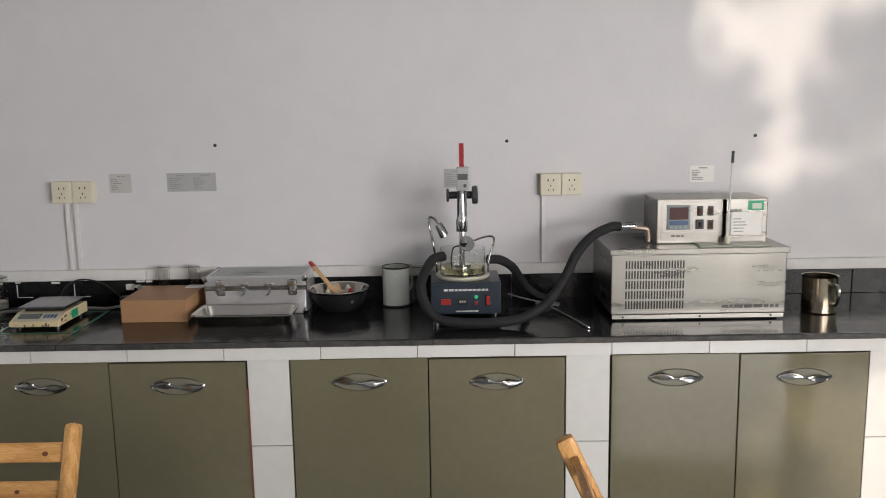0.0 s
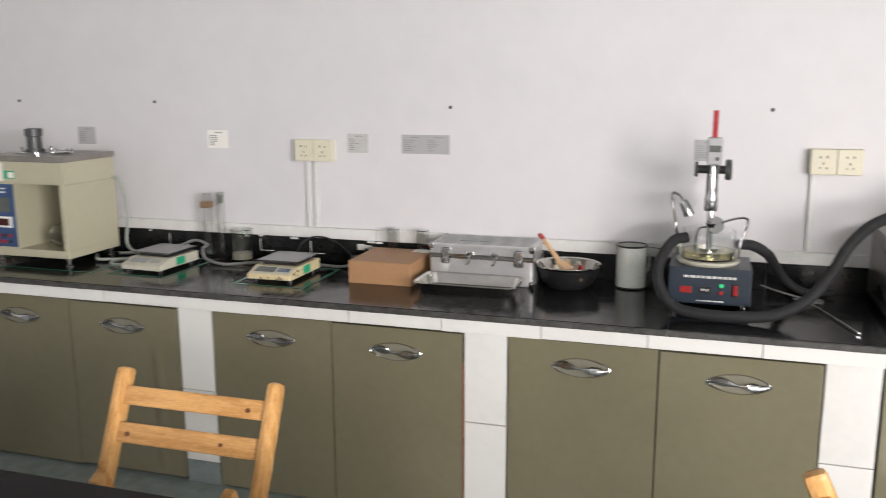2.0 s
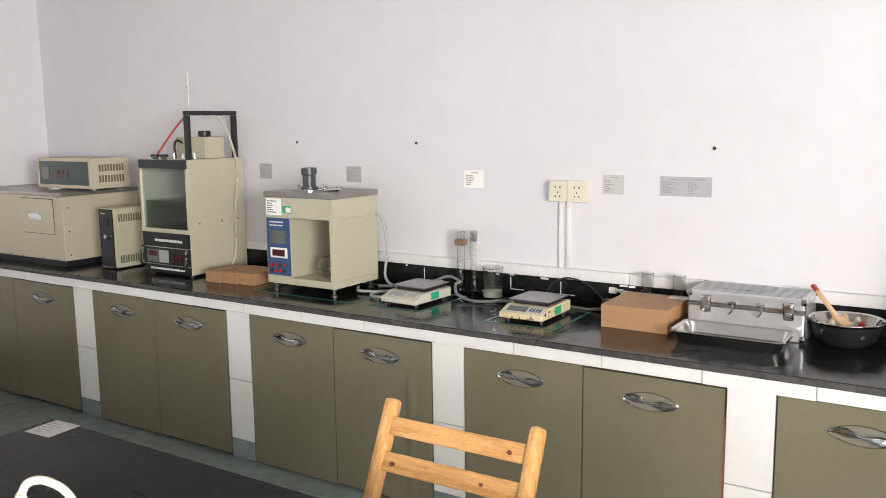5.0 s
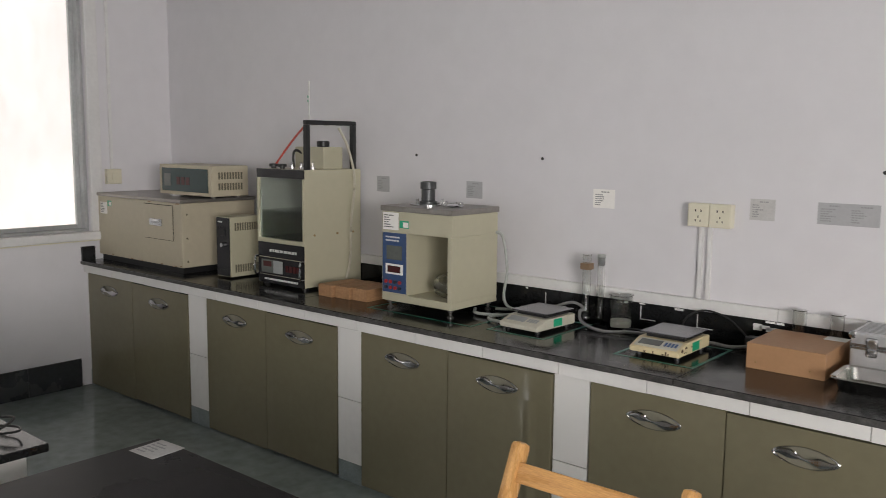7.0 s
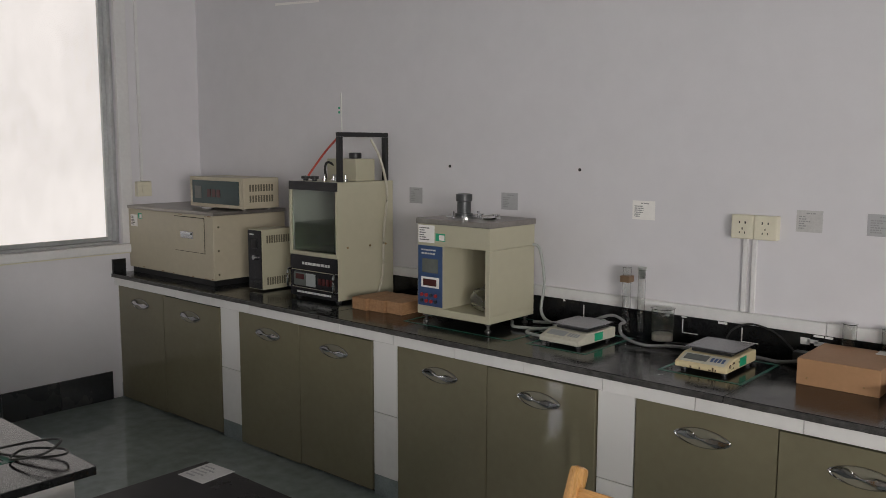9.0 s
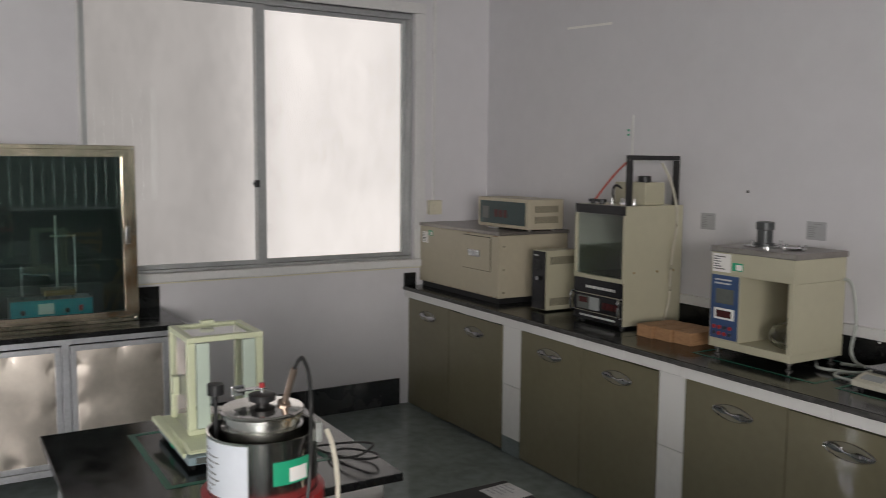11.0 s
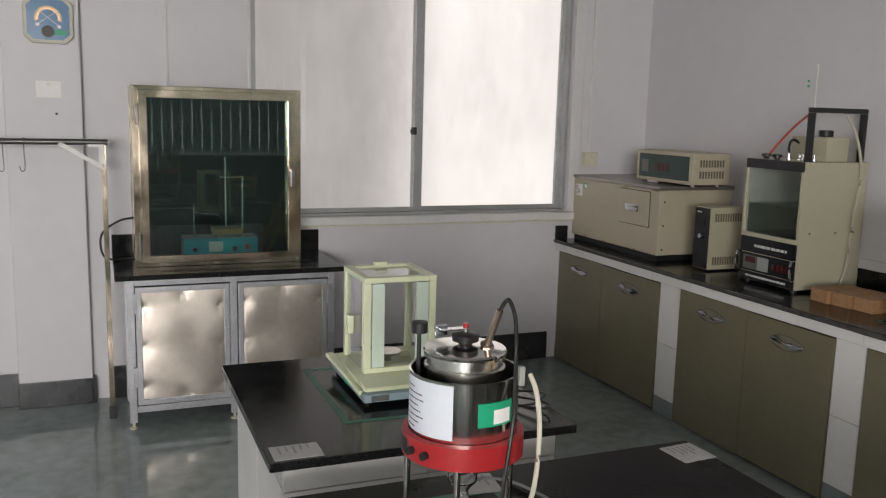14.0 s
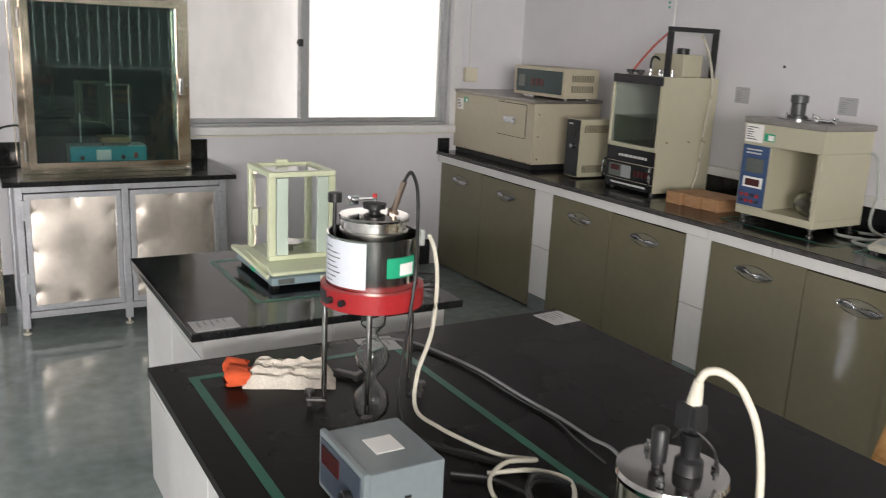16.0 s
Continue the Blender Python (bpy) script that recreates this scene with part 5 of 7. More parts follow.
for k in range(3):
    bx(0.098 + 0.008 * k, 0.102 + 0.008 * k, -0.004, -0.003, 0.066, 0.073, bm=bm)
part("digits", bm, "print_light", th)
part("green_lamp", cyl(0.006, 0.006, (0.155, -0.006, 0.085), "y", 12), "green_led", case)
part("red_lamp", cyl(0.006, 0.006, (0.155, -0.006, 0.063), "y", 12), "red_led", case)
rk = part("switch", bx(0.186, 0.206, -0.005, 0, 0.052, 0.094, 0.002), "black", case, "rocker switch")
part("rocker", bx(0.190, 0.202, -0.008, -0.005, 0.058, 0.088, 0.002), "red", rk)
for x, y in ((0.02, 0.02), (0.22, 0.02), (0.02, 0.195), (0.22, 0.195)):
    part("foot", lathe([(0, 0), (0.016, 0), (0.016, 0.005), (0.006, 0.008), (0.006, 0.024), (0, 0.024)], 14, (x, y, 0)), "chrome", PN, "chrome levelling foot", True)
DX, DY = 0.112, 0.10
part("turntable", lathe([(0, 0.136), (0.088, 0.136), (0.094, 0.142), (0.094, 0.150), (0, 0.150)], 40, (DX, DY, 0)), "bone", PN, "white round platform", True)
part("glass_dish", lathe([(0, 0.151), (0.080, 0.151), (0.080, 0.240), (0.0785, 0.240), (0.0785, 0.156), (0, 0.156)], 40, (DX, DY, 0)), "glass", PN, "clear glass dish", True)
part("sample_cup", lathe([(0, 0.157), (0.028, 0.157), (0.030, 0.182), (0, 0.182)], 24, (DX, DY, 0)), "steel_smooth", PN, "", True)
part("dish_liquid", lathe([(0.031, 0.157), (0.077, 0.157), (0.077, 0.176), (0.031, 0.176)], 36, (DX, DY, 0)), "oil", PN, "shallow yellowish liquid", True)
part("column", lathe([(0, 0.136), (0.020, 0.136), (0.011, 0.145), (0.011, 0.43), (0, 0.43)], 20, (DX, 0.195, 0)), "chrome", PN, "", True)
bm = bx(DX - 0.020, DX + 0.020, 0.165, 0.215, 0.285, 0.33, 0.006)
bx(DX - 0.014, DX + 0.014, 0.10, 0.20, 0.30, 0.34, 0.006, bm=bm)
bx(DX - 0.017, DX + 0.017, 0.085, 0.115, 0.335, 0.44, 0.005, bm=bm)
part("arm", bm, "metal_dark", PN, "dark cast arm")
part("sleeve", lathe([(0, 0.305), (0.010, 0.305), (0.016, 0.32), (0.016, 0.345), (0.010, 0.36), (0.010, 0.445), (0, 0.445)], 20, (DX, 0.075, 0)), "chrome", PN, "", True)
part("lower_ball", lathe([(0, 0.245), (0.010, 0.248), (0.016, 0.262), (0.010, 0.275), (0.007, 0.30), (0, 0.305)], 18, (DX + 0.002, 0.075, 0)), "chrome", PN, "", True)
part("plunger", cyl(0.006, 0.09, (DX, 0.075, 0.16), "z", 12), "chrome", PN, "", True)
hd = part("dial_head", bx(DX - 0.020, DX + 0.026, 0.045, 0.085, 0.445, 0.525, 0.006), "paper_grey", PN, "grey digital dial head")
part("display", bx(DX - 0.014, DX + 0.020, 0.0435, 0.045, 0.482, 0.502), "lcd", hd)
part("button", cyl(0.006, 0.004, (DX + 0.01, 0.041, 0.462), "y", 12), "print", hd)
part("scale_bar", bx(DX - 0.008, DX + 0.008, 0.06, 0.07, 0.525, 0.605, 0.001), "red", PN, "red scale bar")
part("clamp", cyl(0.013, 0.085, (DX - 0.045, 0.10, 0.425), "x", 16), "black", PN, "", True)
part("clamp_wheel", cyl(0.032, 0.02, (DX + 0.035, 0.10, 0.425), "x", 28, bevel=0.004), "metal_dark", PN, "knurled clamp wheel", True)
part("clamp_wheel", cyl(0.024, 0.010, (DX - 0.054, 0.10, 0.425), "x", 24, bevel=0.003), "metal_dark", PN, "", True)
part("lamp_stem", tube([(0.022, 0.11, 0.14), (0.012, 0.10, 0.24), (-0.004, 0.09, 0.33), (0.0, 0.085, 0.352), (0.016, 0.08, 0.345), (0.03, 0.075, 0.325)], 0.0042, 8, 8), "chrome", PN, "bent chrome lamp stem", True)
bm = lathe([(0, 0), (0.012, 0), (0.015, 0.012), (0.016, 0.05), (0.013, 0.05), (0, 0.045)], 18)
bm.transform(Matrix.Translation((0.028, 0.076, 0.330)) @ Matrix.Rotation(radians(155), 4, "Y"))
part("lamp_head", bm, "chrome", PN, "small chrome spot lamp", True)
part("mirror_stem", tube([(0.200, 0.10, 0.14), (0.205, 0.10, 0.20), (0.222, 0.095, 0.262), (0.215, 0.09, 0.280), (0.185, 0.085, 0.278), (0.148, 0.08, 0.266)], 0.004, 8, 8), "chrome", PN, "bent chrome mirror stem", True)
bm = cyl(0.027, 0.005, (0, 0, 0), "y", 28)
bm.transform(Matrix.Translation((0.128, 0.075, 0.258)) @ Matrix.Rotation(radians(-24), 4, "X") @ Matrix.Rotation(radians(14), 4, "Z"))
part("mirror", bm, "chrome", PN, "round inspection mirror", True)
part("probe_wire", tube([(DX - 0.01, 0.08, 0.25), (0.08, 0.09, 0.24), (0.072, 0.09, 0.20), (0.075, 0.09, 0.165)], 0.003, 6, 6), "metal_dark", PN, "", True)

hose = thing("coolant_hose", "thick black foam-lagged hose looping across the worktop", "hose", (0, 0, 0))
part("lagging", tube([(0.622, 3.30, 0.985), (0.580, 3.27, 0.975), (0.545, 3.20, 0.915), (0.555, 3.17, 0.85), (0.60, 3.15, 0.800), (0.68, 3.135, 0.788), (0.78, 3.13, 0.788), (0.88, 3.14, 0.800), (0.965, 3.165, 0.845), (1.03, 3.20, 0.925), (1.07, 3.23, 0.995), (1.13, 3.27, 1.05), (1.20, 3.31, 1.075), (1.235, 3.32, 1.076)], 0.0165, 8, 14), "black_foam", hose, "", True)
part("lagging", tube([(0.775, 3.36, 0.96), (0.82, 3.375, 0.955), (0.865, 3.40, 0.925), (0.895, 3.44, 0.880), (0.93, 3.47, 0.83), (0.99, 3.50, 0.79), (1.08, 3.53, 0.785)], lambda u: 0.0165 - 0.010 * max(0.0, u - 0.4), 8, 12), "black_foam", hose, "", True)
part("hose_barb", tube([(1.232, 3.32, 1.076), (1.26, 3.322, 1.076), (1.29, 3.325, 1.075)], 0.009, 4, 10), "chrome", hose, "", True)
part("elbow", tube([(1.272, 3.325, 1.070), (1.318, 3.328, 1.066), (1.334, 3.329, 1.058), (1.336, 3.33, 1.020)], 0.009, 5, 10), "probe_metal", hose, "dull brass elbow fitting", True)
part("tap_lever", bx(1.255, 1.305, 3.318, 3.326, 1.087, 1.091, 0.001), "metal_dark", hose)
wc = thing("wire_coil", "grey wire coil with a thin steel temperature probe", "wire", (0, 0, C))
pts = []
for k in range(30):
    a = k * 0.62
    pts.append((0.985 + 0.035 * math.cos(a) + 0.001 * k, 3.44 + 0.022 * math.sin(a), 0.006 + 0.0008 * (k % 9)))
part("coil", tube([(0.86, 3.52, 0.03), (0.92, 3.48, 0.02)] + pts + [(1.03, 3.41, 0.006)], 0.0028, 3, 6), "grey_cable", wc, "", True)
part("probe", tube([(1.005, 3.40, 0.005), (1.05, 3.26, 0.005), (1.095, 3.105, 0.005)], 0.0026, 2, 8), "chrome", wc, "thin steel probe", True)

# ---- refrigerated steel bath ----
BA = thing("cooling_bath", "stainless steel cooling bath with a vent grille and control box", "cooling bath", (1.185, 3.205, C))
part("body", bx(0, 0.59, 0, 0.36, 0.02, 0.225, 0.004), "steel", BA)
part("top_plate", bx(-0.006, 0.596, -0.008, 0.364, 0.2255, 0.246, 0.003), "steel", BA)
part("base_strip", bx(0.004, 0.584, -0.004, 0.0, 0.006, 0.02, 0.001), "steel", BA)
part("plinth", bx(0.02, 0.57, 0.02, 0.34, 0.0, 0.02), "black", BA)
bm = bmesh.new()
for r in range(5):
    for k in range(21):
        bx(0.048 + 0.0096 * k, 0.0535 + 0.0096 * k, -0.0006, 0.001, 0.040 + 0.0345 * r, 0.0675 + 0.0345 * r, bm=bm)
part("vent_grille", bm, "black", BA, "grid of upright vent slots")
part("print", bars(0.375, 0.575, 0.038, 0.052, 0.0, 1, 0.0115, 71, None, (0.98, 0.99)), "print", BA)
for x in (0.04, 0.30, 0.54):
    part("screw", cyl(0.004, 0.003, (x, -0.0065, 0.013), "y", 8), "black", BA)
cb = part("control_box", bx(0.172, 0.553, 0.095, 0.29, 0.246, 0.402, 0.004), "steel", BA, "steel control box")
part("panel", bx(0.186, 0.392, 0.0935, 0.095, 0.262, 0.394, 0.001), "steel", cb, "thin steel control plate")
for a, b, c, d in ((0.196, 0.292, 0.286, 0.390), (0.298, 0.380, 0.286, 0.390)):
    bm = bx(a, b, 0.0927, 0.0935, d - 0.0015, d)
    bx(a, b, 0.0927, 0.0935, c, c + 0.0015, bm=bm)
    bx(a, a + 0.0015, 0.0927, 0.0935, c + 0.0015, d - 0.0015, bm=bm)
    bx(b - 0.0015, b, 0.0927, 0.0935, c + 0.0015, d - 0.0015, bm=bm)
    part("outline", bm, "print_faint", cb)
part("print", bars(0.222, 0.275, 0.267, 0.281, 0.0935, 1, 0.008, 73, None, (0.8, 0.9), 0.0006), "print", cb)
part("print", bars(0.420, 0.470, 0.352, 0.366, 0.095, 1, 0.009, 74, None, (0.8, 0.9), 0.0006), "print", cb)
rg = part("regulator", bx(0.206, 0.286, 0.0885, 0.0935, 0.296, 0.382, 0.003), "panel_bluegrey", cb, "digital temperature regulator")
part("display", bx(0.214, 0.278, 0.0872, 0.0885, 0.332, 0.374), "red_dark", rg)
part("keys", bx(0.214, 0.278, 0.0872, 0.0885, 0.313, 0.327), "panel_blue", rg)
bm = bmesh.new()
for k in range(4):
    cyl(0.005, 0.002, (0.222 + 0.016 * k, 0.0862, 0.304), "y", 12, bm)
part("button", bm, "bluegrey", rg)
for x, z, big in ((0.3195, 0.360, 0), (0.3555, 0.360, 0), (0.319, 0.314, 1), (0.356, 0.312, 0)):
    s_ = part("switch", bx(x - 0.010 - 0.004 * big, x + 0.010 + 0.004 * big, 0.0885, 0.0935, z - 0.017, z + 0.017, 0.002), "black", cb, "small black switch")
    part("rocker", bx(x - 0.0055, x + 0.0055, 0.0862, 0.0885, z - 0.011, z + 0.009, 0.001), "black_gloss" if big else "red_dark", s_)
part("clear_sleeve", bx(0.398, 0.410, 0.090, 0.095, 0.262, 0.398), "pane", cb, "clear plastic sleeve")
lab = part("label_sheet", bx(0.428, 0.532, 0.0915, 0.0935, 0.274, 0.354), "paper", cb, "white printed label")
part("print", bars(0.436, 0.492, 0.282, 0.336, 0.0915, 5, 0.0035, 72, None, depth=0.0006), "print_faint", lab)
st = part("sticker", bx(0.485, 0.538, 0.0915, 0.0935, 0.360, 0.393), "sticker_green", cb, "green inspection sticker")
part("field", bx(0.498, 0.530, 0.0905, 0.0915, 0.365, 0.384), "mint_pale", st)
part("cover_plate", bx(0.30, 0.54, 0.01, 0.09, 0.246, 0.252, 0.002), "panel_green_pale", BA, "pale green cover plate")
part("bung", lathe([(0, 0.252), (0.011, 0.252), (0.009, 0.275), (0, 0.275)], 14, (0.405, 0.06, 0)), "bone", BA, "", True)
part("thermometer", tube([(0.405, 0.06, 0.27), (0.411, 0.065, 0.40), (0.418, 0.07, 0.55)], 0.0034, 3, 8), "pane_solid", BA, "long glass thermometer", True)
part("thermometer_top", tube([(0.4165, 0.069, 0.525), (0.4185, 0.071, 0.565)], 0.0052, 1, 8, None, True), "metal_dark", BA, "", True)
part("power_cable", tube([(0.545, 0.25, 0.30), (0.575, 0.28, 0.275), (0.62, 0.32, 0.20), (0.66, 0.34, 0.12), (0.675, 0.30, 0.03), (0.65, 0.24, 0.006), (0.61, 0.20, 0.006)], 0.0045, 8, 8), "black_cable", BA, "", True)

sm = thing("steel_mug", "tarnished stainless steel mug with a loop handle", "mug", (1.93, 3.30, C))
part("cup", lathe([(0, 0), (0.054, 0), (0.058, 0.004), (0.058, 0.125), (0.061, 0.128), (0.0565, 0.126), (0.0565, 0.006), (0, 0.004)], 40), "steel_warm", sm, "", True)
part("handle", tube([(0.018, -0.055, 0.105), (0.026, -0.082, 0.102), (0.028, -0.088, 0.075), (0.025, -0.078, 0.042), (0.018, -0.055, 0.036)], 0.0065, 6, 10), "steel_smooth", sm, "", True)

# ---- glazed test box on its bench by the west wall ----
WB = thing("metal_bench", "silver-framed bench with dented steel doors and black slab", "bench", (0, 0, 0))
part("slab", bx(WX + 0.004, -3.605, 0.604, 1.606, 0.734, 0.757, 0.002), "granite", WB, "black granite slab")
part("upstand", bx(WX + 0.002, WX + 0.022, 0.604, 1.606, 0.757, 0.862, 0.002), "granite", WB)
Y0, Y1, FX = 0.650, 1.570, -3.655
for y in (Y0, 1.088, Y1 - 0.032):
    part("leg", bx(FX - 0.03, FX, y, y + 0.032, FL + 0.03, 0.733, 0.002), "galv", WB)
    part("levelling_foot", lathe([(0, 0), (0.018, 0), (0.018, 0.005), (0.006, 0.010), (0.006, 0.03), (0, 0.03)], 12, (FX - 0.015, y + 0.016, FL)), "bone", WB, "", True)
for y in (Y0, Y1 - 0.03):
    part("rear_leg", bx(WX + 0.06, WX + 0.09, y, y + 0.03, FL, 0.733, 0.002), "galv", WB)
    part("side_panel", bx(WX + 0.09, FX - 0.031, y + 0.01, y + 0.02, 0.16, 0.72), "galv", WB)
part("top_rail", bx(FX - 0.03, FX - 0.001, Y0 + 0.033, Y1 - 0.033, 0.700, 0.733, 0.002), "galv", WB)
part("bottom_rail", bx(FX - 0.03, FX - 0.001, Y0 + 0.033, Y1 - 0.033, 0.130, 0.160, 0.002), "galv", WB)
part("back", bx(WX + 0.05, WX + 0.055, Y0, Y1, 0.14, 0.72), "darkwood_cabinet", WB)
part("bottom", bx(WX + 0.06, FX - 0.031, Y0 + 0.02, Y1 - 0.02, 0.145, 0.158), "galv", WB)
for a, b, hinge in ((Y0 + 0.036, 1.085, Y0 + 0.03), (1.123, Y1 - 0.036, Y1 - 0.03)):
    bm = surround(FX - 0.008, FX + 0.008, a, b, 0.166, 0.696, 0.024)
    d = part("door", bm, "galv", WB, "silver framed door")
    bm = bmesh.new()
    n = 40
    rnd = random.Random(int(a * 1000))
    pins = [(a + 0.03, 0.60), (a + 0.03, 0.42), (a + 0.03, 0.24), (b - 0.03, 0.60), (b - 0.03, 0.42), (b - 0.03, 0.24), ((a + b) / 2, 0.195), ((a + b) / 2, 0.667)]
    grid = []
    for i in range(n + 1):
        row = []
        for k in range(n + 1):
            y, z = a + 0.022 + (b - a - 0.044) * i / n, 0.188 + 0.486 * k / n
            bulge = 0.005 * math.sin(math.pi * i / n) ** 0.6 * math.sin(math.pi * k / n) ** 0.6
            dent = 0.0
            for py, pz in pins:
                dist = math.hypot(y - py, z - pz)
                dent += 0.005 * math.exp(-(dist / 0.03) ** 2) * (1 + 0.5 * math.sin(9 * math.atan2(z - pz, y - py)))
            wave = 0.004 * noise.noise(Vector((y * 7, z * 7, a * 3)))
            row.append(bm.verts.new((FX + 0.001 + bulge + wave - dent * 0.9, y, z)))
        grid.append(row)
    for i in range(n):
        for k in range(n):
            bm.faces.new((grid[i][k], grid[i + 1][k], grid[i + 1][k + 1], grid[i][k + 1]))
    part("sheet", bm, "steel_dent", d, "dented stainless sheet", True)
    for z in (0.25, 0.58):
        part("hinge", bx(FX + 0.001, FX + 0.014, hinge - 0.009, hinge + 0.010, z, z + 0.09, 0.002), "galv", d)

GB = thing("test_chamber", "stainless framed glass test chamber with tinted door", "test chamber", (0, 0, 0.757))
X0, X1, A, B, HH = WX + 0.03, -3.792, 0.697, 1.440, 0.803
f = 0.040
bm = surround(X1 - 0.02, X1, A, B, 0, HH, f)
part("front_frame", bm, "steel_warm", GB, "scratched stainless front frame")
bm = surround(X1 + 0.001, X1 + 0.018, A + 0.030, B - 0.030, 0.020, HH - 0.018, 0.034)
dr = part("door", bm, "steel_warm", GB, "stainless door frame")
part("door_glass", bx(X1 + 0.006, X1 + 0.011, A + 0.06, B - 0.06, 0.047, HH - 0.043), "glass_green", dr, "dark green-tinted glass")
for z in (0.06, HH - 0.17):
    part("hinge", cyl(0.008, 0.09, (X1 + 0.012, A + 0.022, z), "z", 12), "steel_smooth", dr)
for y in (A + 0.012, B - 0.012):
    for z in (0.014, 0.40, HH - 0.012):
        part("screw", cyl(0.005, 0.003, (X1 - 0.0005, y, z), "x", 10), "chrome", GB)
part("catch", bx(X1 + 0.018, X1 + 0.034, B - 0.055, B - 0.035, 0.36, 0.44, 0.004), "chrome", dr)
for y0 in (A, B - 0.012):
    part("side_glass", bx(X0 + 0.03, X1 - 0.021, y0 + 0.003, y0 + 0.008, 0.03, HH - 0.03), "glass_green", GB, "green-tinted side pane")
    bm = bx(X0, X0 + 0.03, y0, y0 + 0.012, 0, HH, 0.002)
    bx(X0 + 0.03, X1 - 0.021, y0, y0 + 0.012, 0, 0.03, 0.002, bm=bm)
    bx(X0 + 0.03, X1 - 0.021, y0, y0 + 0.012, HH - 0.03, HH, 0.002, bm=bm)
    part("side_frame", bm, "steel_warm", GB)
part("back_panel", bx(X0, X0 + 0.008, A + 0.013, B - 0.013, 0, HH), "darkwood_cabinet", GB, "dark back panel")
part("floor_plate", bx(X0 + 0.009, X1 - 0.021, A + 0.013, B - 0.013, 0.001, 0.006), "darkwood_cabinet", GB)
part("roof", bx(X0 + 0.009, X1 - 0.021, A + 0.013, B - 0.013, HH - 0.008, HH - 0.001), "darkwood_cabinet", GB)
FT = thing("flash_point_tester", "teal-fronted flash point tester standing inside the chamber", "tester", (-3.95, 0.918, 0.764))
part("case", bx(-0.14, 0, 0, 0.345, 0, 0.095, 0.003), "panel_grey", FT)
fp = part("front", bx(0.0005, 0.004, 0, 0.345, 0.002, 0.093, 0.001), "panel_teal", FT, "teal front panel")
part("meter", bx(0.004, 0.007, 0.115, 0.180, 0.030, 0.078), "paper", fp)
for y in (0.05, 0.235):
    part("knob", cyl(0.011, 0.012, (0.004, y, 0.042), "x", 14), "black", fp)
part("switch", bx(0.004, 0.008, 0.285, 0.303, 0.035, 0.062), "red", fp)
part("cup_plate", bx(-0.13, -0.01, 0.14, 0.275, 0.108, 0.135, 0.003), "brass", FT, "brass test plate")
for y in (0.15, 0.265):
    part("plate_leg", cyl(0.005, 0.02, (-0.02, y, 0.095), "z", 8), "chrome", FT)
part("thermometer", cyl(0.003, 0.34, (-0.07, 0.205, 0.135), "z", 8), "pane_solid", FT)
part("stand_rod", cyl(0.004, 0.29, (-0.07, 0.285, 0.095), "z", 8), "chrome", FT)
part("stand_arm", bx(-0.075, -0.065, 0.18, 0.29, 0.375, 0.385, 0.002), "chrome", FT)
part("gas_post", cyl(0.004, 0.15, (-0.05, 0.055, 0.095), "z", 8), "chrome", FT)
part("gas_tube", tube([(-0.05, 0.055, 0.215), (-0.05, 0.12, 0.205), (-0.05, 0.165, 0.20), (-0.05, 0.18, 0.175)], 0.003, 6, 6), "chrome", FT, "", True)
pc = thing("extension_flex", "black flex from the chamber to the wall", "cable", (0, 0, 0))
part("cord", tube([(X0 + 0.05, 0.705, 0.95), (X0 + 0.08, 0.64, 0.94), (X0 + 0.14, 0.57, 0.90), (X0 + 0.16, 0.555, 0.84), (X0 + 0.15, 0.575, 0.78), (X0 + 0.10, 0.63, 0.762), (X0 + 0.08, 0.70, 0.762)], 0.005, 8, 8), "black_cable", pc, "", True)

# ---- hook rail beside the column ----
RK = thing("hook_rail", "galvanised steel hanging rail on flat posts with wire hooks", "rail", (0, 0, 0))
RX = -3.84
part("post", bx(RX - 0.006, RX + 0.006, 0.570, 0.592, FL, 1.30, 0.001), "steel_warm", RK, "flat steel post")
part("post", bx(RX - 0.006, RX + 0.006, -1.62, -1.598, FL, 1.30, 0.001), "steel_warm", RK)
part("rail", cyl(0.013, 2.23, (RX, -1.63, 1.310), "y", 18), "galv_dark", RK, "dark round rail", True)
part("foot", bx(RX - 0.012, RX + 0.012, 0.566, 0.596, FL, FL + 0.06, 0.002), "black", RK)
part("foot", bx(RX - 0.012, RX + 0.012, -1.624, -1.594, FL, FL + 0.06, 0.002), "black", RK)
bm = bx(RX + 0.006, RX + 0.009, 0.52, 0.585, 1.288, 1.312, 0.001)
bx(RX + 0.006, RX + 0.009, 0.562, 0.585, 1.215, 1.288, 0.001, bm=bm)
part("corner_plate", bm, "paper", RK, "white perforated corner plate")
part("brace", beam((RX + 0.011, 0.405, 1.305), (RX + 0.011, 0.578, 1.20), 0.018, 0.003, 0.001, None, (0, 1, 0)), "paper", RK, "white diagonal brace")
for y in (0.10, 0.19, 0.27, -0.2):
    part("wire_hook", tube([(RX, y, 1.327), (RX + 0.014, y, 1.315), (RX + 0.012, y, 1.26), (RX + 0.012, y + 0.002, 1.20), (RX + 0.012, y - 0.006, 1.185), (RX + 0.012, y - 0.016, 1.19), (RX + 0.012, y - 0.019, 1.21)], 0.002, 6, 6), "galv_dark", RK, "bent wire hook", True)

# ---- dial and label on the column ----
CX = WX + 0.05
HG = thing("humidity_dial", "octagonal wall hygrometer with a blue face and cream frame", "hygrometer", (CX, 0.375, 1.835))
oct_ = lambda r, c: [(-r + c, -r), (r - c, -r), (r, -r + c), (r, r - c), (r - c, r), (-r + c, r), (-r, r - c), (-r, -r + c)]
rotw = Matrix.Rotation(radians(90), 4, "Z")
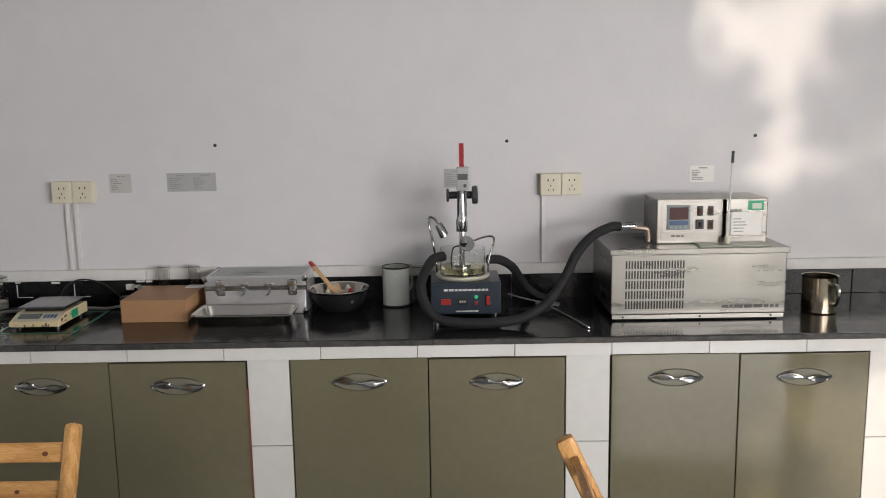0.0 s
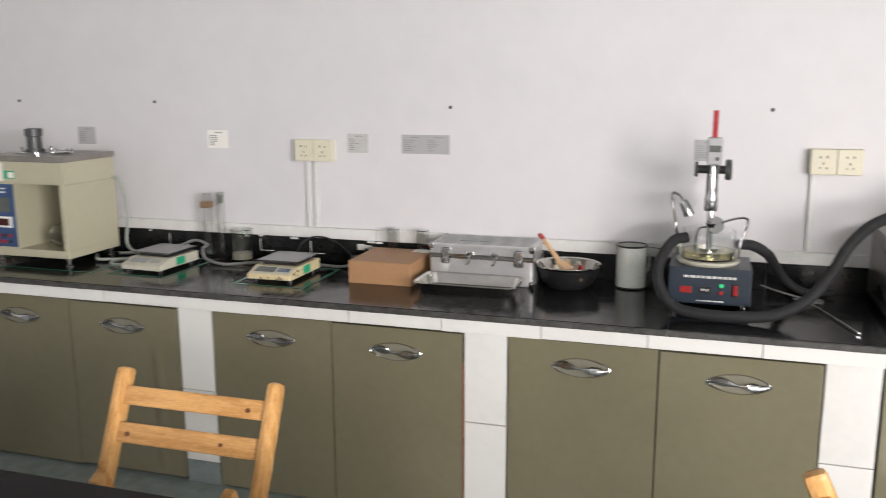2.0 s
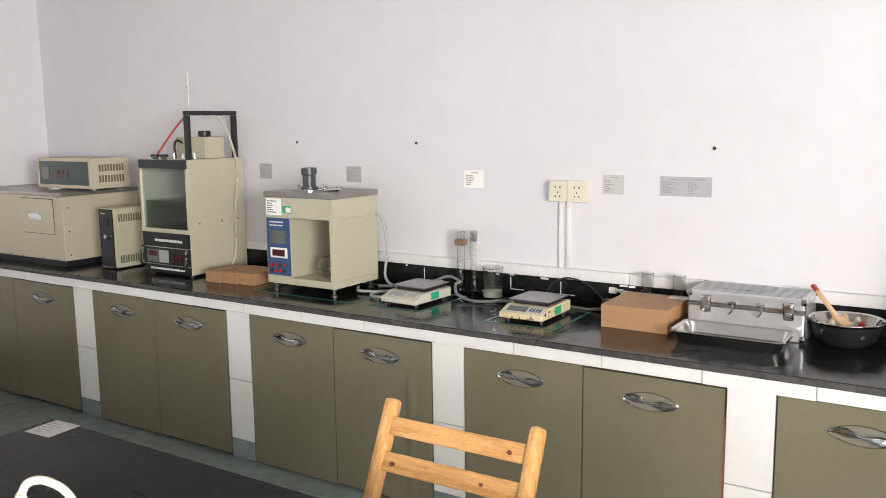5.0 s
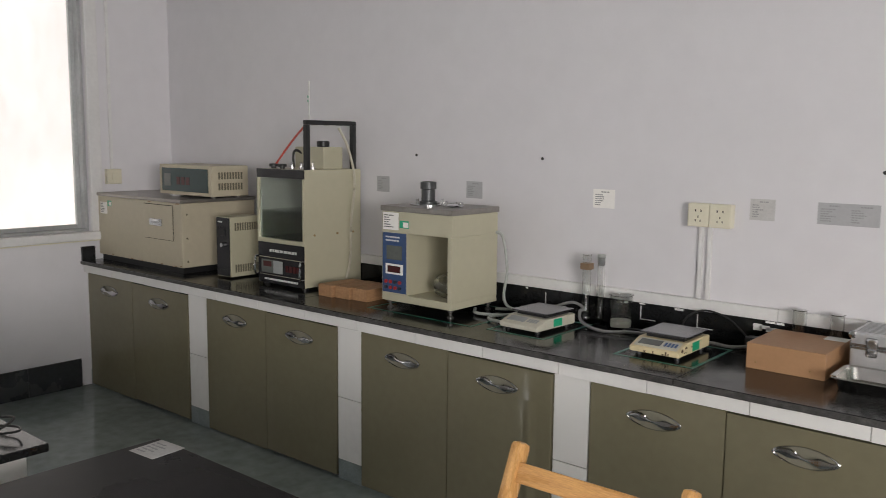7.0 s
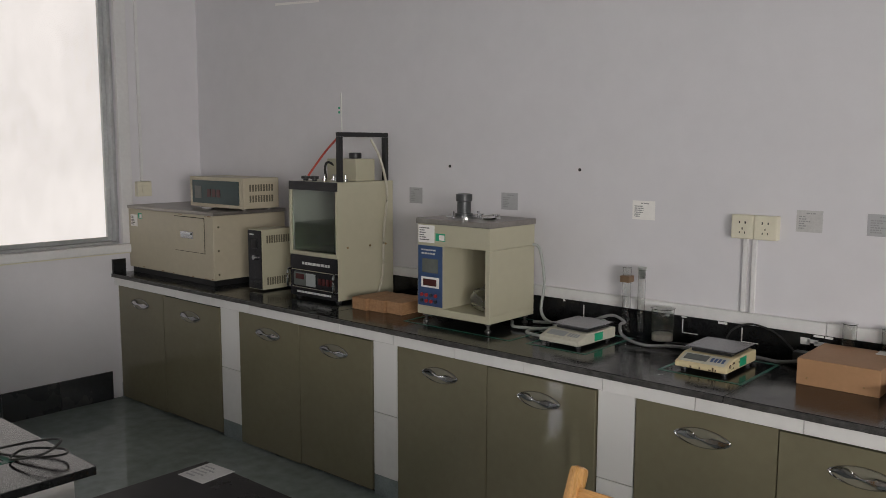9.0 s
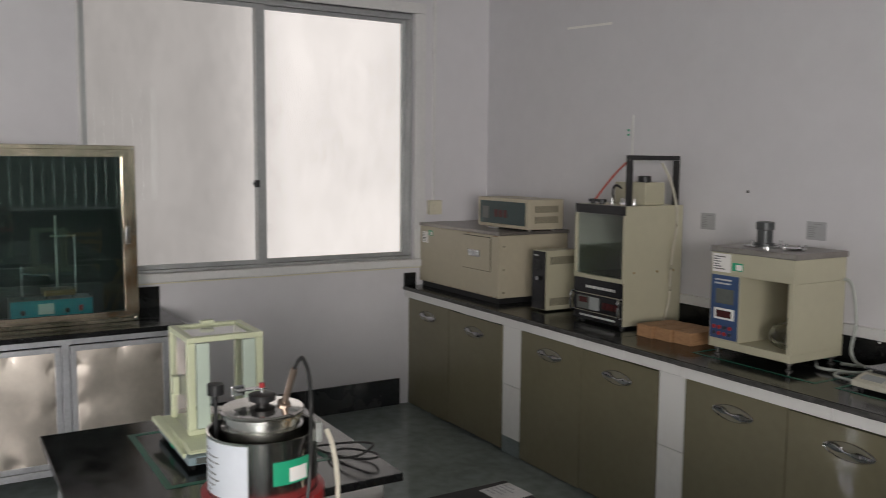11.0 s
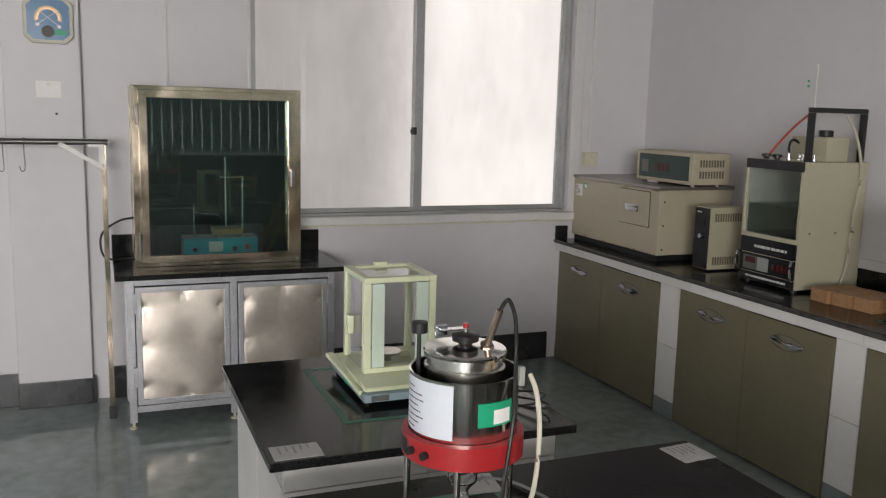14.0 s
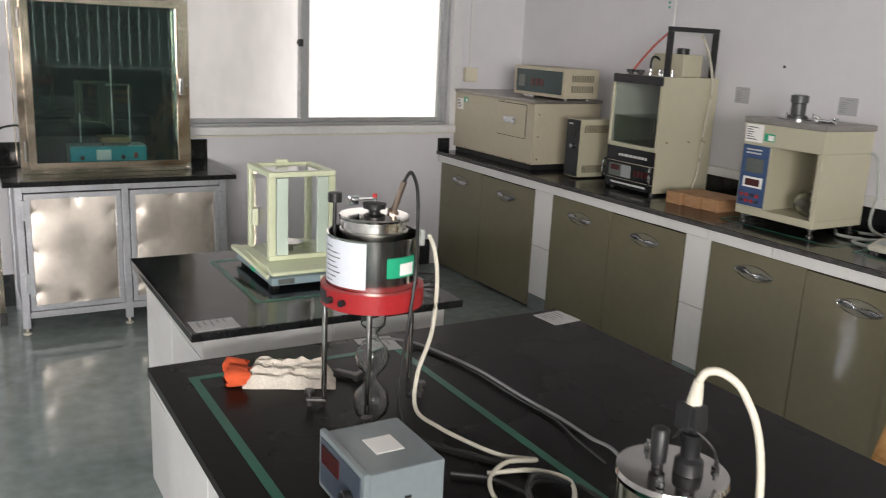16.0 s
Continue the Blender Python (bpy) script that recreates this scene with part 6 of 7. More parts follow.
part("frame", prism(oct_(0.102, 0.032), -0.022, (0, 0, 0), rotw, None, 0.003), "clock_rim", HG)
face = part("face", prism(oct_(0.086, 0.026), -0.002, (0.022, 0, 0), rotw), "clock_blue", HG, "blue dial face")
def arc(r0, r1, a0, a1, x, cy, cz, n=20, bm=None):
    bm = bm or bmesh.new()
    for k in range(n):
        p, q = radians(a0 + (a1 - a0) * k / n), radians(a0 + (a1 - a0) * (k + 1) / n)
        bm.faces.new([bm.verts.new((x, cy + r * math.cos(t), cz + r * math.sin(t))) for r, t in ((r0, p), (r1, p), (r1, q), (r0, q))])
    return bm
part("outer_scale", arc(0.050, 0.056, -12, 192, 0.0246, 0.0, 0.004), "yellowed", face)
part("inner_scale", arc(0.040, 0.050, -10, 190, 0.0246, 0.0, 0.004), "copper", face)
bm = beam((0.026, -0.042, -0.020), (0.026, 0.038, 0.040), 0.002, 0.001, 0, None, (0, 1, 0))
beam((0.0275, 0.042, -0.024), (0.0275, -0.036, 0.038), 0.002, 0.001, 0, bm, (0, 1, 0))
cyl(0.0085, 0.002, (0.0255, -0.043, -0.022), "x", 10, bm)
cyl(0.0085, 0.002, (0.0255, 0.044, -0.028), "x", 10, bm)
part("pointers", bm, "paper", face, "two white pointers")
part("sub_dial", cyl(0.026, 0.0015, (0.0245, -0.002, -0.050), "x", 20), "black", face)
part("sticker", bx(0.0245, 0.026, 0.026, 0.072, -0.066, -0.044), "sticker_green", face)
cl = thing("wall_label", "white printed label on the column below the dial", "label", (CX, 0.312, 1.497), 0, "labels on the wall")
part("sheet", bx(0, 0.0012, 0, 0.103, 0, 0.073), "paper", cl)
bm = bars(0.045, 0.075, 0.05, 0.066, 0, 2, 0.003, 81)
bm.transform(Matrix.Translation((0.0012, 0, 0)) @ rotw)
part("print", bm, "print_light", cl)
pg = thing("wall_plug", "dark screw plug still in the column", "plug", (CX, 0.392, 1.425), 0, "screw plugs")
part("plug", cyl(0.006, 0.004, (0, 0, 0), "x", 10), "black", pg)

# ---- analytical balance on the small bench ----
TA, TB = 0.757, 0.765
AB = thing("analytical_balance", "pale green analytical balance with a glass draught shield", "balance", (-2.07, 1.125, TA))
part("base", bx(0.02, 0.338, 0.012, 0.268, 0.012, 0.033, 0.005), "bluegrey", AB, "blue-grey base")
prof = [(0.016, 0.0332), (0.322, 0.0332), (0.322, 0.042), (0.250, 0.052), (0.016, 0.052)]
part("deck", prism(prof, 0.248, (0, 0.016, 0), None, None, 0.006), "mint", AB)
bm = bmesh.new()
rows = []
for k in range(25):
    u = k / 24
    xw, zw = 0.028 + 0.282 * u, 0.042 + 0.011 * math.cos(u * 2.7)
    yw = 0.006 - 0.012 * math.cos(math.pi * 0.5 * u) ** 2
    rows.append([bm.verts.new(q) for q in ((xw, 0.0156, zw + 0.004), (xw, yw + 0.001, zw + 0.004), (xw, yw, zw), (xw, yw, zw - 0.006), (xw, 0.0156, zw - 0.008))])
for a, b in zip(rows, rows[1:]):
    for k in range(5):
        bm.faces.new((a[k], b[k], b[(k + 1) % 5], a[(k + 1) % 5]))
bm.faces.new(rows[0])
bm.faces.new(rows[-1])
part("side_wing", bm, "mint", AB, "curved pale green side wing", True)
part("display", bx(0.3375, 0.340, 0.03, 0.075, 0.016, 0.030), "lcd", AB)
part("badge", bx(0.3375, 0.340, 0.15, 0.20, 0.018, 0.030), "mint", AB)
part("sticker", bx(0.16, 0.195, 0.010, 0.0115, 0.015, 0.031), "sticker_green", AB, "green inspection sticker")
c0, c1, e0, e1, zt = 0.034, 0.228, 0.042, 0.238, 0.300
for x in (c0, c1 - 0.02):
    for y in (e0, e1 - 0.02):
        part("post", bx(x, x + 0.02, y, y + 0.02, 0.0525, zt - 0.014, 0.003), "mint", AB)
bm = bx(c0, c1, e0, e0 + 0.02, zt - 0.014, zt, 0.002)
bx(c0, c1, e1 - 0.02, e1, zt - 0.014, zt, 0.002, bm=bm)
bx(c0, c0 + 0.02, e0 + 0.02, e1 - 0.02, zt - 0.014, zt, 0.002, bm=bm)
bx(c1 - 0.02, c1, e0 + 0.02, e1 - 0.02, zt - 0.014, zt, 0.002, bm=bm)
part("top_frame", bm, "mint", AB)
part("top_glass", bx(c0 + 0.015, c1 - 0.015, e0 + 0.015, e1 - 0.015, zt - 0.009, zt - 0.006), "pane", AB, "clear glass lid")
part("lid_grip", bx(c0 + 0.01, c0 + 0.03, e0 + 0.08, e1 - 0.08, zt, zt + 0.010, 0.003), "mint", AB)
part("front_glass", bx(c1 - 0.013, c1 - 0.010, e0 + 0.02, e1 - 0.02, 0.053, zt - 0.014), "pane", AB, "clear front pane")
for y in (e0 + 0.022, e1 - 0.055):
    part("front_stile", bx(c1 - 0.008, c1 + 0.002, y, y + 0.033, 0.066, zt - 0.016, 0.002), "mint_pale", AB, "paler front stile")
for y in (e0 + 0.007, e1 - 0.010):
    part("side_glass", bx(c0 + 0.02, c1 - 0.02, y, y + 0.003, 0.053, zt - 0.014), "pane", AB, "clear sliding side pane")
part("side_grip", bx(c0 + 0.06, c0 + 0.085, e0 - 0.010, e0 + 0.006, 0.130, 0.180, 0.003), "mint", AB)
part("front_rail", bx(c1 - 0.018, c1 + 0.004, e0 + 0.001, e1 - 0.001, 0.0525, 0.0655, 0.002), "mint", AB)
part("pan", lathe([(0, 0.052), (0.010, 0.052), (0.010, 0.072), (0.038, 0.074), (0.038, 0.079), (0, 0.079)], 28, (0.125, 0.140, 0)), "steel_smooth", AB, "round steel weighing pan", True)
part("pan_cover", bx(0.06, 0.11, 0.180, 0.215, 0.052, 0.070, 0.004), "mint", AB)
for x in (0.04, 0.29):
    for y in (0.035, 0.245):
        part("foot", cyl(0.014, 0.012, (x, y, 0), "z", 12), "black", AB)
tape_loop(-2.085, -1.645, 1.065, 1.47, TA, 0.016, "green tape outline round the balance")
lb = thing("bench_label", "white printed label stuck on the small bench corner", "label", (-1.56, 0.872, TA + 0.0004), 0, "labels on the benches")


def flat_label(ob, sx, sy, seed):
    part("sheet", bx(0, sx, 0, sy, 0, 0.0008), "paper_dull", ob)
    bm = bars(0.1 * sx, 0.75 * sx, 0.1 * sy, 0.85 * sy, 0, 5, 0.005, seed, None, depth=0.0006)
    bm.transform(Matrix.Translation((0, 0, 0.0008)) @ Matrix.Rotation(radians(-90), 4, "X"))
    part("print", bm, "print_faint", ob)


flat_label(lb, 0.075, 0.105, 91)
for n, (x, y, a) in enumerate(((-1.274, 1.664, 4), (-1.285, 1.175, -6))):
    lb = thing("bench_label", "white printed label stuck on the long bench edge", "label", (x, y, TB + 0.0004), a, "labels on the benches")
    flat_label(lb, 0.085, 0.085, 92 + n)
cb_ = thing("balance_cable", "thin black flex in loose loops on the small bench", "cable", (0, 0, TA))
part("flex", tube([(-1.95, 1.39, 0.02), (-1.85, 1.45, 0.005), (-1.72, 1.46, 0.004), (-1.60, 1.50, 0.012), (-1.55, 1.545, 0.02), (-1.60, 1.56, 0.016), (-1.68, 1.51, 0.010), (-1.64, 1.46, 0.008), (-1.56, 1.50, 0.03), (-1.58, 1.55, 0.045), (-1.66, 1.52, 0.03), (-1.75, 1.44, 0.004)], 0.003, 8, 6), "black_cable", cb_, "", True)

# ---- distillation viscometer on the long bench ----
PX, PY = -0.945, 1.052
EV = thing("engler_viscometer", "polished steel viscometer pot on a red ring and three legs", "viscometer", (PX, PY, TB))
part("pot", lathe([(0, 0.240), (0.084, 0.240), (0.086, 0.243), (0.086, 0.332), (0.0875, 0.335), (0.084, 0.334), (0.083, 0.25), (0, 0.247)], 48), "steel_pot", EV, "polished steel pot", True)
part("inner_vessel", lathe([(0.0, 0.29), (0.060, 0.29), (0.060, 0.334), (0.064, 0.336), (0.064, 0.340), (0.060, 0.342), (0.060, 0.354), (0.065, 0.356), (0.065, 0.3595), (0, 0.3595)], 40), "steel_pot", EV, "", True)
part("lid", lathe([(0.0, 0.360), (0.065, 0.360), (0.066, 0.363), (0.064, 0.3655), (0.035, 0.368), (0.012, 0.370), (0, 0.370)], 40), "steel_bright", EV, "domed steel lid", True)
part("lid_knob", lathe([(0, 0.368), (0.010, 0.368), (0.012, 0.374), (0.021, 0.376), (0.022, 0.385), (0.012, 0.387), (0, 0.388)], 24), "black", EV, "black lid knob", True)
part("spindle", cyl(0.0035, 0.009, (0, 0, 0.387), "z", 10), "chrome", EV)
part("spindle_tip", cyl(0.0045, 0.007, (0, 0, 0.395), "z", 10), "red", EV)
part("bracket", bx(-0.028, -0.012, -0.034, 0.012, 0.3885, 0.3905, 0.0008), "chrome", EV)
part("bracket_tab", bx(-0.034, -0.030, -0.040, -0.018, 0.378, 0.394, 0.001), "chrome", EV)
ring = part("red_ring", lathe([(0.088, 0.207), (0.097, 0.209), (0.097, 0.243), (0.087, 0.245), (0.087, 0.226), (0.06, 0.222), (0.06, 0.210)], 48), "red", EV, "red enamelled ring", True)


def on_ring(r, a0, a1, z0, z1, n=12):
    bm = bmesh.new()
    v = [[bm.verts.new(((r + o) * math.cos(t), (r + o) * math.sin(t), z)) for o, z in ((0, z0), (0, z1))] for t in [radians(a0 + (a1 - a0) * k / n) for k in range(n + 1)] for o in (0,)]
    for a, b in zip(v, v[1:]):
        bm.faces.new((a[0], b[0], b[1], a[1]))
    return bm


sheet = part("label_sheet", on_ring(0.0866, -122, -34, 0.250, 0.330, 20), "label_blue", EV, "white printed label round the pot", True)
bm = bmesh.new()
rnd = random.Random(14)
for k in range(8):
    z = 0.315 - 0.0085 * k
    a = -98
    end = -98 + rnd.uniform(12, 34)
    while a < end:
        w_ = rnd.uniform(1.2, 3.5)
        for p in ((a, min(end, a + w_)),):
            v = [bm.verts.new((0.0871 * math.cos(radians(t)), 0.0871 * math.sin(radians(t)), zz)) for t, zz in ((p[0], z), (p[1], z), (p[1], z + 0.0024), (p[0], z + 0.0024))]
            bm.faces.new(v)
        a += w_ + 0.7
part("print", bm, "print", sheet)
st = part("sticker", on_ring(0.0867, -9, 34, 0.270, 0.305, 10), "sticker_green", EV, "green inspection sticker", True)
part("field", on_ring(0.0871, 8, 30, 0.273, 0.294, 6), "paper", st)
part("plate", on_ring(0.0975, -112, -84, 0.214, 0.238, 6), "black", ring, "black maker's plate")
for a in (-75, -58):
    bm = cyl(0.006, 0.010, (0.096, 0, 0.226), "x", 12)
    bm.transform(Matrix.Rotation(radians(a), 4, "Z"))
    part("socket", bm, "black", ring)
for a in (-118, -28, 92):
    ca, sa = math.cos(radians(a)), math.sin(radians(a))
    part("leg", cyl(0.0055, 0.204, (0.088 * ca, 0.088 * sa, 0.005), "z", 12), "steel_smooth", EV, "thin steel leg", True)
    bm = bx(-0.004, 0.034, -0.006, 0.006, 0.010, 0.016, 0.002)
    cyl(0.004, 0.030, (0.028, 0, 0.0), "z", 10, bm)
    cyl(0.010, 0.006, (0.028, 0, 0.026), "z", 14, bm)
    bm.transform(Matrix.Translation((0.088 * ca, 0.088 * sa, 0)) @ Matrix.Rotation(radians(a), 4, "Z"))
    part("levelling_screw", bm, "galv_dark", EV, "levelling screw foot", True)
bm = lathe([(0, 0.26), (0.0035, 0.26), (0.0035, 0.384), (0.013, 0.385), (0.013, 0.401), (0, 0.403)], 16, (-0.033, -0.065, 0))
part("stirrer_knob", bm, "black", EV, "black stirrer knob", True)
bm = cyl(0.0055, 0.074, (0, 0, 0), "z", 14)
cyl(0.0085, 0.012, (0, 0, 0.0), "z", 14, bm)
cyl(0.011, 0.006, (0, 0, 0.010), "z", 6, bm)
bm.transform(Matrix.Translation((0.012, 0.028, 0.358)) @ Matrix.Rotation(radians(22), 4, Vector((-0.5, 1, 0))))
part("probe", bm, "probe_metal", EV, "temperature probe", True)
part("probe_cable", tube([(0.036, 0.040, 0.425), (0.042, 0.046, 0.440), (0.050, 0.050, 0.442), (0.064, 0.054, 0.415), (0.070, 0.054, 0.35), (0.090, 0.042, 0.27), (0.103, 0.022, 0.17), (0.106, 0.008, 0.08), (0.130, 0.010, 0.012), (0.19, 0.03, 0.006), (0.28, 0.09, 0.006), (0.36, 0.14, 0.006)], 0.0032, 8, 8), "black_cable", EV, "black probe cable", True)
part("clip", bx(0.048, 0.058, 0.068, 0.078, 0.315, 0.345, 0.003), "hose_grey", EV)
for piece in EV.children_recursive:
    piece.data.transform(Matrix.Diagonal((0.945, 0.945, 1, 1)))
fk = thing("engler_flask", "clear glass two-bulb receiving flask under the pot", "flask", (PX + 0.045, PY - 0.018, TB))
outer = [(0, 0.002), (0.014, 0.002), (0.026, 0.012), (0.030, 0.028), (0.026, 0.044), (0.012, 0.058), (0.009, 0.066), (0.012, 0.074), (0.024, 0.086), (0.028, 0.100), (0.024, 0.114), (0.011, 0.126), (0.008, 0.136), (0.012, 0.142), (0.020, 0.150), (0.021, 0.168)]
outer = [(r * 1.08, 0.002 + (z - 0.002) * 1.2) for r, z in outer]
inner = [(max(0, r - 0.0016), z + 0.001) for r, z in reversed(outer)]
part("bulb", lathe(outer + inner, 28), "glass", fk, "", True)

pwr = thing("white_power_cord", "cream power cord hanging from the pot across the bench", "cable", (PX, PY, TB))
part("cord", tube([(0.06, 0.078, 0.335), (0.075, 0.082, 0.31), (0.078, 0.088, 0.25), (0.074, 0.084, 0.16), (0.064, 0.064, 0.08), (0.080, 0.055, 0.02), (0.135, 0.07, 0.007), (0.21, 0.09, 0.006), (0.27, 0.115, 0.006), (0.31, 0.155, 0.008), (0.30, 0.10, 0.010), (0.34, 0.045, 0.006), (0.42, 0.03, 0.006), (0.46, 0.10, 0.012), (0.40, 0.155, 0.014), (0.34, 0.13, 0.010), (0.31, 0.06, 0.006)], 0.0038, 8, 8), "white_cable", pwr, "", True)
blk = thing("black_cable_coil", "loose coil of black flex on the long bench", "cable", (0, 0, TB))
pts = [(-0.66, 1.06, 0.006), (-0.60, 1.12, 0.006)]
for k in range(26):
    a = k * 0.58
    pts.append((-0.505 + 0.075 * math.cos(a) + 0.004 * (k % 5), 1.165 + 0.05 * math.sin(a), 0.006 + 0.002 * (k % 7)))
pts += [(-0.42, 1.24, 0.006), (-0.35, 1.30, 0.006), (-0.28, 1.30, 0.006)]
part("flex", tube(pts, 0.0036, 4, 7), "black_cable", blk, "", True)
gc = thing("grey_power_cable", "stiff grey-black power cable lying across the long bench", "cable", (0, 0, TB))
part("cable", tube([(-1.08, 1.12, 0.03), (-1.18, 1.16, 0.02), (-1.235, 1.225, 0.012), (-1.211, 1.279, 0.006), (-1.130, 1.308, 0.006), (-1.002, 1.332, 0.006), (-0.863, 1.337, 0.006), (-0.746, 1.345, 0.006), (-0.663, 1.345, 0.006), (-0.580, 1.341, 0.006), (-0.34, 1.20, 0.006)], 0.0031, 8, 8), "grey_cable", gc, "", True)
part("cable", tube([(-1.215, 1.267, 0.005), (-1.134, 1.296, 0.005), (-1.006, 1.320, 0.005), (-0.867, 1.325, 0.005), (-0.750, 1.333, 0.005), (-0.667, 1.320, 0.005), (-0.584, 1.310, 0.005)], 0.002, 8, 8), "black_cable", gc, "", True)
cn = thing("clamp_screw", "small steel clamp lying behind the legs", "clamp", (-1.09, 1.075, TB), 35)
bm = bx(-0.03, 0.03, -0.008, 0.008, 0.003, 0.012, 0.003)
bx(0.02, 0.032, -0.02, 0.02, 0.004, 0.018, 0.003, bm=bm)
cyl(0.004, 0.06, (-0.055, 0, 0.008), "x", 10, bm)
part("clamp", bm, "galv_dark", cn)

gv = thing("work_gloves", "pair of soiled white knitted work gloves with orange cuffs", "gloves", (-1.165, 0.868, TB), 66)
def hump(x0, x1, y0, y1, h, seed, nx=26, ny=16):
    bm = bmesh.new()
    g = []
    for i in range(nx + 1):
        row = []
        for k in range(ny + 1):
            u, v = i / nx, k / ny
            edge = (math.sin(math.pi * v) ** 0.5) * (min(1, 8 * u + 0.25) * min(1, 7 * (1 - u) + 0.12))
            w_ = 0.010 * noise.noise(Vector((u * 9, v * 5, seed))) + 0.008 * math.sin(v * 17 + 2 * math.sin(4 * u + seed))
            wob = 0.006 * noise.noise(Vector((u * 5, seed * 3.1, v)))
            row.append(bm.verts.new((x0 + (x1 - x0) * u, y0 + (y1 - y0) * v + wob, max(0.001, (0.8 * h + w_) * edge))))
        g.append(row)
    for i in range(nx):
        for k in range(ny):
            bm.faces.new((g[i][k], g[i + 1][k], g[i + 1][k + 1], g[i][k + 1]))
    return bm
part("glove", hump(0.018, 0.195, -0.045, 0.015, 0.030, 3.3), "glove", gv, "", True)
part("glove", hump(0.025, 0.190, -0.005, 0.048, 0.040, 7.7), "glove", gv, "", True)
for y, tip in ((-0.022, 0.0), (0.020, 0.010)):
    bm = bmesh.new()
    rings = []
    for i, (x, r) in enumerate(((0.030, 0.021), (0.016, 0.024), (0.002, 0.026), (-0.010, 0.027), (-0.012, 0.024), (-0.004, 0.022), (0.012, 0.020))):
        rings.append([bm.verts.new((x - tip + 0.004 * math.sin(3 * t + i), y + r * math.cos(t) * (1 + 0.05 * math.sin(5 * t)), 0.019 + 0.70 * r * math.sin(t) * (1 + 0.12 * math.sin(4 * t + y * 90)))) for t in [k * 2 * math.pi / 24 for k in range(24)]])
    for p, q in zip(rings, rings[1:]):
        for k in range(24):
            bm.faces.new((p[k], p[(k + 1) % 24], q[(k + 1) % 24], q[k]))
    part("cuff", bm, "orange", gv, "orange knitted cuff", True)

cbx = thing("temperature_controller", "grey metal temperature controller with a sloping dark front", "controller", (-0.715, 0.862, TB), 0)
body = part("case", bx(0, 0.150, 0.010, 0.128, 0.006, 0.092, 0.003), "panel_bluegrey", cbx)
bm = bx(-0.004, 0.154, 0.0, 0.010, 0.004, 0.096, 0.003)
part("bezel", bm, "panel_bluegrey", cbx)
fr = part("front", bx(0.006, 0.144, -0.002, 0.0, 0.014, 0.088, 0.001), "panel_navy_pale", cbx, "dark front panel")
part("display", bx(0.015, 0.075, -0.004, -0.002, 0.052, 0.08), "red_dark", fr)
part("knob", cyl(0.012, 0.014, (0.115, -0.016, 0.045), "y", 18, bevel=0.002), "black", fr, "", True)
part("paper_tag", bx(0.05, 0.098, 0.045, 0.09, 0.092, 0.0928), "paper", body, "small paper tag")
bm = bx(0.149, 0.1515, 0.03, 0.038, 0.02, 0.04)
bx(0.149, 0.1515, 0.065, 0.075, 0.045, 0.049, bm=bm)
part("side_slot", bm, "black", body)
for x in (0.02, 0.13):
    for y in (0.025, 0.115):
        part("foot", cyl(0.008, 0.006, (x, y, 0), "z", 10), "black", cbx)

wn_ = thing("electric_heater_pot", "steel heating pot with black terminals and a fabric cord", "heater", (-0.162, 1.002, TB))
part("pot", lathe([(0, 0), (0.066, 0), (0.070, 0.006), (0.070, 0.209), (0, 0.209)], 40), "steel_warm", wn_, "", True)
part("lid", lathe([(0.0, 0.209), (0.074, 0.209), (0.076, 0.213), (0.074, 0.217), (0, 0.218)], 40), "steel_smooth", wn_, "flat steel lid", True)
for a in (60, 170, 300):
    part("nut", lathe([(0, 0.218), (0.006, 0.218), (0.006, 0.223), (0.003, 0.224), (0.003, 0.230), (0, 0.231)], 6, (0.058 * math.cos(radians(a)), 0.058 * math.sin(radians(a)), 0)), "chrome", wn_)
part("handle", lathe([(0, 0.218), (0.008, 0.218), (0.008, 0.224), (0.011, 0.226), (0.012, 0.266), (0.009, 0.270), (0, 0.271)], 18, (-0.012, -0.016, 0)), "black", wn_, "black lid handle", True)
bm = lathe([(0, 0.218), (0.020, 0.218), (0.019, 0.234), (0.013, 0.239), (0.013, 0.266), (0.016, 0.270), (0, 0.272)], 18, (0.016, 0.012, 0))
part("terminal", bm, "black", wn_, "black plug terminal", True)
bm = bx(-0.017, 0.017, -0.012, 0.012, 0, 0.035, 0.005)
bm.transform(Matrix.Translation((0.014, 0.013, 0.270)) @ Matrix.Rotation(radians(-8), 4, "Y"))
part("plug", bm, "black", wn_, "black plug", True)
bm = lathe([(0, 0), (0.011, 0), (0.007, 0.03), (0.006, 0.034), (0, 0.034)], 14)
bm.transform(Matrix.Translation((0.012, 0.012, 0.302)) @ Matrix.Rotation(radians(6), 4, "Y"))
part("strain_relief", bm, "white_cable", wn_, "cream cord sleeve", True)
part("cord", tube([(0.014, 0.012, 0.332), (0.020, 0.020, 0.347), (0.035, 0.036, 0.347), (0.056, 0.054, 0.325), (0.080, 0.068, 0.26), (0.100, 0.072, 0.10), (0.115, 0.068, 0.02), (0.16, 0.05, 0.006), (0.24, 0.02, 0.006)], 0.0052, 8, 10), "white_cable", wn_, "cream fabric cord", True)
part("wire_loop", tube([(-0.002, -0.006, 0.259), (0.02, 0.0, 0.279), (0.045, 0.02, 0.259), (0.05, 0.03, 0.229)], 0.002, 6, 6), "black_cable", wn_, "", True)
part("paddle", bx(-0.004, 0.020, -0.003, 0.003, 0.272, 0.306, 0.002), "black", wn_)

for piece in wn_.children:
    for v in piece.data.vertices:
        z = v.co.z / UNIT
        v.co = (0.73 * v.co.x, 0.73 * v.co.y, UNIT * (1.25 * z if z < 0.218 else 0.2725 + 0.8 * (z - 0.218)))

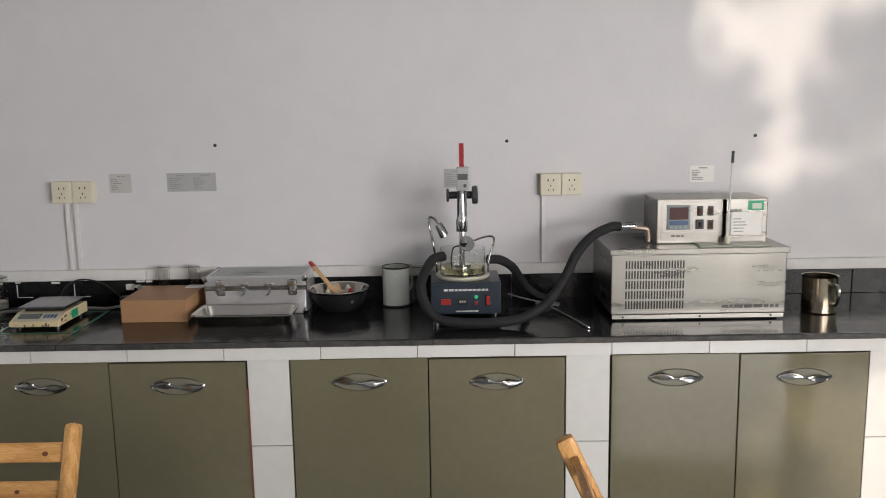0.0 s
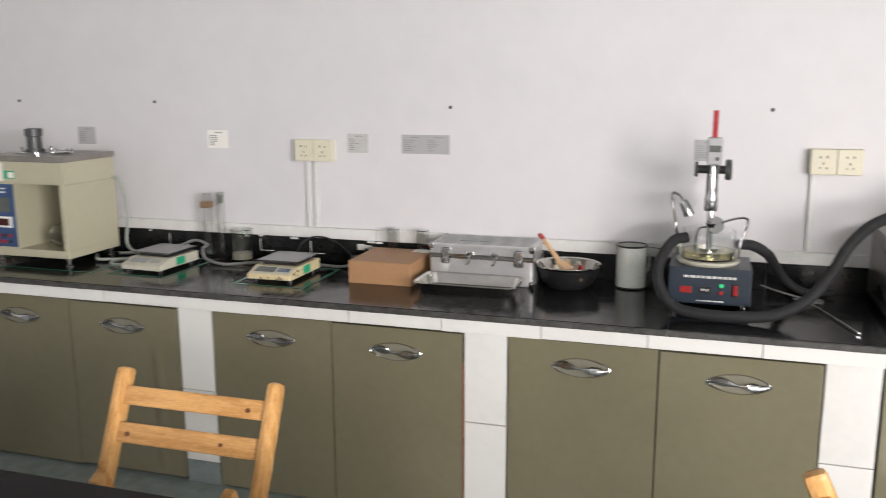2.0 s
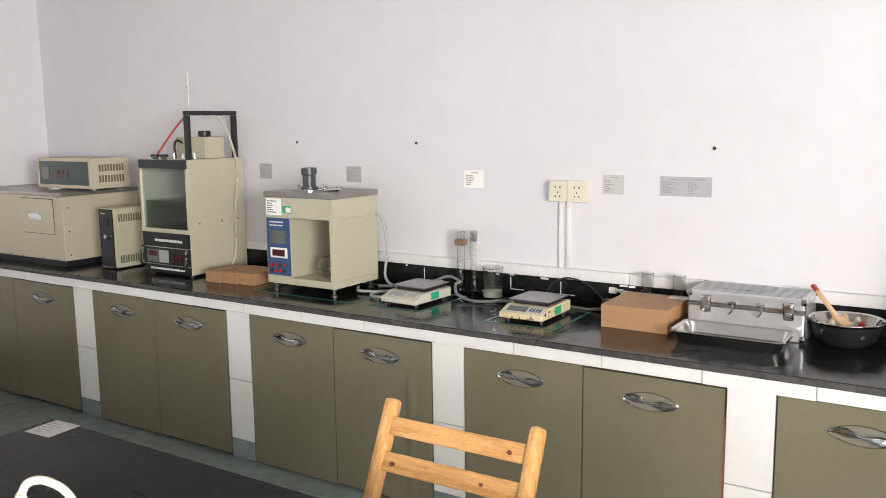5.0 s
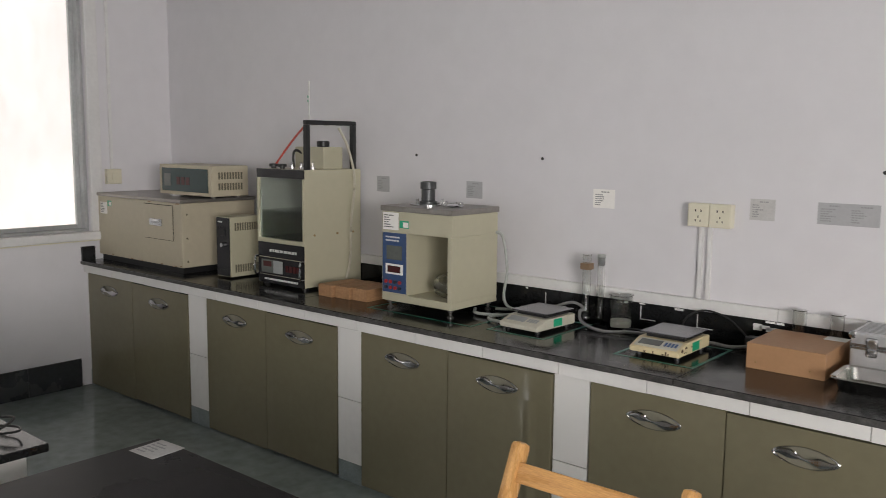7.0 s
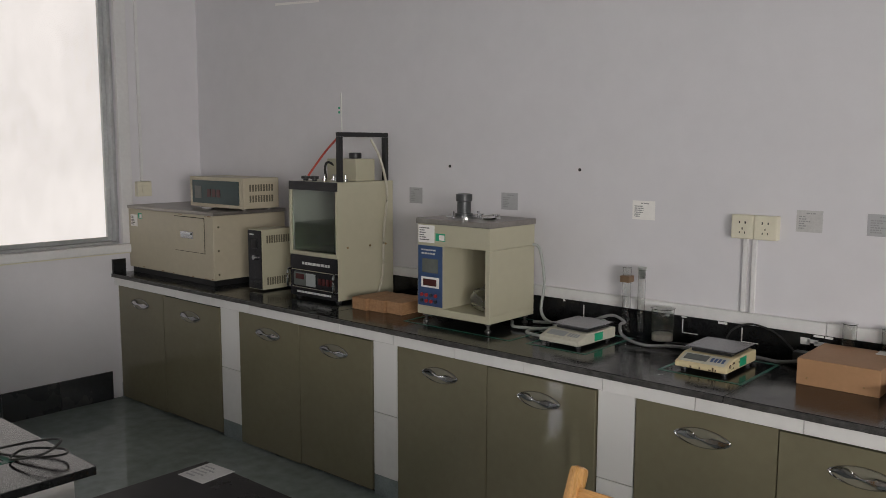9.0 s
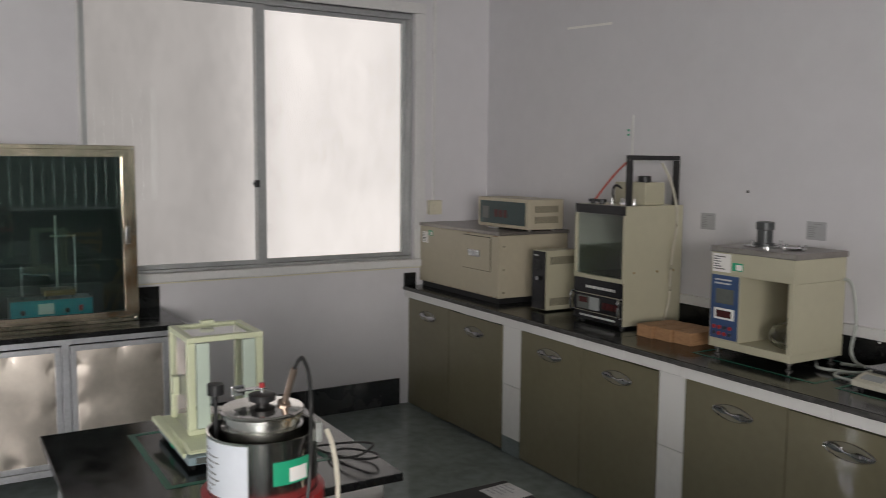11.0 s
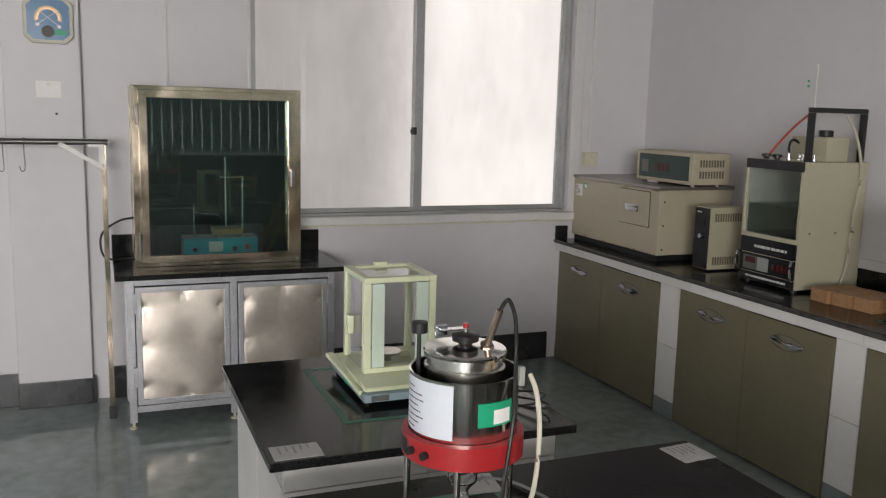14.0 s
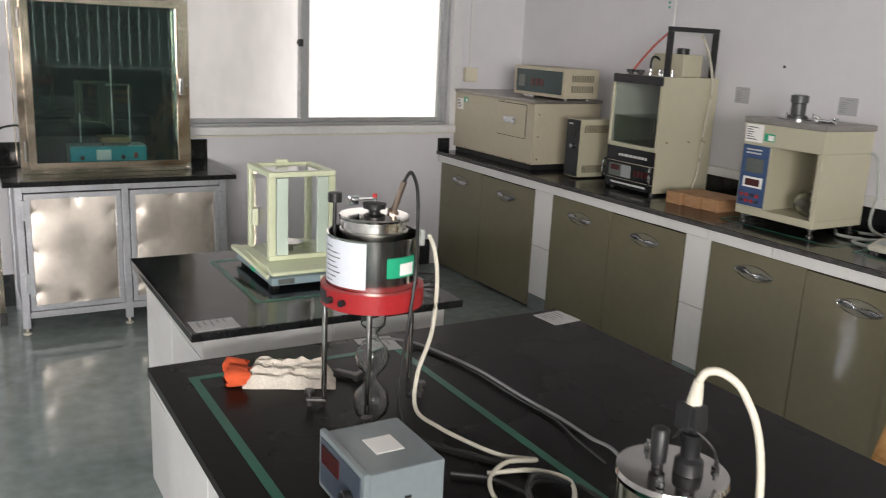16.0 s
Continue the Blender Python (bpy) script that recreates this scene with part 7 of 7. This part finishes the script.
tape_loop(-1.212, -0.12, 0.788, 1.246, TB, 0.017, "green tape outline on the long bench")

# ---- folding pine chairs ----
def folding_chair(at, turn, label):
    """Origin on the floor under the top of the back; the sitter looks along -y."""
    c = thing("folding_chair", label, "chair", at, turn, "chairs at the bench")
    S = 0.46
    for x in (-0.186, 0.186):
        top, low = (x, 0.0, 0.835), (x, -S * (0.835 - FL), FL)
        bm = beam(low, top, 0.030, 0.040, 0.0125)
        part("post", bm, "pine_long", c, "pine back post and front leg")
        xi = x * 0.82
        part("rear_leg", beam((xi, 0.08, FL), (xi, -0.165, 0.655), 0.026, 0.036, 0.006), "pine_long", c)
        part("bolt", cyl(0.006, 0.012, (xi * 1.0 - 0.006 if x > 0 else xi - 0.006, -0.178, 0.638), "x", 10), "chrome", c)
    def back(z0, z1):
        zc = (z0 + z1) / 2
        yc = -S * (0.835 - zc)
        return beam((0, yc - S * (z1 - z0) / 2 - 0.004, z0), (0, yc + S * (z1 - z0) / 2 - 0.004, z1), 0.345, 0.016, 0.004)
    r1 = part("back_rail", back(0.762, 0.800), "pine_cross", c, "pine back rail")
    r2 = part("back_rail", back(0.688, 0.728), "pine_cross", c, "knotty pine back rail")
    rnd = random.Random(int(abs(turn)) + 3)
    for rail, z0, xs in ((r1, 0.781, (0.135,)), (r2, 0.708, (-0.145, 0.02, 0.085))):
        for x in xs:
            y = -S * (0.835 - z0) - 0.0135
            bm = cyl(rnd.uniform(0.004, 0.008), 0.0012, (0, 0, 0), "y", 12)
            bm.transform(Matrix.Translation((x, y, z0 + rnd.uniform(-0.006, 0.006))) @ Matrix.Rotation(math.atan(S) * -1, 4, "X") @ Matrix.Diagonal((1.3, 1, 1, 1)))
            part("knot", bm, "pine_knot", rail)
    for k in range(6):
        part("seat_slat", bx(-0.165, 0.165, -0.40 + 0.058 * k, -0.352 + 0.058 * k, 0.425, 0.442, 0.003), "pine_cross", c)
    for x in (-0.125, 0.125):
        part("seat_rail", bx(x - 0.012, x + 0.012, -0.41, -0.03, 0.395, 0.4248, 0.003), "pine_long", c)
    part("stretcher", bx(-0.171, 0.171, -0.345, -0.325, 0.10, 0.135, 0.003), "pine_cross", c)
    part("stretcher", bx(-0.14, 0.14, 0.035, 0.055, 0.13, 0.16, 0.003), "pine_cross", c)
    return c


folding_chair((-0.362, 2.135, 0.0), 0.5, "varnished knotty pine folding chair drawn up to the bench")
folding_chair((0.862, 1.83, 0.0), 90, "varnished pine folding chair standing side-on at the bench end")
